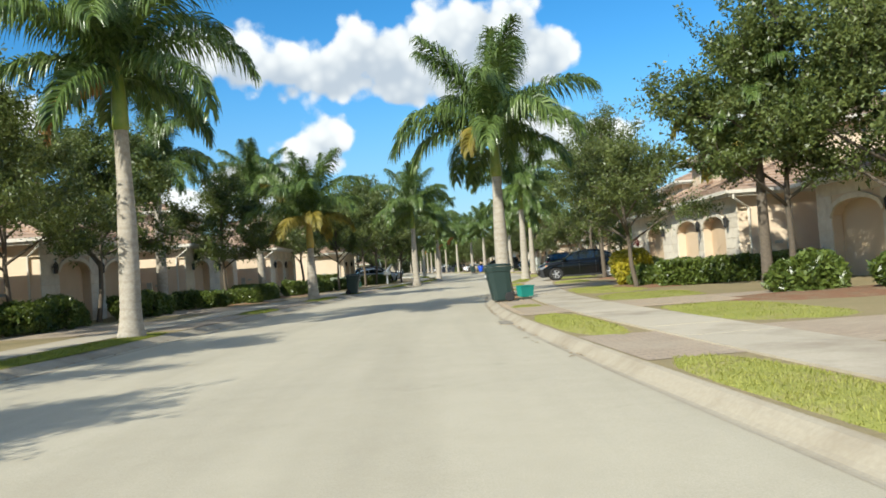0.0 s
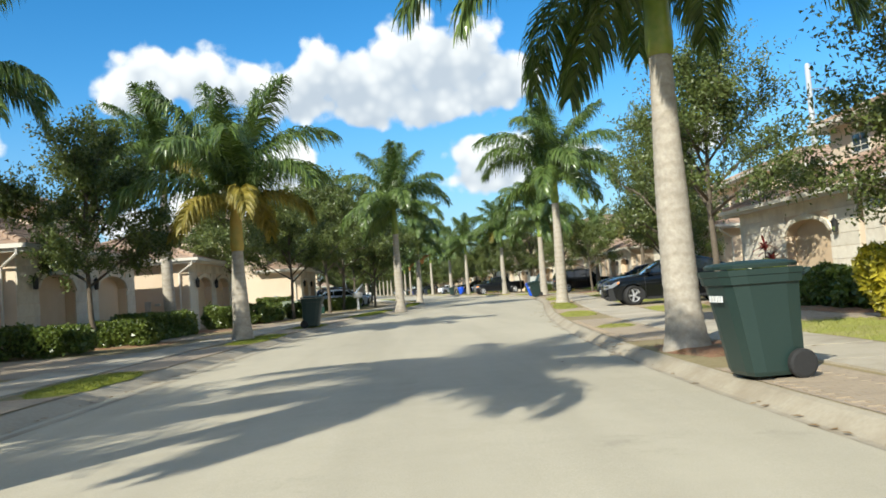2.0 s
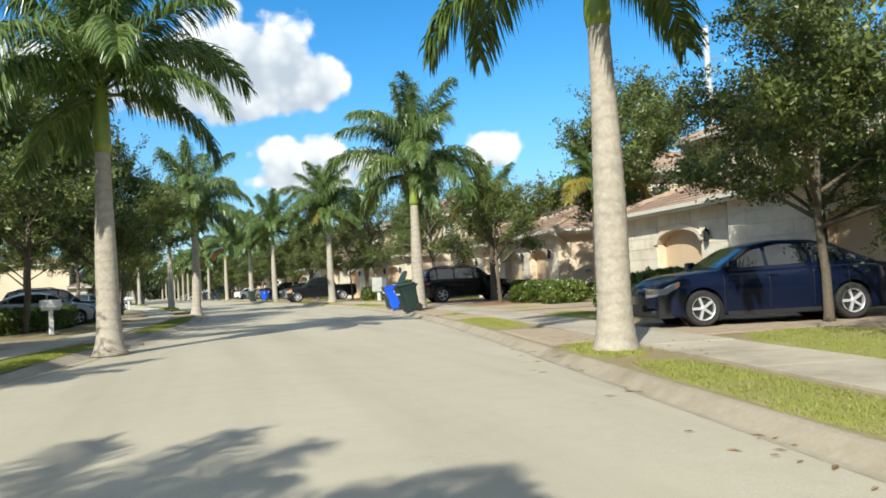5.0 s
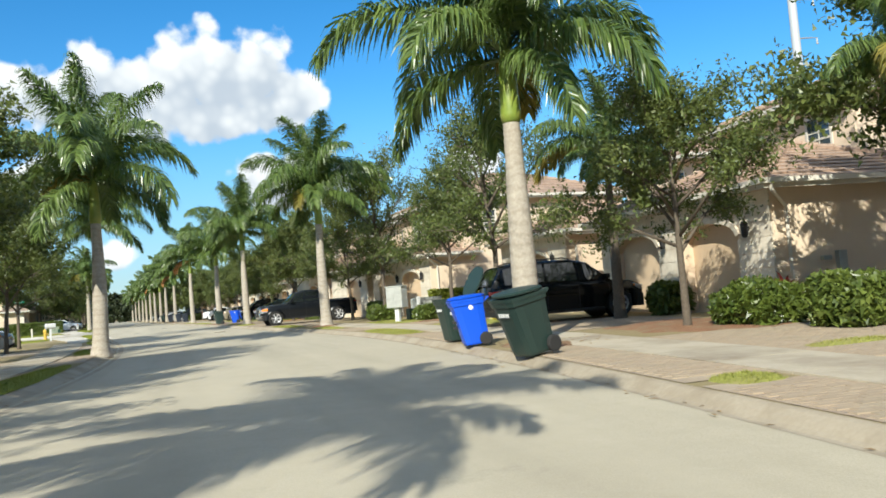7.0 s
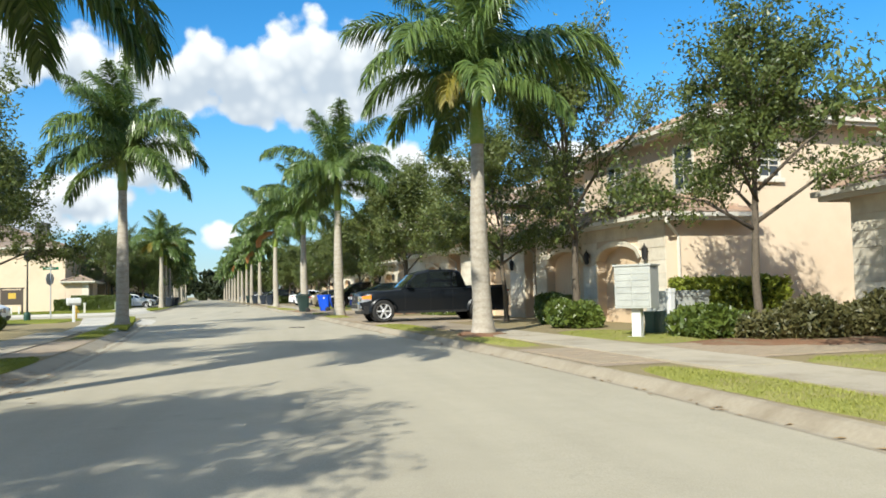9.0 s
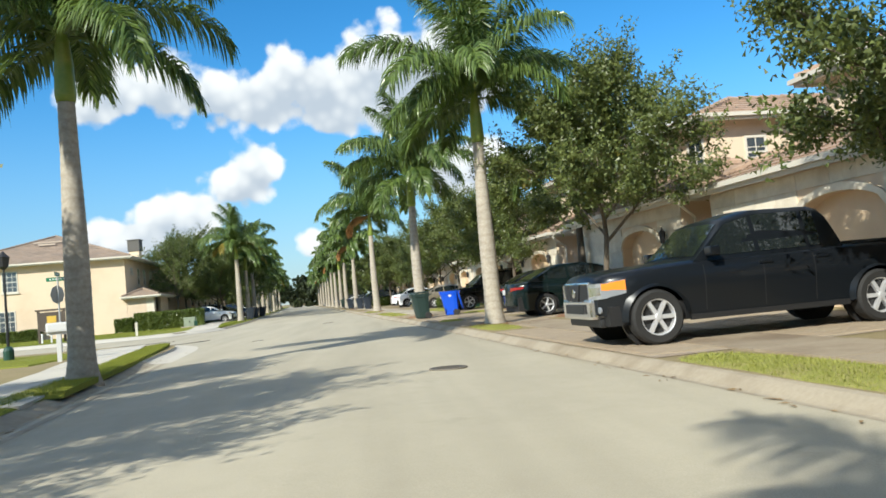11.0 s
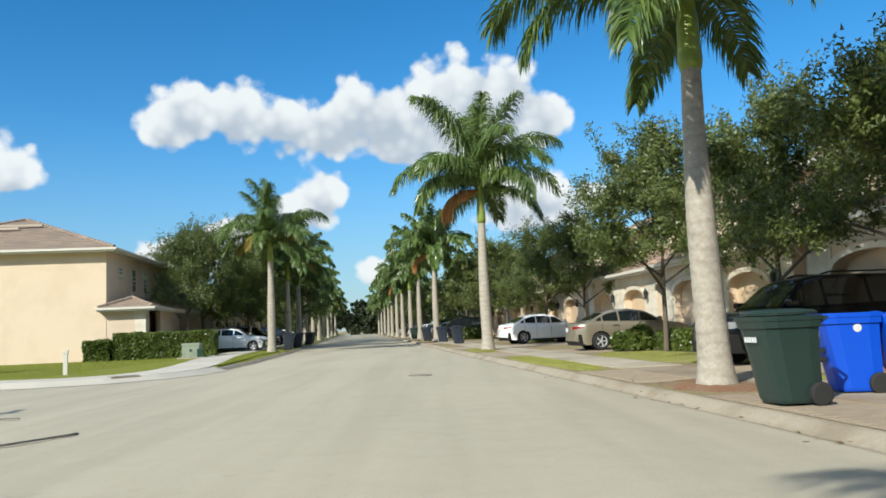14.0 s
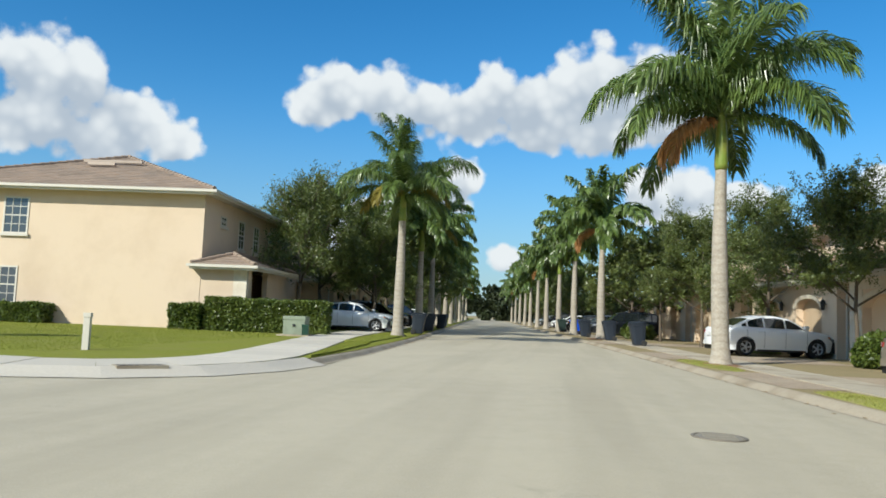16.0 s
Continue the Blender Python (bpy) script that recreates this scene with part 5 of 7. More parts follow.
# ---- hedges and shrubs ----
def hedge_shapes(length, width, height, seed, clipped=True, leaf=0.085, leaves=None, rise=0.0):
    """A leafy block: a skin of small leaves over a core coloured as shade."""
    rng = np.random.default_rng(seed)
    n = leaves or int((820 if clipped else 720) * (length * height * 2 + length * width + width * height * 2))
    u = rng.uniform(-1, 1, (n, 3))
    face = rng.choice(5, p=np.array([length * height, length * height, width * height, width * height, length * width]) / (2 * length * height + 2 * width * height + length * width), size=n)
    for k, (ax, s) in enumerate(((1, -1), (1, 1), (0, -1), (0, 1), (2, 1))):
        u[face == k, ax] = s
    if not clipped:
        q = u / np.linalg.norm(u, axis=1)[:, None]
        u = u * 0.35 + q * 0.75
    pos = u * np.array([length / 2, width / 2, height / 2]) + np.array([0, 0, height / 2])
    wob = np.array([noise.noise(Vector((float(a), float(b), float(c))) * 1.7 + Vector((seed, 0, 0))) for a, b, c in pos])
    pos += u * (wob * (0.1 if clipped else 0.22))[:, None] + rng.normal(scale=0.035, size=(n, 3))
    pos[:, 2] = np.maximum(pos[:, 2], 0.05)
    a = rng.normal(size=(n, 3)) + u * 0.6
    a /= np.linalg.norm(a, axis=1)[:, None]
    b = np.cross(a, rng.normal(size=(n, 3)))
    b /= np.linalg.norm(b, axis=1)[:, None]
    ll = leaf * rng.uniform(0.7, 1.5, (n, 1))
    ll = ll * 1.15
    verts = np.stack([pos - a * ll * 0.5 + b * ll * 0.34, pos - a * ll * 0.5 - b * ll * 0.34, pos + a * ll * 0.62], 1).reshape(-1, 3)
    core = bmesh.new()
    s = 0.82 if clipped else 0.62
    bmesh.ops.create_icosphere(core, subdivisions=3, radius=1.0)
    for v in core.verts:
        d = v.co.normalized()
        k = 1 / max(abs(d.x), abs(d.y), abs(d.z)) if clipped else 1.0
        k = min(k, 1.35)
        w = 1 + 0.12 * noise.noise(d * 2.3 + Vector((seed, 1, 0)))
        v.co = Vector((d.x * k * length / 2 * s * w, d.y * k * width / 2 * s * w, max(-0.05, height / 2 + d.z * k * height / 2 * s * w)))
    return verts, np.arange(3 * n).reshape(-1, 3), core


def hedge(x0, y0, x1, y1, width, height, seed, material=None, clipped=True, label="clipped dense green hedge", group="hedges", leaf=0.085):
    a, b = Vector((x0, y0)), Vector((x1, y1))
    length = max(0.5, (b - a).length)
    turn = math.degrees(math.atan2(y1 - y0, x1 - x0))
    root = thing("hedge" if clipped else "shrub", pose((x0 + x1) / 2, (y0 + y1) / 2, 0.12, 0, 0, turn), label, "hedge" if clipped else "shrub", group=group)
    v, f, core = hedge_shapes(length, width, height, seed, clipped, leaf)
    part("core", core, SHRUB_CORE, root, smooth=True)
    linked("foliage", leaf_mesh("foliage", v, f, material or HEDGE), None, root)
    return root


def shrub(x, y, w, h, seed, material=None, label="rounded green garden shrub", leaf=0.11):
    return hedge(x - w / 2, y, x + w / 2, y, w * 0.9, h, seed, material, False, label, "shrubs", leaf)

def cordyline(x, y, canes, seed, label="tall dark red cordyline with strap leaves"):
    """A few bare canes, each ending in a rosette of long arching strap leaves."""
    rng = np.random.default_rng(seed)
    root = thing("cordyline", pose(x, y, 0.12), label, "shrub", group="shrubs")
    for ox, oy, h in canes:
        part("cane", tube(bmesh.new(), [(ox * 0.3, oy * 0.3, -0.05), (ox * 0.8, oy * 0.8, h * 0.6), (ox, oy, h)], [0.03, 0.024, 0.02], 6), BARK, root)
        verts, faces = [], []
        for k in range(34):
            a, up = rng.uniform(0, 6.283), rng.uniform(-0.3, 1.3)
            d = np.array([math.cos(a) * math.cos(up), math.sin(a) * math.cos(up), math.sin(up)])
            side = np.array([-math.sin(a), math.cos(a), 0])
            ll, w = rng.uniform(0.35, 0.6), rng.uniform(0.03, 0.05)
            base = np.array([ox, oy, h - 0.3 * rng.random()])
            b = len(verts)
            for f, g in ((0.0, 0.4), (0.35, 1.0), (0.7, 0.8), (1.0, 0.05)):
                p = base + d * ll * f + np.array([0, 0, -0.22 * f * f * ll * 1.6])
                verts += [p - side * w * g, p + side * w * g]
            faces += [(b, b + 1, b + 3, b + 2), (b + 2, b + 3, b + 5, b + 4), (b + 4, b + 5, b + 7, b + 6)]
        tagged(raw("rosette", verts, faces, RED_LEAF, root), "dark red strap leaves", "", kind="stuff")
    return root


hedge(6.9, 27.2, 12.2, 26.6, 1.0, 0.78, 1)
hedge(7.6, 30.2, 7.9, 35.2, 1.0, 0.75, 2, leaf=0.115, clipped=False, label="glossy broad-leaved shrubs in a mulch bed")
shrub(8.0, 19.2, 1.3, 0.75, 3, label="glossy broad-leaved shrub in a mulch bed", leaf=0.13)
hedge(8.9, 18.2, 11.4, 16.6, 1.1, 0.8, 4, leaf=0.12, clipped=False, label="glossy broad-leaved hedge in a mulch bed")
shrub(6.6, 29.7, 1.1, 1.15, 5, CROTON, "yellow croton shrub in a mulch bed", 0.14)
shrub(6.9, 28.4, 1.2, 0.55, 6)
hedge(8.2, 36.6, 9.8, 37.2, 1.0, 0.8, 7, clipped=False, label="low green shrubs by a driveway")
shrub(9.3, 40.9, 1.6, 1.05, 8)
shrub(8.9, 39.6, 1.3, 0.75, 10, label="low shrub with orange-tinged leaves")
shrub(10.0, 47.2, 1.4, 0.9, 11)
hedge(9.6, 57.6, 11.8, 58.2, 1.0, 1.0, 12)
shrub(11.0, 61.2, 1.2, 0.8, 13)
hedge(14.0, 71.5, 17.4, 71.9, 0.75, 0.56, 14)
hedge(13.4, 62.0, 13.6, 66.4, 0.8, 0.9, 15)
shrub(13.0, 68.8, 1.5, 0.8, 16)
shrub(14.9, 77.1, 0.95, 0.85, 17)
shrub(12.6, 71.0, 1.5, 0.7, 18, label="thin grey-green grassy shrub")
hedge(13.1, 93.2, 15.6, 92.8, 1.1, 1.2, 19, HEDGE_LIGHT, label="clipped yellow-green hedge by the wall")
for k, (x, y, w, h) in enumerate(((12.5, 88.7, 0.8, 0.45), (13.3, 88.4, 1.0, 0.7), (14.1, 88.5, 0.9, 0.6), (14.9, 88.1, 1.1, 0.75))):
    shrub(x, y, w, h, 200 + k, OLIVE, "loose olive shrub with reddish twigs", 0.075)
hedge(15.0, 86.6, 15.3, 85.2, 0.9, 1.1, 20)
shrub(12.2, 90.0, 1.5, 0.5, 21)
shrub(12.6, 83.8, 0.5, 0.8, 22, CROTON, "yellow-green croton garden shrub", 0.13)
hedge(11.6, 97.6, 12.6, 101.0, 1.0, 0.75, 23, clipped=False, label="low shrubs beside the parked pickup")
shrub(11.3, 95.6, 1.2, 0.6, 24)
shrub(9.5, 115.1, 0.8, 0.5, 25, HEDGE_LIGHT, "small bright green garden shrub")
cordyline(9.2, 115.2, ((0.0, 0.0, 0.62), (0.12, 0.1, 0.4)), 26, "small red-leaved garden plant")
hedge(10.6, 112.2, 10.9, 109.0, 1.0, 1.0, 27)
shrub(9.3, 127.9, 0.75, 0.6, 28, HEDGE_LIGHT, "small yellow-green shrub in a mulch bed")
shrub(7.6, 140.6, 1.2, 0.65, 29, label="bright green low garden shrub")
hedge(8.7, 140.0, 9.2, 137.8, 1.0, 0.6, 30)
shrub(8.3, 149.6, 1.3, 0.9, 31)
hedge(7.2, 158.0, 6.9, 162.0, 1.0, 0.9, 32)
hedge(-12.6, 23.6, -12.3, 27.4, 1.1, 0.85, 33, clipped=False, label="dark shaded shrubs before the house")
hedge(-12.2, 30.2, -11.7, 34.0, 1.1, 0.8, 34, clipped=False, label="dark shaded shrubs before the house")
hedge(-12.6, 37.4, -10.2, 37.8, 1.2, 0.7, 35, clipped=False, label="low green shrubs in dappled light")
hedge(-11.2, 40.4, -9.2, 40.2, 1.1, 0.7, 36, clipped=False, label="low rounded shrubs in dappled light")
hedge(-10.6, 41.8, -10.2, 46.5, 1.0, 0.8, 37)
hedge(-9.7, 48.6, -8.8, 49.4, 1.0, 0.9, 38, clipped=False, label="glossy shrubs in a mulch bed")
hedge(-8.9, 52.6, -8.3, 56.0, 1.1, 0.8, 39, clipped=False, label="low shrubs in a mulch bed")
hedge(-11.4, 68.5, -9.2, 68.7, 0.9, 1.15, 40)
shrub(-7.4, 59.2, 1.6, 0.7, 41)
hedge(-7.0, 71.6, -5.6, 76.6, 1.0, 0.8, 42)
hedge(-6.0, 80.0, -5.4, 83.0, 1.0, 0.8, 43)
shrub(-7.2, 106.5, 1.4, 0.5, 45)
hedge(-16.2, 156.9, -11.0, 157.5, 1.0, 1.35, 46)
hedge(-17.6, 156.5, -16.4, 156.6, 0.9, 1.05, 47)
hedge(-13.4, 168, -12.6, 172, 1.0, 1.1, 48)
hedge(-23.5, 156.4, -26.5, 156.2, 0.9, 0.8, 49)
for k, y in enumerate((176, 186, 197, 209, 222)):
    shrub(kerb_r(y) + 4.6, y, 1.8, 0.9, 70 + k)
    shrub(kerb_l(y) - 4.8, y + 3, 1.8, 0.9, 80 + k)

cordyline(10.0, 41.9, ((0.0, 0.0, 1.75), (0.25, 0.1, 1.3), (-0.2, 0.15, 1.05)), 3)
cordyline(13.9, 71.6, ((0.0, 0.0, 0.75), (0.15, 0.1, 0.55)), 4, "small dark red cordyline in a mulch bed")


# slim garden palms among the trees
for x, y, h, s in ((13.5, 77.45, 3.9, 0.6), (14.3, 68.4, 3.8, 0.52), (10.5, 119.1, 4.0, 0.9), (8.4, 22.4, 4.0, 0.6), (12.0, 33.0, 4.2, 0.55)):
    royal_palm(x, y, h, int(x * 31 + y), gold=2, girth=0.62, size=s, bark=BARK, label="slim garden palm with dark rough trunk", group="garden palms")


# ---- mulch beds ----
def mulch_bed(x, y, rx, ry, seed, turn=0.0):
    rng = random.Random(seed)
    bm = bmesh.new()
    ring, mid = [], []
    n = 28
    for k in range(n):
        a = 2 * math.pi * k / n
        r = 1 + rng.uniform(-0.12, 0.12)
        p = Vector((math.cos(a) * rx * r, math.sin(a) * ry * r, 0))
        ring.append(bm.verts.new(p))
        mid.append(bm.verts.new(p * 0.7 + Vector((0, 0, 0.05 + rng.uniform(0, 0.02)))))
    top = bm.verts.new((0, 0, 0.07))
    for k in range(n):
        bm.faces.new((ring[k], ring[(k + 1) % n], mid[(k + 1) % n], mid[k]))
        bm.faces.new((mid[k], mid[(k + 1) % n], top))
    ob = part("mulch_bed", bm, MULCH, None, smooth=True, m=pose(x, y, 0.112, 0, 0, turn))
    return tagged(ob, "reddish-brown mulch bed under plants", "mulch bed", group="mulch beds")


for k, (x, y, rx, ry) in enumerate(((7.0, 28.4, 1.9, 2.0), (8.6, 18.0, 3.2, 1.6), (9.0, 40.4, 1.8, 2.0), (2.05, 27.2, 0.62, 1.3), (8.2, 71.6, 0.6, 1.1), (12.3, 72.4, 1.7, 2.6), (7.5, 33.2, 0.95, 3.2), (13.0, 88.4, 2.6, 1.2), (8.2, 94.0, 0.65, 1.1), (6.25, 113.4, 0.6, 1.0), (5.05, 126.2, 0.7, 1.2), (3.2, 147.1, 0.6, 1.0), (9.4, 127.4, 1.4, 1.3), (9.4, 114.6, 1.2, 1.2), (-9.4, 48.6, 1.6, 2.4), (-8.6, 55.6, 1.2, 2.4), (-11.0, 40.6, 2.6, 1.2), (1.3, 171, 0.8, 1.6))):
    mulch_bed(x, y, rx, ry, k)


# ---- grass ----
def grass_patch(poly_y0, poly_y1, o0, o1, side, blades, seed, material, label="patch of dry yellow-green verge grass", tall=0.036):
    """A low mound of turf with a rounded uneven rim beside the kerb, set with single blades."""
    rng = np.random.default_rng(seed)
    yc, oc, ry, ro = (poly_y0 + poly_y1) / 2, (o0 + o1) / 2, (poly_y1 - poly_y0) / 2, (o1 - o0) / 2

    def rim(a):
        c, s = math.cos(a), math.sin(a)
        e = (abs(c) ** 3.2 + abs(s) ** 3.2) ** (-1 / 3.2)
        return e * (0.94 + 0.12 * noise.noise(Vector((c * 2.2, s * 2.2, seed * 3.1))) + 0.05 * noise.noise(Vector((c * 7, s * 7, seed))))

    def place(y, o):
        kx = np.interp(y, RY, RX) if side > 0 else np.interp(y, LY, LX)
        return kx + side * o

    def height(f):
        return 0.117 + 0.045 * (1 - f ** 4)

    verts, faces, idx = [], [], []
    n, levels = 56, (1.0, 0.9, 0.65, 0.35)
    for f in levels:
        for k in range(n):
            a = 2 * math.pi * k / n
            y, o = yc + math.cos(a) * rim(a) * ry * f, oc + math.sin(a) * rim(a) * ro * f
            verts.append((float(place(y, o)), y, height(f) + (0.01 * noise.noise(Vector((y * 3, o * 3, seed))) if f < 1 else 0.0)))
    verts.append((float(place(yc, oc)), yc, height(0)))
    for j in range(len(levels) - 1):
        for k in range(n):
            a, b = j * n + k, j * n + (k + 1) % n
            faces.append((a, b, b + n, a + n) if side < 0 else (a, a + n, b + n, b))
    for k in range(n):
        a, b = (len(levels) - 1) * n + k, (len(levels) - 1) * n + (k + 1) % n
        faces.append((a, b, len(verts) - 1) if side < 0 else (a, len(verts) - 1, b))
    turf = len(faces)
    for k in range(blades * 3 // 5):
        a, f = rng.uniform(0, 6.283), math.sqrt(rng.random())
        y, o = yc + math.cos(a) * rim(a) * ry * f, oc + math.sin(a) * rim(a) * ro * f
        x, z = float(place(y, o)), height(f) - 0.004
        t, w, h, lean = rng.uniform(0, 6.283), 0.003 + 0.003 * rng.random(), tall * rng.uniform(0.4, 1.2), rng.uniform(0, 0.05)
        b = len(verts)
        verts += [(x - math.cos(t) * w, y - math.sin(t) * w, z), (x + math.cos(t) * w, y + math.sin(t) * w, z), (x - math.sin(t) * lean, y + math.cos(t) * lean, z + h)]
        faces.append((b, b + 1, b + 2))
    mesh = bpy.data.meshes.new("verge_grass")
    mesh.from_pydata(verts, [], faces)
    mesh.materials.append(LAWN if material is BLADE_GREEN else PATCH)
    mesh.materials.append(material)
    mesh.polygons.foreach_set("material_index", [0] * turf + [1] * (len(faces) - turf))
    mesh.update()
    return tagged(linked("verge_grass", mesh, None), label, "grass", kind="stuff")


for k, (y0, y1, o0, o1, nb) in enumerate(((5.2, 9.9, 0.27, 1.3, 12000), (12.4, 17.6, 0.27, 1.28, 10000), (12.8, 17.9, 2.8, 5.0, 12000), (20.3, 21.0, 0.36, 1.2, 1500), (20.6, 24.2, 2.8, 5.6, 9000), (24.9, 31.0, 2.78, 5.2, 11000), (32.4, 33.4, 0.4, 1.25, 2000), (38.2, 41.6, 0.27, 1.32, 9000), (37.4, 41.4, 2.8, 4.6, 8000), (44.1, 50.2, 0.27, 1.25, 11000), (45.4, 52.6, 2.85, 5.4, 12000), (50.4, 52.8, 0.27, 1.2, 4000), (57.0, 62.3, 0.27, 1.34, 13000), (58.6, 62.4, 2.8, 4.3, 8000), (64.6, 65.4, 0.5, 1.25, 1500))):
    grass_patch(y0, y1, o0, o1, 1, nb, k + 1, BLADE)
for k, (y0, y1, o0, o1, nb) in enumerate(((66.4, 67.0, 3.0, 4.6, 1800), (79.9, 85.2, 0.27, 1.34, 12000), (81.4, 85.6, 2.85, 5.2, 8000), (88.8, 94.2, 2.85, 5.2, 9000), (89.4, 92.8, 0.4, 1.2, 3000), (96.4, 101.5, 0.27, 1.32, 11000), (110.3, 114.0, 0.38, 1.3, 5000), (118.1, 119.2, 0.5, 1.3, 2500), (125.0, 127.2, 2.85, 4.6, 3500), (130.6, 140.0, 0.27, 1.34, 14000), (131.5, 140.0, 2.85, 5.6, 12000), (144.4, 149.6, 0.38, 1.3, 6000))):
    grass_patch(y0, y1, o0, o1, 1, nb, k + 16, BLADE)
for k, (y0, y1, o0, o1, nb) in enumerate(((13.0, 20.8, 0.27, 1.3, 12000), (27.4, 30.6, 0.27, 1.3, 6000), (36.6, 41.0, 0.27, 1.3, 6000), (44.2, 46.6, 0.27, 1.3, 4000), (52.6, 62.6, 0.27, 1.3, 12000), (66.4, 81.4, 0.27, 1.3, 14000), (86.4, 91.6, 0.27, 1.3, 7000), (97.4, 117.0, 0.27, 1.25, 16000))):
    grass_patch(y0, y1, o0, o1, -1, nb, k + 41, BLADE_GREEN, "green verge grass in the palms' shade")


def lawn_wedge(outline, z, blades, seed, material, label):
    """A raised lawn piece with a rounded rim and blades."""
    rng = np.random.default_rng(seed)
    bm = bmesh.new()
    pts = [Vector((x, y)) for x, y in outline]
    c = sum(pts, Vector((0, 0))) / len(pts)
    ring0 = [bm.verts.new((p.x, p.y, 0.1)) for p in pts]
    ring1 = [bm.verts.new((*(p + (c - p).normalized() * 0.12), z)) for p in pts]
    for k in range(len(pts)):
        j = (k + 1) % len(pts)
        bm.faces.new((ring0[k], ring0[j], ring1[j], ring1[k]))
    bmesh.ops.triangulate(bm, faces=[bm.faces.new(ring1)])
    ob = part("lawn_strip", bm, LAWN)
    tagged(ob, label, "lawn", kind="structure")
    xs, ys = [p.x for p in pts], [p.y for p in pts]
    got = []
    while len(got) < blades:
        x, y = rng.uniform(min(xs), max(xs)), rng.uniform(min(ys), max(ys))
        inside = False
        for k in range(len(pts)):
            p, q = pts[k], pts[k - 1]
            if (p.y > y) != (q.y > y) and x < (q.x - p.x) * (y - p.y) / (q.y - p.y) + p.x:
                inside = not inside
        if inside:
            got.append((x, y))
    g = np.array(got)
    n = len(g)
    a = rng.uniform(0, 6.283, n)
    h = rng.uniform(0.02, 0.05, n)
    w = 0.006
    verts = np.stack([np.stack([g[:, 0] - np.cos(a) * w, g[:, 1] - np.sin(a) * w, np.full(n, z - 0.03)], 1), np.stack([g[:, 0] + np.cos(a) * w, g[:, 1] + np.sin(a) * w, np.full(n, z - 0.03)], 1), np.stack([g[:, 0], g[:, 1], z + h], 1)], 1).reshape(-1, 3)
    tagged(linked("lawn_grass", leaf_mesh("lawn_grass", verts, np.arange(3 * n).reshape(-1, 3), material), None), "short bright green lawn grass", "grass", kind="stuff")


lawn_wedge([(-1.75, 104.2), (-2.4, 109.0), (-3.2, 114.0), (-3.75, 117.6), (-4.25, 120.2), (-4.7, 120.7), (-4.8, 119.6), (-4.35, 116.5), (-3.7, 112.5), (-2.9, 107.5), (-2.2, 104.2)], 0.2, 16000, 5, BLADE_GREEN, "narrow wedge of green lawn along the kerb")
lawn_wedge([(-6.4, 118.2), (-6.9, 120.2), (-8.4, 121.3), (-11.5, 121.9), (-14.0, 122.0), (-14.0, 117.0), (-9.0, 114.5), (-6.6, 114.5)], 0.16, 6000, 6, BLADE_GREEN, "green lawn corner round the hydrant")
lawn_wedge([(-6.72, 142.0), (-6.76, 144.0), (-7.1, 148.0), (-7.36, 150.4), (-8.15, 150.4), (-7.5, 146.5), (-7.1, 144.0)], 0.17, 4500, 11, BLADE_GREEN, "strip of green lawn where the sidewalk leaves the kerb")
lawn_wedge([(-7.5, 150.2), (-7.75, 154.0), (-8.1, 160.6), (-9.4, 160.6), (-9.0, 155.0), (-8.5, 151.2)], 0.17, 5000, 7, BLADE_GREEN, "strip of green lawn between kerb and sidewalk")


def lawn_blades(x0, x1, y0, y1, n, seed):
    rng = np.random.default_rng(seed)
    x, y = rng.uniform(x0, x1, n), rng.uniform(y0, y1, n)
    a, h, w = rng.uniform(0, 6.283, n), rng.uniform(0.012, 0.032, n), 0.01
    z = 0.12
    verts = np.stack([np.stack([x - np.cos(a) * w, y - np.sin(a) * w, np.full(n, z)], 1), np.stack([x + np.cos(a) * w, y + np.sin(a) * w, np.full(n, z)], 1), np.stack([x, y, z + h], 1)], 1).reshape(-1, 3)
    tagged(linked("lawn_grass", leaf_mesh("lawn_grass", verts, np.arange(3 * n).reshape(-1, 3), BLADE_GREEN), None), "short bright green lawn grass", "grass", kind="stuff")


lawn_blades(-30.0, -11.5, 139.5, 156.4, 42000, 3)


# ---- wheeled bins ----
def bin_body(w0, d0, w1, d1, h):
    bm = bmesh.new()
    rings = []
    for f, grow in ((0.0, 0.0), (0.04, 0.012), (0.5, 0.0), (0.86, 0.0), (0.865, 0.022), (0.94, 0.022), (0.945, 0.03), (1.0, 0.03)):
        w, d, z = (w0 + (w1 - w0) * f) / 2 + grow, (d0 + (d1 - d0) * f) / 2 + grow, 0.03 + h * f
        ring = []
        for k in range(20):
            a = 2 * math.pi * (k + 0.5) / 20
            c, s = math.cos(a), math.sin(a)
            e = (abs(c) ** 7 + abs(s) ** 7) ** (-1 / 7)
            ring.append(bm.verts.new((d * c * e + 0.1 * (1 - f), w * s * e, z)))
        rings.append(ring)
    for r0, r1 in zip(rings, rings[1:]):
        for k in range(20):
            bm.faces.new((r0[k], r0[(k + 1) % 20], r1[(k + 1) % 20], r1[k]))
    bm.faces.new(rings[0])
    bm.faces.new(rings[-1])
    return bm


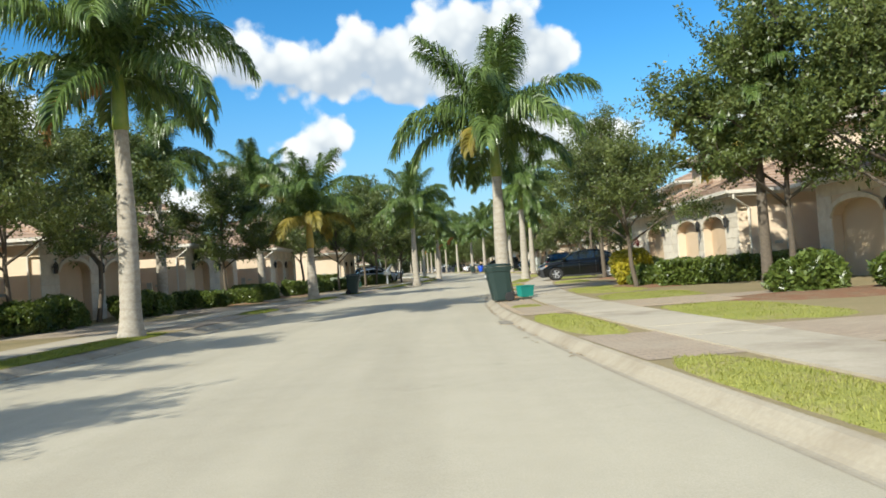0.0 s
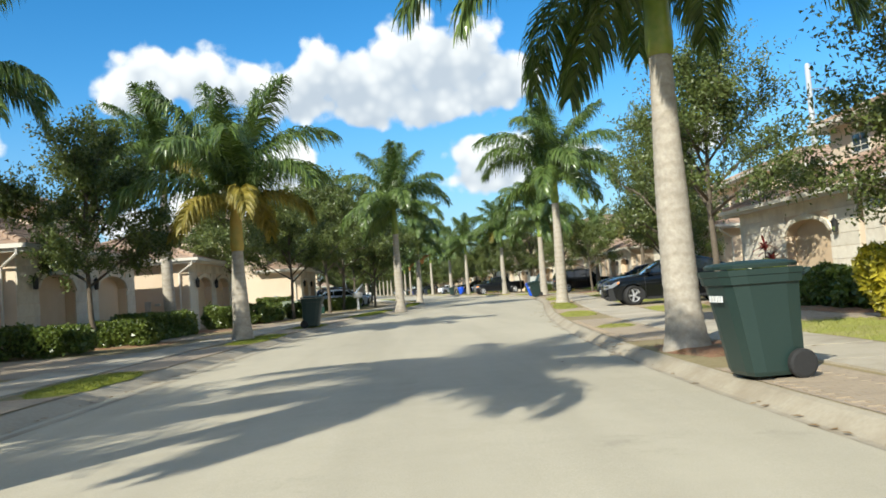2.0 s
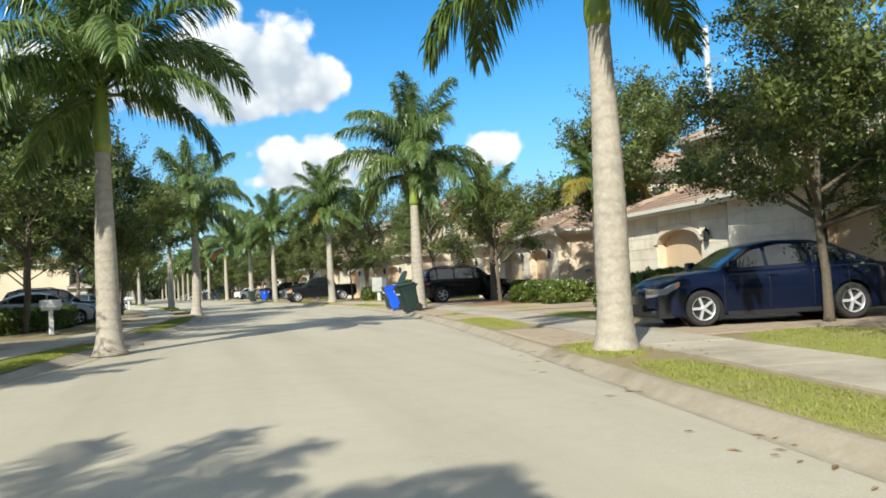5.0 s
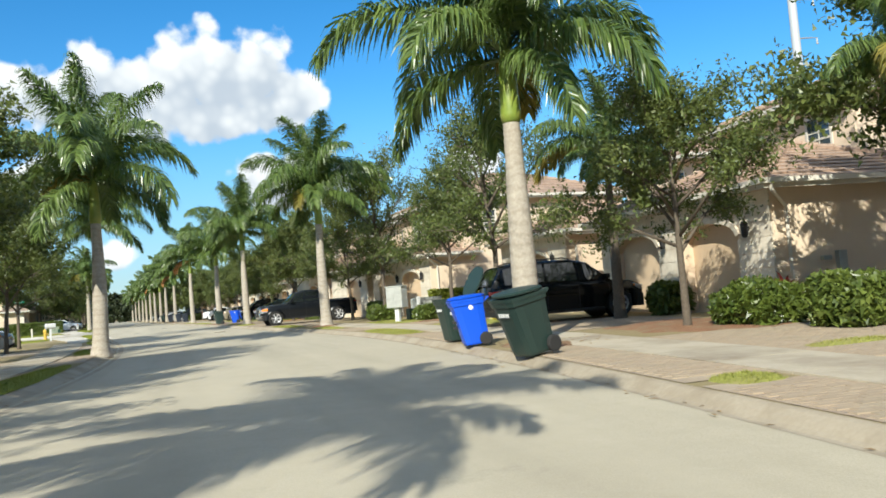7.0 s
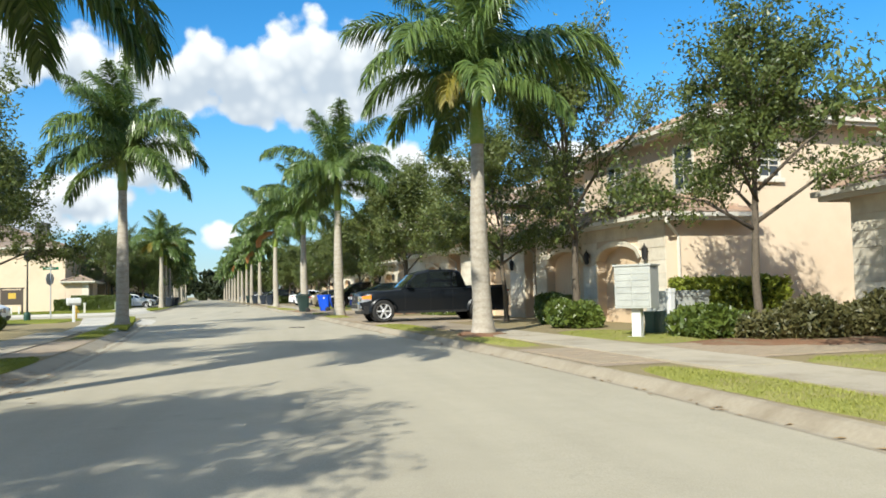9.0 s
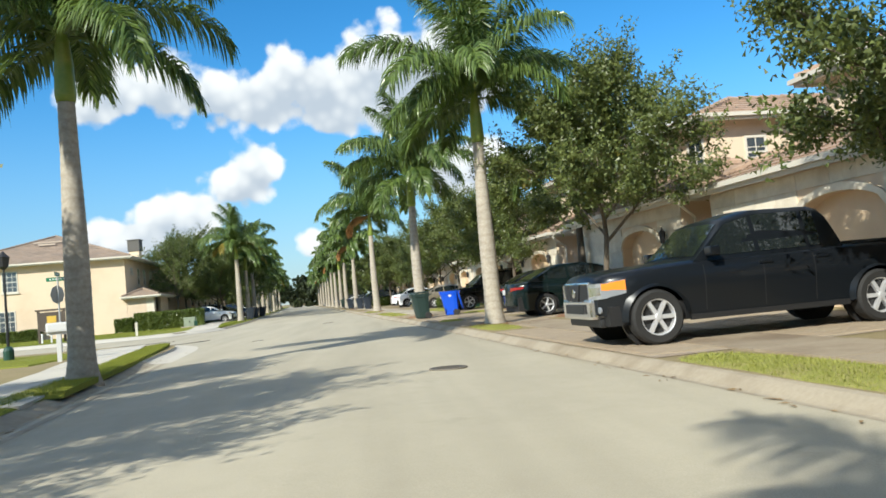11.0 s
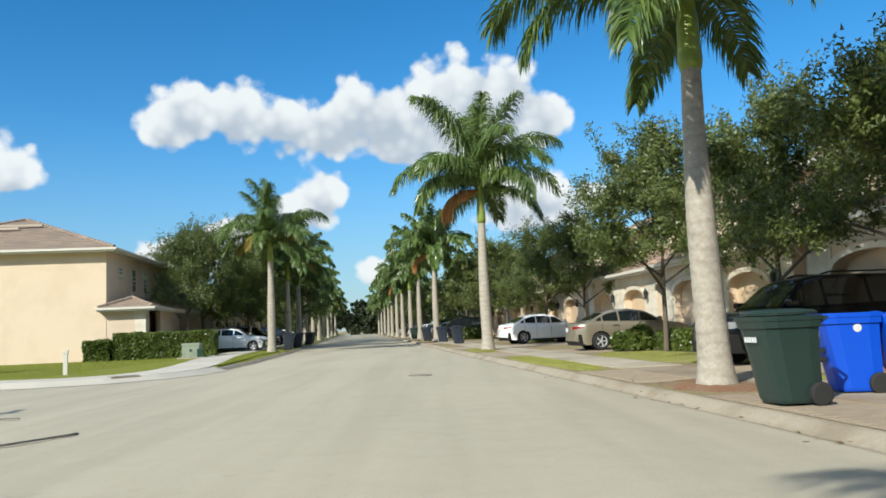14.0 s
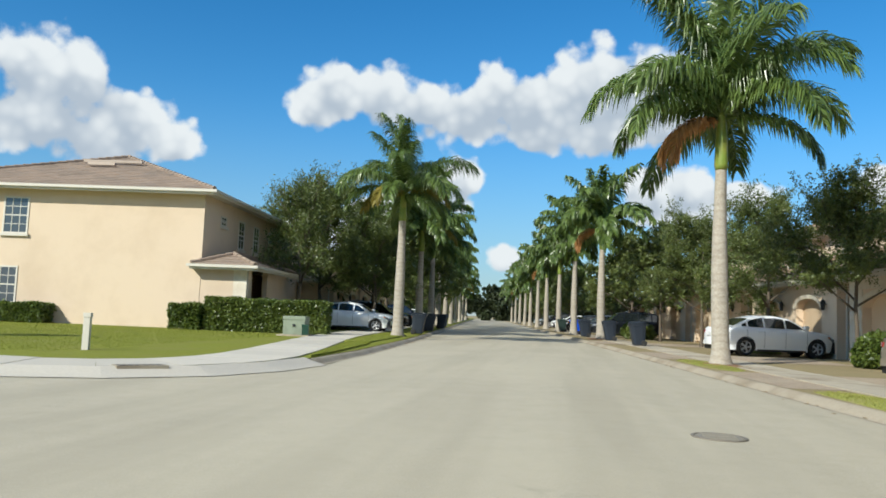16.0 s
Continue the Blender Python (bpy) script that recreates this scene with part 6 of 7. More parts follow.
def bin_lid(d, w, round_lid):
    bm = bmesh.new()
    rings = []
    for f, z in ((1.0, 0.0), (1.02, 0.03), (0.94, 0.052), (0.6, 0.068), (0.2, 0.074)):
        ring = []
        for k in range(20):
            a = 2 * math.pi * (k + 0.5) / 20
            c, s = math.cos(a), math.sin(a)
            e = (abs(c) ** 4 + abs(s) ** 4) ** (-1 / 4) if not round_lid else (abs(c) ** 2.6 + abs(s) ** 2.6) ** (-1 / 2.6)
            ring.append(bm.verts.new((d / 2 * c * e * f + d / 2, w / 2 * s * e * f, z)))
        rings.append(ring)
    for r0, r1 in zip(rings, rings[1:]):
        for k in range(20):
            bm.faces.new((r0[k], r0[(k + 1) % 20], r1[(k + 1) % 20], r1[k]))
    bm.faces.new(rings[0])
    bm.faces.new(rings[-1])
    return bm


def wheeled_bin(x, y, turn, material, label, open_lid=0.0, tilt=0.0, size=1.0, mark=True):
    """Front faces -x; the wheels and the handle are at +x."""
    root = thing("trash_bin", pose(x, y, 0.135, 0, tilt, turn) @ Matrix.Diagonal((size, size, size, 1)), label, "trash bin", group="wheeled bins")
    part("body", bin_body(0.5, 0.52, 0.64, 0.74, 0.98), material, root, smooth=False)
    lid = part("lid", bin_lid(0.8, 0.7, True), material, root, m=pose(0.42, 0, 1.02) @ pose(0, 0, 0, 0, 0, 180) @ pose(0, 0, 0, 0, -open_lid, 0))
    tube_bm = tube(bmesh.new(), [(0.38, -0.24, 0.92), (0.47, -0.24, 0.98), (0.47, 0.24, 0.98), (0.38, 0.24, 0.92)], 0.018, 6)
    part("handle", tube_bm, material, root)
    axle = tube(bmesh.new(), [(0.27, -0.3, 0.13), (0.27, 0.3, 0.13)], 0.015, 6)
    part("axle", axle, BLACK_TRIM, root)
    for s in (-1, 1):
        w = lathe(bmesh.new(), [(0.03, -0.035), (0.11, -0.035), (0.135, -0.025), (0.135, 0.025), (0.11, 0.035), (0.03, 0.035)], 18, pose(0.28, s * 0.31, 0.13, 90))
        part("wheel", w, RUBBER, root, "black rubber wheel")
    if mark:
        bm = bmesh.new()
        for k in range(5):
            box(bm, -0.347, -0.339, -0.13 + k * 0.055, -0.095 + k * 0.055, 0.72, 0.78)
        part("stencil", bm, WHITE_PLASTIC, root, "worn white stencil bars")
    if material is BIN_BLUE:
        for s in (-1, 1):
            seal = lathe(bmesh.new(), [(0.052, 0.0), (0.052, 0.006), (0.035, 0.008)], 18, pose(0.06, s * 0.306, 0.82, s * -93))
            part("emblem", seal, WHITE_PLASTIC, root, "plain white round emblem")
        for z in (0.52, 0.4):
            part("grip_recess", box(bmesh.new(), -0.335, -0.26, -0.1, 0.1, z, z + 0.06, 0.01), BLACK_TRIM, root, "dark moulded grip recess")
    return root


G = "dark green wheeled trash bin at the kerb"
wheeled_bin(1.3, 24.2, 4, BIN_GREEN, G)
wheeled_bin(-5.1, 44.4, 176, BIN_GREEN, "dark green wheeled trash bin in tree shade")
wheeled_bin(7.65, 74.75, 8, BIN_GREEN, "dark green wheeled trash bin with its lid thrown open", open_lid=118, size=0.93)
wheeled_bin(7.42, 73.05, -12, BIN_BLUE, "bright blue recycling bin at the kerb", size=0.92, tilt=-5)
wheeled_bin(7.15, 69.75, 14, BIN_GREEN, "dark green trash bin leaning, its lid ajar, before a palm", open_lid=2, size=0.97, tilt=-11)
wheeled_bin(4.8, 123.3, 6, BIN_GREEN, "dark green wheeled trash bin beside a palm")
wheeled_bin(6.1, 124.3, -8, BIN_BLUE, "bright blue recycling bin, its lid hanging open behind", open_lid=258)
for x, y, mt in ((2.4, 161.4, BIN_DARK), (1.6, 168.4, BIN_DARK), (0.5, 175.2, BIN_DARK), (0.1, 183.0, BIN_BLUE), (-0.8, 191.0, BIN_GREEN)):
    wheeled_bin(x, y, 4, mt, "dark wheeled trash bin far along the kerb", mark=False)
for x, y in ((-8.2, 164.4), (-8.9, 172.2), (-9.6, 182.0), (-10.6, 190)):
    wheeled_bin(x, y, 184, BIN_DARK, "dark wheeled trash bin far along the kerb", mark=False)


def recycling_crate(x, y):
    root = thing("recycling_crate", pose(x, y, 0.135, 0, 0, 25), "small teal plastic recycling crate behind the bin", "crate")
    bm = bmesh.new()
    lo = [(-0.2, -0.14), (0.2, -0.14), (0.2, 0.14), (-0.2, 0.14)]
    rings = [[bm.verts.new((a * s, b * s, z)) for a, b in lo] for s, z in ((1, 0), (1.18, 0.36), (1.25, 0.36), (1.25, 0.33), (1.12, 0.36), (0.95, 0.03))]
    for r0, r1 in zip(rings, rings[1:]):
        for k in range(4):
            bm.faces.new((r0[k], r0[(k + 1) % 4], r1[(k + 1) % 4], r1[k]))
    bm.faces.new(rings[0])
    bm.faces.new(rings[-1])
    part("tub", bm, TEAL, root)
    return root


recycling_crate(2.3, 26.2)


# ---- fallen leaves in the gutters and round the palms ----
def leaf_litter(spots, seed):
    rng = np.random.default_rng(seed)
    verts, faces = [], []
    for x, y, rx, ry, z, count in spots:
        for k in range(count):
            px_, py_ = x + rng.normal() * rx, y + rng.normal() * ry
            a, ll = rng.uniform(0, 6.283), rng.uniform(0.03, 0.075)
            d, e = np.array([math.cos(a), math.sin(a), 0]), np.array([-math.sin(a), math.cos(a), 0])
            p = np.array([px_, py_, z + rng.uniform(0.004, 0.016)])
            b = len(verts)
            verts += [p - d * ll, p + e * ll * 0.3 + np.array([0, 0, 0.008]), p + d * ll, p - e * ll * 0.3 + np.array([0, 0, 0.006])]
            faces.append((b, b + 1, b + 2, b + 3))
    ob = raw("fallen_leaves", verts, faces, LITTER)
    return tagged(ob, "dry brown fallen leaves on kerb and verge", "leaves", kind="stuff")


LITTER = leafy("dry_leaf", (0.16, 0.09, 0.04), (0.42, 0.28, 0.14), 0.7, 0.15, (1, 0.9, 0.7))
spots = []
for y in np.arange(12, 165, 2.3):
    spots.append((kerb_r(y) + 0.02, y, 0.08, 1.1, 0.004, 9))
    if not 114 < y < 146:
        spots.append((kerb_l(y) - 0.02, y, 0.1, 1.1, 0.004, 9))
for x, y in ((1.9, 27.6), (5.1, 51.2), (8.1, 71.6), (8.25, 93.9), (6.25, 113.2), (5.05, 126.0), (3.2, 147.0), (-0.45, 85.4), (-2.1, 59.5), (-6.4, 38.7)):
    spots.append((x, y, 0.7, 0.9, 0.15, 70))
leaf_litter(spots, 12)


# ---- vehicles ----
def wheel_meshes(r, w, spokes):
    tyre = lathe(bmesh.new(), [(r * 0.66, -w * 0.5), (r * 0.9, -w * 0.5), (r * 0.985, -w * 0.38), (r, -w * 0.15), (r, w * 0.15), (r * 0.985, w * 0.38), (r * 0.9, w * 0.5), (r * 0.66, w * 0.46)], 28, None, True)
    rim = lathe(bmesh.new(), [(r * 0.1, w * 0.1), (r * 0.6, w * 0.1), (r * 0.62, w * 0.42), (r * 0.68, w * 0.46), (r * 0.69, w * 0.4), (r * 0.69, -w * 0.45), (r * 0.1, -w * 0.4)], 28)
    for k in range(spokes):
        a = 360 * k / spokes
        box(rim, r * 0.08, r * 0.63, -r * 0.075, r * 0.075, w * 0.2, w * 0.42, 0.008, pose(0, 0, 0, 0, 0, a))
    lathe(rim, [(r * 0.14, w * 0.1), (r * 0.14, w * 0.44), (r * 0.1, w * 0.47)], 12)
    # black disc standing in for the shade between the spokes
    dark = lathe(bmesh.new(), [(0.02, w * 0.13), (r * 0.6, w * 0.13), (r * 0.6, w * 0.15), (0.02, w * 0.15)], 20)
    out = []
    for nm, bm, mt in (("tyre", tyre, RUBBER), ("rim", rim, ALLOY), ("brake_disc", dark, BLACK_TRIM)):
        me = bpy.data.meshes.new(nm)
        bmesh.ops.recalc_face_normals(bm, faces=bm.faces)
        bm.to_mesh(me)
        bm.free()
        me.materials.append(mt)
        out.append(me)
    return out


WHEEL_CAR, WHEEL_BIG = wheel_meshes(0.325, 0.215, 5), wheel_meshes(0.40, 0.27, 6)


def vehicle(name, x, y, turn, body, label, kind="sedan", category="car", size=1.0, steer=0.0, front_plate=False):
    """Its nose points along its own +x; it stands on its own origin."""
    spec = {
        "sedan": dict(L=4.75, W=1.82, wb=(1.42, -1.36), clear=0.2, r=0.325,
                      top=[(-2.375, 0.78), (-2.31, 0.99), (-1.75, 1.05), (-1.2, 1.04), (0.0, 1.0), (0.95, 0.99), (1.3, 0.97), (1.85, 0.91), (2.15, 0.84), (2.31, 0.75), (2.375, 0.62)],
                      cabin=[(1.14, 0.98), (0.44, 1.4), (-0.1, 1.49), (-0.75, 1.475), (-1.12, 1.39), (-1.85, 1.045)], pillars=(0.2, -0.62, -1.28)),
        "suv": dict(L=4.75, W=1.92, wb=(1.42, -1.38), clear=0.27, r=0.37,
                    top=[(-2.375, 0.8), (-2.33, 1.06), (-1.2, 1.1), (0.0, 1.07), (0.9, 1.06), (1.3, 1.04), (1.9, 0.99), (2.25, 0.92), (2.375, 0.76)],
                    cabin=[(1.22, 1.04), (0.55, 1.6), (0.1, 1.7), (-1.6, 1.69), (-2.0, 1.6), (-2.3, 1.1)], pillars=(0.2, -0.75, -1.6)),
        "pickup": dict(L=5.7, W=2.02, wb=(1.98, -1.62), clear=0.34, r=0.40,
                       top=[(-2.85, 0.8), (-2.82, 1.2), (-1.0, 1.22), (-0.6, 1.2), (0.8, 1.18), (1.4, 1.17), (2.2, 1.12), (2.7, 1.07), (2.8, 1.02), (2.85, 0.9)],
                       cabin=[(1.32, 1.16), (0.72, 1.74), (0.2, 1.86), (-0.75, 1.85), (-0.95, 1.78), (-1.12, 1.2)], pillars=(0.28, -0.55, -5)),
    }[kind]
    L, W, r = spec["L"], spec["W"], spec["r"]
    root = thing(name, pose(x, y, 0.137, 0, 0, turn) @ Matrix.Diagonal((size, size, size, 1)), label, category, group="parked vehicles")
    tx, tz = [p[0] for p in spec["top"]], [p[1] for p in spec["top"]]

    def half_w(xx):
        f = abs(xx) / (L / 2)
        return W / 2 * (1 - 0.045 * f ** 2 - 0.2 * (max(0.0, f - 0.8) / 0.2) ** 2.2)

    bm = bmesh.new()
    xs = np.linspace(-L / 2, L / 2, 76)
    rows = 12
    grid = []
    for xx in xs:
        top, hw = float(np.interp(xx, tx, tz)), half_w(xx)
        f = abs(xx) / (L / 2)
        clear = spec["clear"] + 0.16 * max(0.0, f - 0.86) / 0.14
        col = []
        for k in range(rows + 1):
            g = k / rows
            z = clear + (top - 0.05 - clear) * g
            bulge = 1 - 0.055 * (1 - g) ** 3 - 0.045 * g ** 4 - 0.012 * math.sin(g * math.pi * 2)
            col.append((xx, hw * bulge, z))
        col += [(xx, hw * 0.9, top - 0.012), (xx, hw * 0.72, top + 0.008), (xx, hw * 0.36, top + 0.026), (xx, 0.0, top + 0.032)]
        grid.append(col)
    for s in (-1, 1):
        vs = [[bm.verts.new((a, b * s, c)) for a, b, c in col] for col in grid]
        for i in range(len(vs) - 1):
            for j in range(len(vs[0]) - 1):
                q = (vs[i][j], vs[i + 1][j], vs[i + 1][j + 1], vs[i][j + 1])
                cx, cz = (xs[i] + xs[i + 1]) / 2, sum(v.co.z for v in q) / 4
                if j < rows and any(math.hypot(cx - wx, cz - r) < r + 0.055 for wx in spec["wb"]):
                    continue
                bm.faces.new(q)
        for col in vs:
            for v in col[:rows + 1]:
                for wx in spec["wb"]:
                    d = math.hypot(v.co.x - wx, v.co.z - r)
                    if 0.01 < d < r + 0.06 and v.link_faces:
                        k = (r + 0.06) / d
                        v.co.x, v.co.z = wx + (v.co.x - wx) * k, r + (v.co.z - r) * k
    for v in bm.verts:
        if v.link_faces and v.is_boundary and v.co.z > spec["clear"] + 0.015:
            for wx in spec["wb"]:
                d = math.hypot(v.co.x - wx, v.co.z - r)
                if 0.01 < d < r + 0.15:
                    k = (r + 0.055) / d
                    v.co.x, v.co.z = wx + (v.co.x - wx) * k, r + (v.co.z - r) * k
    # nose and tail close in rows across, so that they can be bowed
    across = (-1.0, -0.9, -0.72, -0.36, 0.0, 0.36, 0.72, 0.9, 1.0)
    for end in (0, -1):
        top, hw = float(np.interp(xs[end], tx, tz)), half_w(xs[end])
        rows_up = [[(u * grid[end][k][1], grid[end][k][2]) for u in across] for k in range(rows + 1)]
        rows_up.append([(u * (hw if abs(u) < 1 else grid[end][rows][1]), top + float(np.interp(abs(u), (0, 0.36, 0.72, 0.9, 1.0), (0.032, 0.026, 0.008, -0.012, -0.05)))) for u in across])
        vs = [[bm.verts.new((xs[end], y_, z_)) for y_, z_ in row] for row in rows_up]
        for r0, r1 in zip(vs, vs[1:]):
            for k in range(len(across) - 1):
                bm.faces.new((r0[k], r0[k + 1], r1[k + 1], r1[k]))
    bmesh.ops.remove_doubles(bm, verts=bm.verts, dist=0.002)
    loose = [v for v in bm.verts if not v.link_faces]
    bmesh.ops.delete(bm, geom=loose, context="VERTS")
    shell = part("body", bm, body, root, smooth=True)
    shell.data.set_sharp_from_angle(angle=radians(38))
    under = boxed(-L / 2 + 0.18, L / 2 - 0.18, -W / 2 + 0.12, W / 2 - 0.12, spec["clear"] - 0.02, 0.6)
    for wx in spec["wb"]:
        for s in (-1, 1):
            lathe(under, [(r + 0.05, s * (W / 2 - 0.34)), (r + 0.05, s * (W / 2 - 0.29))], 20, pose(wx, 0, r, 90))
    part("underbody", under, BLACK_TRIM, root)
    # cabin
    cab = spec["cabin"]
    belt = lambda xx: half_w(xx) * 0.93
    inset_top = 0.70

    def cab_y(xx, z):
        zb, zt = cab[0][1] - 0.02, max(p[1] for p in cab)
        g = max(0.0, min(1.0, (z - zb) / (zt - zb)))
        return half_w(xx) * (0.93 - (0.93 - inset_top) * g ** 1.25)

    bm = bmesh.new()
    px = [p[0] for p in cab][::-1]
    pz = [p[1] for p in cab][::-1]
    cx = np.linspace(cab[-1][0], cab[0][0], 34)
    prof = []
    for xx in cx:
        zt = float(np.interp(xx, px, pz))
        zb = float(np.interp(xx, tx, tz)) - 0.03
        zt = max(zt, zb + 0.02)
        col = [(xx, cab_y(xx, zb + (zt - zb) * g), zb + (zt - zb) * g) for g in (0, 0.35, 0.7, 0.9)]
        yt = cab_y(xx, zt)
        col += [(xx, yt * 0.93, zt - 0.004), (xx, yt * 0.55, zt + 0.018), (xx, 0, zt + 0.025)]
        prof.append(col)
    for s in (-1, 1):
        vs = [[bm.verts.new((a, b * s, c)) for a, b, c in col] for col in prof]
        for i in range(len(vs) - 1):
            for j in range(len(vs[0]) - 1):
                bm.faces.new((vs[i][j], vs[i + 1][j], vs[i + 1][j + 1], vs[i][j + 1]))
    bmesh.ops.remove_doubles(bm, verts=bm.verts, dist=0.002)
    roof = part("cabin", bm, body, root, smooth=True)
    roof.data.set_sharp_from_angle(angle=radians(35))
    # side glass between the pillars
    zt_at = lambda xx: float(np.interp(xx, px, pz))
    zb_at = lambda xx: float(np.interp(xx, tx, tz))
    stops = [cab[0][0] - 0.2] + [p for p in spec["pillars"] if p > cab[-1][0] + 0.2] + [cab[-1][0] + 0.32]
    for s in (-1, 1):
        for a, b in zip(stops, stops[1:]):
            bm = bmesh.new()
            top, low = [], []
            for k in range(9):
                xx = a - 0.035 + (b - a + 0.07) * k / 8
                z1, z0 = zt_at(xx) - 0.075, zb_at(xx) + 0.035
                z1 = max(z1, z0 + 0.012)
                top.append(bm.verts.new((xx, s * (cab_y(xx, z1) + 0.008), z1)))
                low.append(bm.verts.new((xx, s * (cab_y(xx, z0) + 0.008), z0)))
            for k in range(8):
                bm.faces.new((low[k], low[k + 1], top[k + 1], top[k]))
            part("side_window", bm, GLASS, root, "dark tinted glass")
    for nm, (x0, z0), (x1, z1) in (("windshield", cab[0], cab[1]), ("rear_window", cab[-1], cab[-2])):
        bm = bmesh.new()
        n = Vector((z1 - z0, 0, x0 - x1)).normalized()
        n = n if n.z > 0 else -n
        low, top = [], []
        for k in range(9):
            f = 2 * k / 8 - 1
            for lst, g in ((low, 0.1), (top, 0.9)):
                xx, zz = x0 + (x1 - x0) * g, z0 + (z1 - z0) * g
                zz = max(zz, zt_at(xx))
                yy = cab_y(xx, zz) * 0.9 * f
                lst.append(bm.verts.new(Vector((xx, yy, zz + 0.026 * (1 - f * f) - 0.004)) + n * 0.012))
        for k in range(8):
            bm.faces.new((low[k], low[k + 1], top[k + 1], top[k]))
        part(nm, bm, GLASS, root, "dark reflecting glass", smooth=True)

    def lamp_patch(end, s, u0, u1, drop, tall, narrow, proud):
        """A lamp lens that wraps round a corner of the body; u is the way past the corner."""
        bm = bmesh.new()
        rings = []
        for k in range(13):
            u = u0 + (u1 - u0) * k / 12
            x = L / 2 - max(0.0, u)
            y = half_w(x) + min(0.0, u)
            w = min(1.0, max(0.0, (u + 0.05) / 0.2))
            n = Vector((1 - w, w, 0)).normalized()
            z1 = float(np.interp(min(x, L / 2 - 0.12) if end > 0 else -L / 2 + 0.16, tx, tz)) - drop
            z0 = z1 - tall * (1 - (1 - narrow) * k / 12)
            p = Vector((x, y, 0))
            q, r_ = p + n * proud, p - n * 0.06
            ring = [(r_, z1), (q, z1 - 0.01), (q, z0 + 0.01), (r_, z0)]
            rings.append([bm.verts.new((v.x * end, v.y * s, z)) for v, z in ring])
        for a, b in zip(rings, rings[1:]):
            for i in range(4):
                bm.faces.new((a[i], a[(i + 1) % 4], b[(i + 1) % 4], b[i]))
        bm.faces.new(rings[0])
        bm.faces.new(rings[-1])
        return bm

    # lamps, grille, plates, mirrors, handles
    fz = float(np.interp(L / 2 - 0.25, tx, tz))
    rz = float(np.interp(-L / 2 + 0.06, tx, tz))
    for s in (-1, 1):
        big = kind == "pickup"
        head = part("headlight", lamp_patch(1, s, -0.27 if big else -0.24, 0.36 if big else 0.44, 0.1 if big else 0.06, 0.27 if big else 0.19, 0.8 if big else 0.5, 0.012), CLEAR_LAMP, root, "clear headlight")
        part("turn_signal", lamp_patch(1, s, 0.05 if big else 0.3, 0.355 if big else 0.43, 0.105 if big else 0.075, 0.11 if big else 0.08, 1.5 if big else 0.8, 0.017), AMBER_LAMP, head, "amber turn signal")
        part("reflector", lamp_patch(1, s, -0.21, 0.04, 0.15 if big else 0.09, 0.16 if big else 0.1, 0.85, 0.016), CHROME, head, "bright reflector")
        if big:
            part("fog_lamp", lathe(bmesh.new(), [(0.05, 0), (0.05, 0.02), (0.03, 0.026)], 12, pose(L / 2 - 0.03, s * 0.76, 0.56, 0, 90, 0)), CLEAR_LAMP, root, "round fog lamp")
        part("tail_light", lamp_patch(-1, s, -0.2, 0.22, 0.1, 0.13, 0.5, 0.01), RED_LAMP, root, "red tail light")
        mx = cab[0][0] - 0.22
        part("side_mirror", box(bmesh.new(), -0.08, 0.07, -0.1, 0.1, -0.06, 0.075, 0.03), body, root, m=pose(mx, s * (half_w(mx) + 0.08), zb_at(mx) + 0.1))
        for hx2 in (spec["pillars"][0] - 0.02, spec["pillars"][1] - 0.1):
            if hx2 > -1.6:
                part("door_handle", box(bmesh.new(), -0.11, 0.11, -0.02, 0.02, -0.018, 0.018, 0.008), body if body is not PAINT_BEIGE else BLACK_TRIM, root, m=pose(hx2 - 0.05, s * (half_w(hx2) * 0.985), zb_at(hx2) - 0.13))
        part("sill_trim", boxed(spec["wb"][1] + r + 0.12, spec["wb"][0] - r - 0.12, s * (W / 2 - 0.06) - 0.03, s * (W / 2 - 0.06) + 0.03, spec["clear"] - 0.03, spec["clear"] + 0.05), BLACK_TRIM, root)
        for wx in spec["wb"]:
            hub = new("wheel")
            hub.parent = root
            hub.matrix_basis = pose(wx, s * (W / 2 - 0.125), r, 0, 0, steer if wx > 0 else 0) @ pose(0, 0, 0, 90 if s < 0 else -90) @ Matrix.Diagonal((r / (0.40 if kind == "pickup" else 0.325),) * 2 + (1, 1))
            for me in (WHEEL_BIG if kind == "pickup" else WHEEL_CAR):
                linked(me.name.split(".")[0], me, None, hub)
    for s in (-1, 1):
        for xx in [cab[0][0] - 0.12] + [p - 0.02 for p in spec["pillars"] if p > -1.4]:
            bm = bmesh.new()
            line = []
            for k in range(9):
                g = 0.12 + 0.84 * k / 8
                top = float(np.interp(xx, tx, tz))
                z = spec["clear"] + (top - 0.05 - spec["clear"]) * g
                bulge = 1 - 0.055 * (1 - g) ** 3 - 0.045 * g ** 4 - 0.012 * math.sin(g * math.pi * 2)
                y = (half_w(xx) * bulge + 0.0015) * s
                line.append((bm.verts.new((xx - 0.006, y, z)), bm.verts.new((xx + 0.006, y, z))))
            for a, b in zip(line, line[1:]):
                bm.faces.new((a[0], a[1], b[1], b[0]))
            part("door_seam", bm, BLACK_TRIM, root)
    gw = W * (0.3 if kind == "sedan" else 0.27)
    grille = bmesh.new()
    g0, g1 = (fz - 0.42, fz - 0.1) if kind == "pickup" else (fz - 0.26, fz - 0.1)
    box(grille, L / 2 - 0.12, L / 2 + 0.012, -gw, gw, g0, g1, 0.02)
    part("grille", grille, CHROME if kind == "pickup" else BLACK_TRIM, root, "chrome grille" if kind == "pickup" else "dark grille")
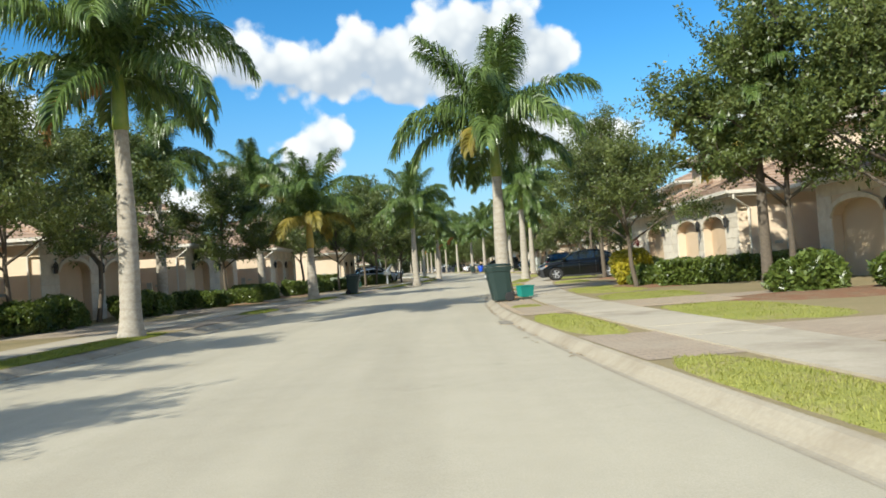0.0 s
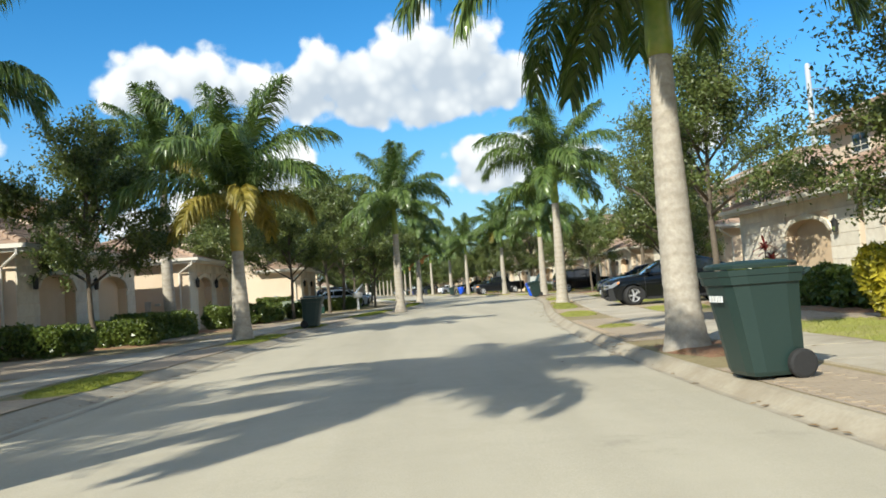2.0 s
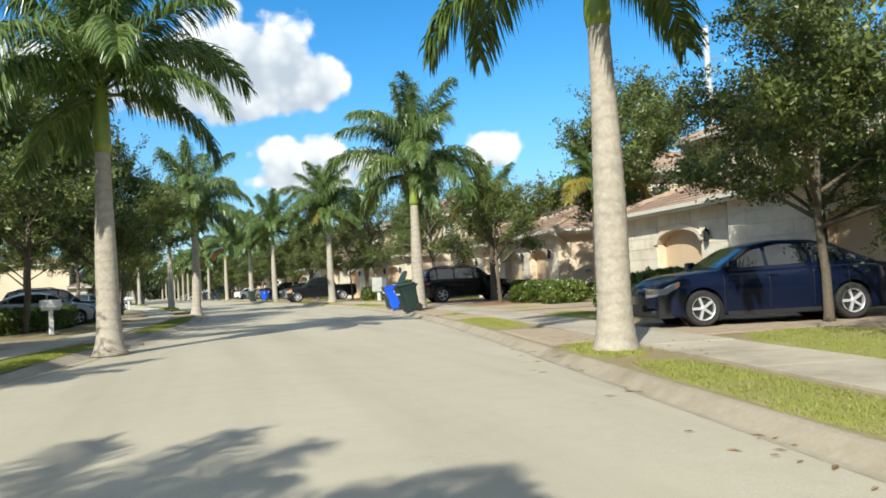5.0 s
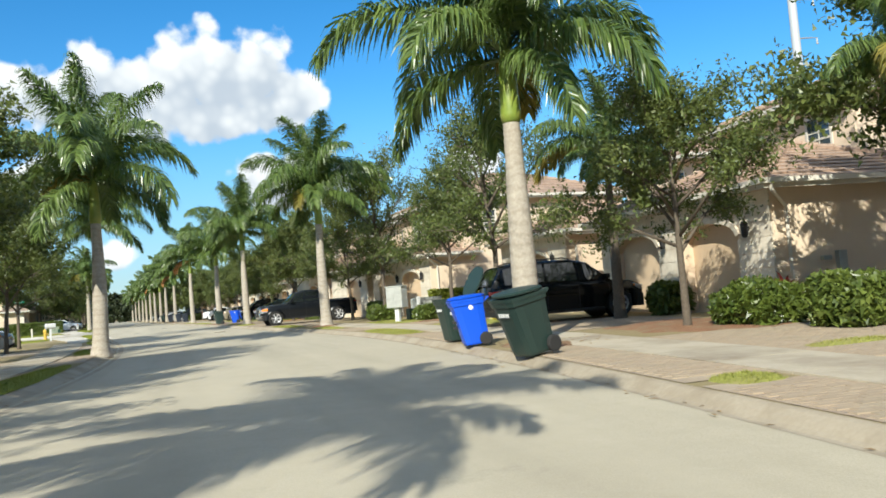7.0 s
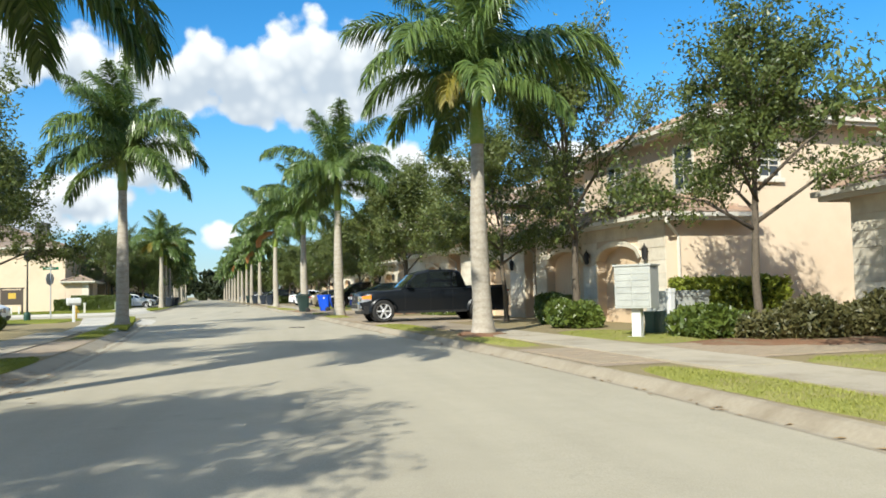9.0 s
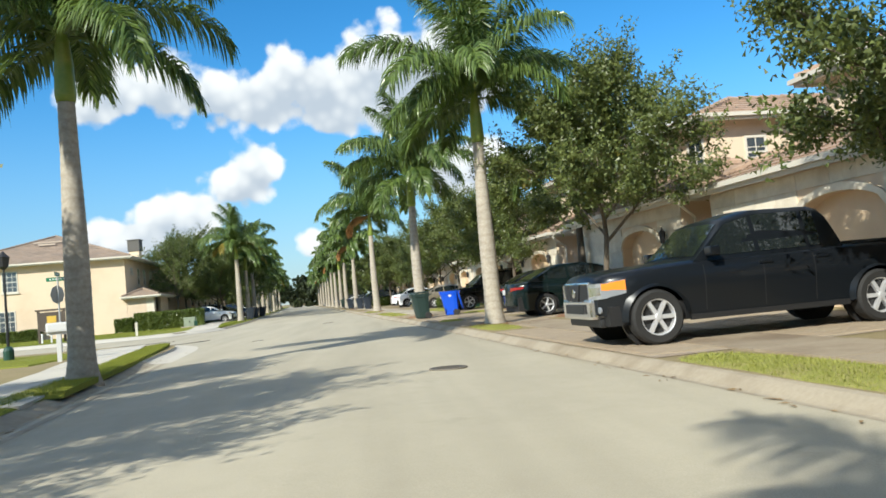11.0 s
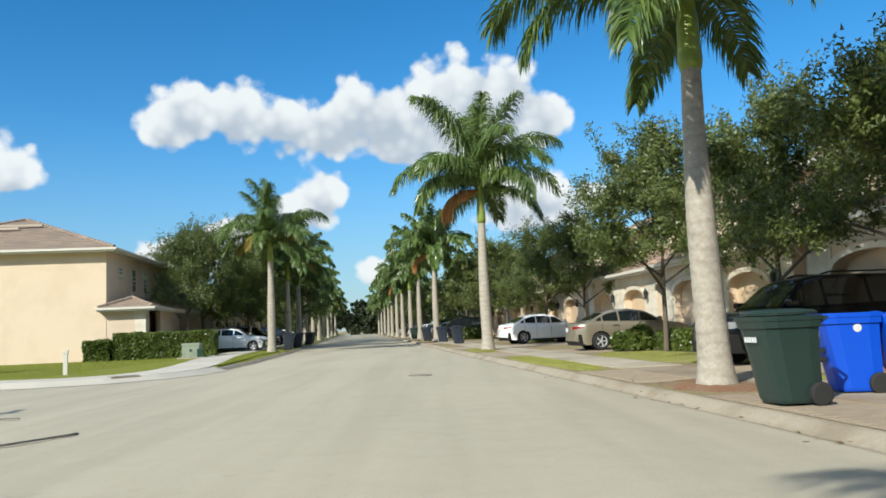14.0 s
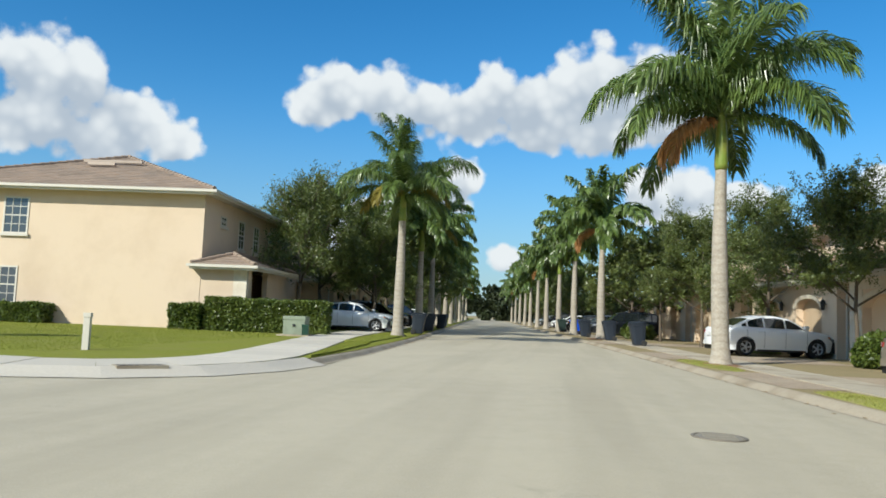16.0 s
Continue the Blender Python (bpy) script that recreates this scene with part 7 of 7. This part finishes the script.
    if kind == "pickup":
        for w0, w1, v0, v1 in ((-0.42, 0.42, -0.26, 0.26), (0.54, 0.95, 0.40, 0.95), (-0.95, -0.54, -0.95, -0.40)):
            slot = bmesh.new()
            ring = [[slot.verts.new((xx, yy * gw, zz)) for yy, zz in ((v0, g0 + 0.035), (v1, g0 + 0.035), (w1, g1 - 0.035), (w0, g1 - 0.035))] for xx in (L / 2 - 0.02, L / 2 + 0.02)]
            slot.faces.new(ring[1])
            for k in range(4):
                slot.faces.new((ring[0][k], ring[0][(k + 1) % 4], ring[1][(k + 1) % 4], ring[1][k]))
            part("grille_slot", slot, BLACK_TRIM, root)
        part("badge", lathe(bmesh.new(), [(0.07, 0.0), (0.07, 0.012), (0.045, 0.016)], 18, pose(L / 2 + 0.02, 0, (g0 + g1) / 2, 0, 90, 0)), CHROME, root, "plain round chrome badge")
    else:
        for k in range(3):
            z_ = g0 + 0.03 + k * (g1 - g0 - 0.06) / 2
            part("grille_bar", box(bmesh.new(), L / 2 - 0.02, L / 2 + 0.022, -gw * 0.96, gw * 0.96, z_ - 0.008, z_ + 0.008, 0.004), CHROME if body is not PAINT_BEIGE else BLACK_TRIM, root)
    if kind == "pickup":
        part("bumper", box(bmesh.new(), L / 2 - 0.2, L / 2 + 0.05, -0.66, 0.66, 0.42, 0.73, 0.05), CHROME, root, "silver front bumper")
    else:
        part("bumper", box(bmesh.new(), L / 2 - 0.3, L / 2 + 0.012, -W * 0.34, W * 0.34, spec["clear"] + 0.03, spec["clear"] + 0.12, 0.03), BLACK_TRIM, root)
    part("air_intake", boxed(L / 2 - 0.1, L / 2 + (0.056 if kind == "pickup" else 0.036), -W * 0.2, W * 0.2, spec["clear"] + (0.17 if kind == "pickup" else 0.1), spec["clear"] + (0.31 if kind == "pickup" else 0.22)), BLACK_TRIM, root)
    part("rear_bumper", box(bmesh.new(), -L / 2 - 0.025, -L / 2 + 0.2, -W * 0.385, W * 0.385, spec["clear"] + 0.14, spec["clear"] + 0.32, 0.05), CHROME if kind == "pickup" else body, root)
    for nm, px_ in (("rear_plate", -L / 2 - 0.04),):
        zz = rz - 0.2
        part(nm, boxed(px_ - 0.006, px_ + 0.006, -0.15, 0.15, zz - 0.075, zz + 0.075), WHITE_PLASTIC, root, "pale licence plate")
    if kind == "suv":
        for s in (-1, 1):
            part("roof_rail", tube(bmesh.new(), [(0.1, s * 0.6, 1.71), (-0.1, s * 0.6, 1.76), (-1.4, s * 0.6, 1.75), (-1.6, s * 0.6, 1.7)], 0.018, 6), BLACK_TRIM, root)
    if kind == "pickup":
        part("front_skid", box(bmesh.new(), L / 2 - 0.35, L / 2 - 0.06, -0.7, 0.7, 0.3, 0.43, 0.04), BLACK_TRIM, root)
        bed = boxed(-2.7, -1.15, -W / 2 + 0.18, W / 2 - 0.18, 1.225, 1.262)
        part("bed_cover", bed, BLACK_TRIM, root, "black bed opening")
        for s in (-1, 1):
            for wx in spec["wb"]:
                flare = bmesh.new()
                arch_ = [(wx + (r + q) * math.cos(radians(a)), r + (r + q) * math.sin(radians(a)), q) for q in (0.045, 0.125) for a in range(-4, 185, 9)]
                half = len(arch_) // 2
                inner = [flare.verts.new((a, s * (half_w(a) * 0.985 + 0.035), c)) for a, c, q in arch_[:half]]
                outer = [flare.verts.new((a, s * half_w(a) * 0.975, c)) for a, c, q in arch_[half:]]
                for k in range(half - 1):
                    flare.faces.new((inner[k], inner[k + 1], outer[k + 1], outer[k]))
                part("wheel_arch", flare, body, root, smooth=True)
    if front_plate:
        part("front_plate", boxed(L / 2 + 0.02, L / 2 + 0.03, -0.15, 0.15, 0.42, 0.56), WHITE_PLASTIC, root, "pale licence plate")
    # the ends bow in plan, lamps and grille with them
    deep_front, deep_rear = (0.13, 0.04) if kind == "pickup" else (0.27, 0.2)
    for ob in root.children_recursive:
        if ob.type != "MESH" or ob.name.split(".")[0] not in ("body", "headlight", "turn_signal", "reflector", "tail_light", "grille", "grille_slot", "grille_bar", "bumper", "air_intake", "rear_bumper", "fog_lamp", "front_skid"):
            continue
        for v in ob.data.vertices:
            f = min(1.0, max(0.0, (abs(v.co.x) / (L / 2) - 0.68) / 0.32))
            f = f * f * (3 - 2 * f)
            b = (abs(v.co.y) / (W / 2)) ** 2.2 * f
            v.co.x -= b * deep_front if v.co.x > 0 else -b * deep_rear
    return root


PAINT_BLACK = paint("black_paint", (0.004, 0.005, 0.006), 0.16, 0.0, 0.4)
PAINT_NAVY = paint("navy_paint", (0.003, 0.007, 0.024), 0.2)
PAINT_DARK = paint("dark_green_paint", (0.005, 0.011, 0.011), 0.16, 0.0, 0.4)
PAINT_SLATE = paint("slate_paint", (0.007, 0.009, 0.012), 0.3, 0.1)
for m_ in (PAINT_BLACK, PAINT_NAVY, PAINT_DARK, PAINT_SLATE):
    m_.node_tree.nodes["Principled BSDF"].inputs["Specular IOR Level"].default_value = 0.25
    m_.node_tree.nodes["Principled BSDF"].inputs["Coat Weight"].default_value = 0.22
PAINT_BEIGE = paint("beige_paint", (0.30, 0.26, 0.19), 0.3, 0.4)
PAINT_WHITE = paint("white_paint", (0.84, 0.84, 0.83), 0.3)
PAINT_SILVER = paint("silver_paint", (0.42, 0.46, 0.48), 0.28, 0.5)


vehicle("sedan", 7.35, 43.35, 170, PAINT_BLACK, "black sedan parked nose to the road, front wheels turned", size=1.03, steer=24, front_plate=True)
vehicle("sedan", 9.9, 54.2, 166, PAINT_NAVY, "dark blue sedan parked behind shrubs")
vehicle("suv", 12.7, 79.4, -4, PAINT_BLACK, "black suv parked with its tail to the road", "suv", size=1.03)
vehicle("pickup_truck", 8.92, 104.0, 184, PAINT_SLATE, "dark slate pickup truck nose to the road", "pickup", "truck")
vehicle("sedan", 9.65, 116.7, 4, PAINT_DARK, "black sedan with its tail to the road", size=1.05)
vehicle("sedan", 9.9, 121.6, 3, PAINT_BLACK, "black sedan with bright red tail lights", size=1.02)
vehicle("suv", 9.05, 131.1, 186, PAINT_BLACK, "black suv with dark grille facing the road", "suv", size=1.06)
vehicle("sedan", 8.05, 142.9, 6, PAINT_BEIGE, "dull beige sedan with its tail to the road", size=0.95)
vehicle("sedan", 6.8, 156.2, 14, PAINT_WHITE, "white sedan with its tail to the road")
vehicle("sedan", -12.3, 166.6, 2, PAINT_WHITE, "white sedan parked in the shade behind a hedge", size=1.02)
vehicle("sedan", -7.3, 96.6, 8, PAINT_SILVER, "silver sedan parked across the sidewalk", size=1.0)
vehicle("suv", -7.2, 84.6, 10, PAINT_NAVY, "dark blue suv parked in tree shade", "suv")
open_car = vehicle("sedan", -6.9, 79.8, 10, PAINT_SILVER, "silver sedan with its hood raised, in tree shade")
hood = box(bmesh.new(), 0.0, 1.05, -0.68, 0.68, -0.02, 0.02, 0.015)
part("raised_hood", hood, PAINT_SILVER, open_car, "raised hood", m=pose(1.1, 0, 1.02, 0, -48, 0))
part("engine_bay", box(bmesh.new(), 1.12, 2.0, -0.6, 0.6, 0.9, 0.985, 0.02), BLACK_TRIM, open_car, "dark engine bay")
vehicle("sedan", -10.5, 112.5, 6, PAINT_WHITE, "white sedan parked beyond the palms")
for k, (y, sd, mt, kd) in enumerate(((178.5, 1, PAINT_SLATE, "suv"), (187, 1, PAINT_SILVER, "sedan"), (197, 1, PAINT_BLACK, "sedan"), (208, 1, PAINT_WHITE, "sedan"), (176, -1, PAINT_BLACK, "suv"), (184.5, -1, PAINT_SLATE, "sedan"), (194, -1, PAINT_NAVY, "suv"), (206, -1, PAINT_WHITE, "sedan"), (222, 1, PAINT_SLATE, "suv"), (236, 1, PAINT_SILVER, "sedan"))):
    vehicle("suv" if kd == "suv" else "sedan", (kerb_r(y) + 4.2) if sd > 0 else (kerb_l(y) - 4.6), y, 186 if sd > 0 else 6, mt, "parked car far along the road", kd)


# ---- street furniture ----
def mailbox_cluster(x, y, turn):
    root = thing("mailbox_cluster", pose(x, y, 0.13, 0, 0, turn), "grey metal cluster of mailboxes on a pedestal", "mailbox")
    part("cabinet", box(bmesh.new(), -0.22, 0.22, -0.4, 0.4, 0.62, 1.5, 0.015), GREY_BOX, root)
    part("roof", box(bmesh.new(), -0.25, 0.25, -0.43, 0.43, 1.5, 1.54, 0.012), GREY_BOX, root)
    part("pedestal", box(bmesh.new(), -0.08, 0.08, -0.1, 0.1, 0.0, 0.63, 0.01), WHITE_PLASTIC, root)
    part("foot", box(bmesh.new(), -0.16, 0.16, -0.18, 0.18, 0.0, 0.03, 0.008), WHITE_PLASTIC, root)
    for i in range(2):
        for j in range(6):
            z0 = 0.66 + j * 0.135
            part("mailbox_door", box(bmesh.new(), -0.232, -0.221, -0.37 + i * 0.38, -0.02 + i * 0.38, z0, z0 + 0.122, 0.004), GREY_BOX, root)
    return root


mailbox_cluster(10.75, 90.7, 40)


def transformer(x, y, turn, material, w, d, h, label):
    root = thing("transformer_box", pose(x, y, 0.12, 0, 0, turn), label, "utility box")
    part("cabinet", box(bmesh.new(), -w / 2, w / 2, -d / 2, d / 2, 0.06, h, 0.03), material, root)
    part("lid", box(bmesh.new(), -w / 2 - 0.02, w / 2 + 0.02, -d / 2 - 0.02, d / 2 * 0.4, h - 0.12, h + 0.02, 0.015), material, root)
    part("pad", box(bmesh.new(), -w / 2 - 0.2, w / 2 + 0.2, -d / 2 - 0.2, d / 2 + 0.2, -0.05, 0.062, 0.01), CONCRETE, root)
    part("lock", box(bmesh.new(), -0.05, 0.05, -d / 2 - 0.035, -d / 2, h * 0.5, h * 0.62, 0.005), BLACK_TRIM, root)
    return root


transformer(12.5, 92.2, 10, GREY_BOX, 1.1, 0.9, 0.95, "grey-green utility box on a concrete pad")
transformer(-11.4, 154.6, 5, SAGE_BOX, 0.86, 0.8, 0.76, "sage green transformer box on the lawn")
transformer(-8.5, 65.4, 5, SAGE_BOX, 1.6, 1.0, 0.9, "grey-green utility box beside a hedge")


def pedestal(x, y, material, w, h, label, name="utility_pedestal", category="utility post"):
    root = thing(name, pose(x, y, 0.12, 0, 0, 15), label, category)
    part("post", box(bmesh.new(), -w / 2, w / 2, -w / 2, w / 2, -0.05, h, 0.012), material, root)
    part("cap", box(bmesh.new(), -w / 2 - 0.012, w / 2 + 0.012, -w / 2 - 0.012, w / 2 + 0.012, h - 0.07, h + 0.025, 0.01), material, root)
    return root


pedestal(11.9, 91.4, WHITE_PLASTIC, 0.13, 1.0, "white square utility marker post")
pedestal(11.6, 91.6, DARK_GREEN, 0.32, 0.5, "small dark green utility pedestal")
pedestal(-11.4, 140.7, TRIM, 0.14, 0.78, "short weathered white post on the lawn")
pedestal(-10.9, 154.2, DARK_GREEN, 0.25, 0.45, "small green utility pedestal")
pedestal(8.0, 48.2, DARK_GREEN, 0.28, 0.55, "small green utility pedestal on the verge")
pedestal(8.7, 135.4, DARK_GREEN, 0.28, 0.55, "dark green utility pedestal on the verge")
pedestal(-7.0, 65.9, DARK_GREEN, 0.25, 0.4, "small green utility pedestal")


def hydrant(x, y):
    root = thing("fire_hydrant", pose(x, y, 0.14, 0, 0, 20), "yellow fire hydrant on the corner lawn", "hydrant")
    part("barrel", lathe(bmesh.new(), [(0.16, 0.0), (0.16, 0.04), (0.11, 0.05), (0.1, 0.1), (0.1, 0.5), (0.125, 0.52), (0.125, 0.56), (0.1, 0.58)], 18), YELLOW, root, smooth=False)
    part("bonnet", lathe(bmesh.new(), [(0.13, 0.58), (0.13, 0.61), (0.11, 0.66), (0.07, 0.71), (0.035, 0.73), (0.035, 0.78)], 18), YELLOW, root)
    for a, rr, ln in ((0, 0.065, 0.17), (90, 0.05, 0.17), (-90, 0.05, 0.17)):
        part("outlet", lathe(bmesh.new(), [(rr, 0.08), (rr, ln - 0.03), (rr * 1.25, ln - 0.03), (rr * 1.25, ln), (rr * 0.4, ln + 0.03)], 12, pose(0, 0, 0.42, 0, 0, a) @ pose(0, 0, 0, 0, 90, 0)), YELLOW, root)
    return root


hydrant(-7.2, 120.1)


def street_sign(x, y):
    root = thing("stop_sign", pose(x, y, 0.12, 0, 0, 68), "back of an octagonal sign with green street blades above", "sign")
    part("pole", tube(bmesh.new(), [(0, 0, -0.1), (0, 0, 3.05)], 0.035, 8), GALV, root)
    plate = lathe(bmesh.new(), [(0.38, -0.004), (0.38, 0.004)], 8, pose(0, 0.05, 2.3, 90, 22.5, 0) @ pose(0, 0, 0, 0, 0, 22.5))
    part("octagon_plate", plate, GALV, root, "bare grey back of the sign")
    for k, a in enumerate((-58, 30)):
        blade = part("street_blade", box(bmesh.new(), -0.42, 0.42, -0.006, 0.006, 2.84 + k * 0.2, 3.0 + k * 0.2, 0.004), SIGN_GREEN, root, "green street name blade", m=pose(0, 0, 0, 0, 0, a))
        bars = bmesh.new()
        for j in range(6):
            box(bars, -0.3 + j * 0.1, -0.23 + j * 0.1, -0.009, -0.0065, 2.9 + k * 0.2, 2.95 + k * 0.2)
        part("lettering_bars", bars, WHITE_PLASTIC, blade, "white lettering bars")
    return root


street_sign(-9.6, 124.6)


def notice_board(x, y, turn):
    root = thing("notice_board", pose(x, y, 0.12, 0, 0, turn), "dark brown notice board with yellow sheet on posts", "notice board")
    for a in (-0.75, 0.75):
        part("post", box(bmesh.new(), a - 0.07, a + 0.07, -0.07, 0.07, -0.1, 2.1, 0.012), BROWN_BOARD, root)
    part("panel", box(bmesh.new(), -0.7, 0.7, -0.06, 0.06, 0.75, 1.95, 0.012), BROWN_BOARD, root)
    part("header", box(bmesh.new(), -0.92, 0.92, -0.12, 0.12, 2.02, 2.14, 0.015), BROWN_BOARD, root)
    part("notice", boxed(-0.25, 0.3, -0.072, -0.062, 1.25, 1.7), YELLOW, root, "yellow paper notice")
    for a in (-0.55, 0.0, 0.55):
        part("pale_post", box(bmesh.new(), a - 0.05, a + 0.05, -0.28, -0.18, -0.05, 0.6, 0.01), WHITE_PLASTIC, root)
    return root


notice_board(-17.6, 144.0, 8)


def post_mailbox(x, y, turn):
    root = thing("mailbox", pose(x, y, 0.12, 0, 0, turn), "white mailbox on a post beside the sidewalk", "mailbox")
    part("post", box(bmesh.new(), -0.06, 0.06, -0.06, 0.06, -0.05, 0.85, 0.01), WHITE_PLASTIC, root)
    part("arm", box(bmesh.new(), -0.3, 0.3, -0.05, 0.05, 0.8, 0.88, 0.01), WHITE_PLASTIC, root)
    part("box", box(bmesh.new(), -0.32, 0.32, -0.14, 0.14, 0.88, 1.15, 0.06), WHITE_PLASTIC, root)
    return root


post_mailbox(-6.2, 115.6, 20)
post_mailbox(-5.0, 70.4, 30)


def lamp_post(x, y, h):
    root = thing("street_lamp", pose(x, y, 0.12), "slim dark street lamp post on a green base", "street lamp")
    part("base", lathe(bmesh.new(), [(0.17, -0.05), (0.17, 0.35), (0.13, 0.45), (0.06, 0.5)], 12), DARK_GREEN, root)
    part("pole", tube(bmesh.new(), [(0, 0, 0.4), (0, 0, h)], [0.055, 0.035], 8), BLACK_TRIM, root)
    part("lantern", lathe(bmesh.new(), [(0.05, h), (0.15, h + 0.1), (0.2, h + 0.4), (0.22, h + 0.42), (0.06, h + 0.58), (0.02, h + 0.64)], 10), BLACK_TRIM, root)
    return root


lamp_post(-9.4, 119.6, 3.1)


RUST = surface("dark_iron", (0.17, 0.148, 0.115), (0.24, 0.21, 0.168), 40.0, 4.0, 0.7, 0.4, 0.5, 0.005)


DARK_IRON = surface("bare_iron", (0.06, 0.054, 0.045), (0.115, 0.1, 0.082), 40.0, 4.0, 0.65, 0.4, 0.5, 0.005)


def manhole(x, y, metal, z=0.03):
    root = thing("manhole_cover", pose(x, y, z), "round cast iron manhole cover in the asphalt", "manhole cover", group="manholes")
    part("ring", lathe(bmesh.new(), [(0.29, -0.02), (0.29, 0.006), (0.258, 0.008), (0.252, -0.02)], 28), RUST, root)
    cover = lathe(bmesh.new(), [(0.248, -0.02), (0.248, 0.004), (0.02, 0.005)], 28)
    lid = part("cover", cover, metal, root)
    for k in range(-3, 4):
        part("rib", box(bmesh.new(), -0.17, 0.17, k * 0.06 - 0.012, k * 0.06 + 0.012, 0.002, 0.011), metal, lid)
    return root


manhole(4.0, 103.7, DARK_IRON)
manhole(0.5, 133.6, IRON)


def storm_drain(x, y, turn, z=0.0):
    root = thing("storm_drain", pose(x, y, z, 0, 0, turn), "rusty storm drain grate in the gutter", "drain")
    part("frame", box(bmesh.new(), -0.17, 0.17, -0.42, 0.42, -0.05, 0.012), CONCRETE, root)
    for k in range(7):
        part("bar", box(bmesh.new(), -0.12, 0.12, -0.36 + k * 0.11, -0.31 + k * 0.11, 0.0, 0.022), IRON, root)
    # no hole below: a black slab paints the shade between the bars
    part("pit", boxed(-0.13, 0.13, -0.37, 0.37, -0.03, 0.0145), BLACK_TRIM, root)
    return root


storm_drain(kerb_r(17.6) - 0.05, 17.6, -lean_r(17.6) * 57.3)
storm_drain(-8.1, 137.15, -45, 0.147)


def tar_seam(points, width, label="dark tar-sealed crack in the asphalt"):
    """A thin raised bead of tar along a crack."""
    rng = random.Random(len(points) + int(points[0][0] * 10))
    line = []
    for (x0, y0), (x1, y1) in zip(points, points[1:]):
        for k in range(8):
            f = k / 8
            line.append((x0 + (x1 - x0) * f + rng.uniform(-0.02, 0.02), y0 + (y1 - y0) * f + rng.uniform(-0.02, 0.02)))
    ob = ribbon("tar_seam", line, [(-width, 0.0), (-width * 0.6, 0.022), (width * 0.6, 0.022), (width, 0.0)], TAR)
    ob.location.z = 0.012
    return tagged(ob, label, "road crack", group="tar seams")


TAR = surface("tar", (0.10, 0.092, 0.075), (0.16, 0.146, 0.12), 40.0, 3.0, 0.7, 0.4, 0.3, 0.003)
tar_seam([(-6.2, 122.6), (-4.5, 123.35), (-4.0, 124.1), (-3.75, 124.6)], 0.03)
tar_seam([(-9.0, 126.0), (-7.2, 126.8), (-5.6, 127.0)], 0.025)
tar_seam([(-1.3, 119.55), (-1.1, 119.7), (-0.95, 119.75)], 0.04)


MAST = surface("weathered_steel_pole", (0.40, 0.42, 0.43), (0.48, 0.50, 0.51), 20.0, 1.0, 0.6, 0.4, 0.1, 0.002)


def tall_mast(x, y):
    """A pale steel pole far behind the roofs, with thin cross arms."""
    root = thing("utility_pole", pose(x, y, 0.0), "tall pale steel utility pole behind the roofs", "utility pole")
    part("pole", lathe(bmesh.new(), [(0.42, -0.1), (0.36, 8.0), (0.29, 24.2), (0.2, 24.35)], 16), MAST, root, smooth=True)
    for z in (15.2, 18.2, 21.2):
        arm = part("cross_arm", tube(bmesh.new(), [(0.0, 0, z), (1.2, 0, z + 0.12), (2.1, 0, z + 0.16)], [0.07, 0.05, 0.03], 6), GALV, root)
        part("insulator", lathe(bmesh.new(), [(0.03, -0.5), (0.09, -0.45), (0.05, -0.3), (0.09, -0.25), (0.05, -0.1), (0.03, 0.0)], 8, pose(2.05, 0, z + 0.15)), GREY_BOX, arm)
    return root


tall_mast(47.1, 104.3)
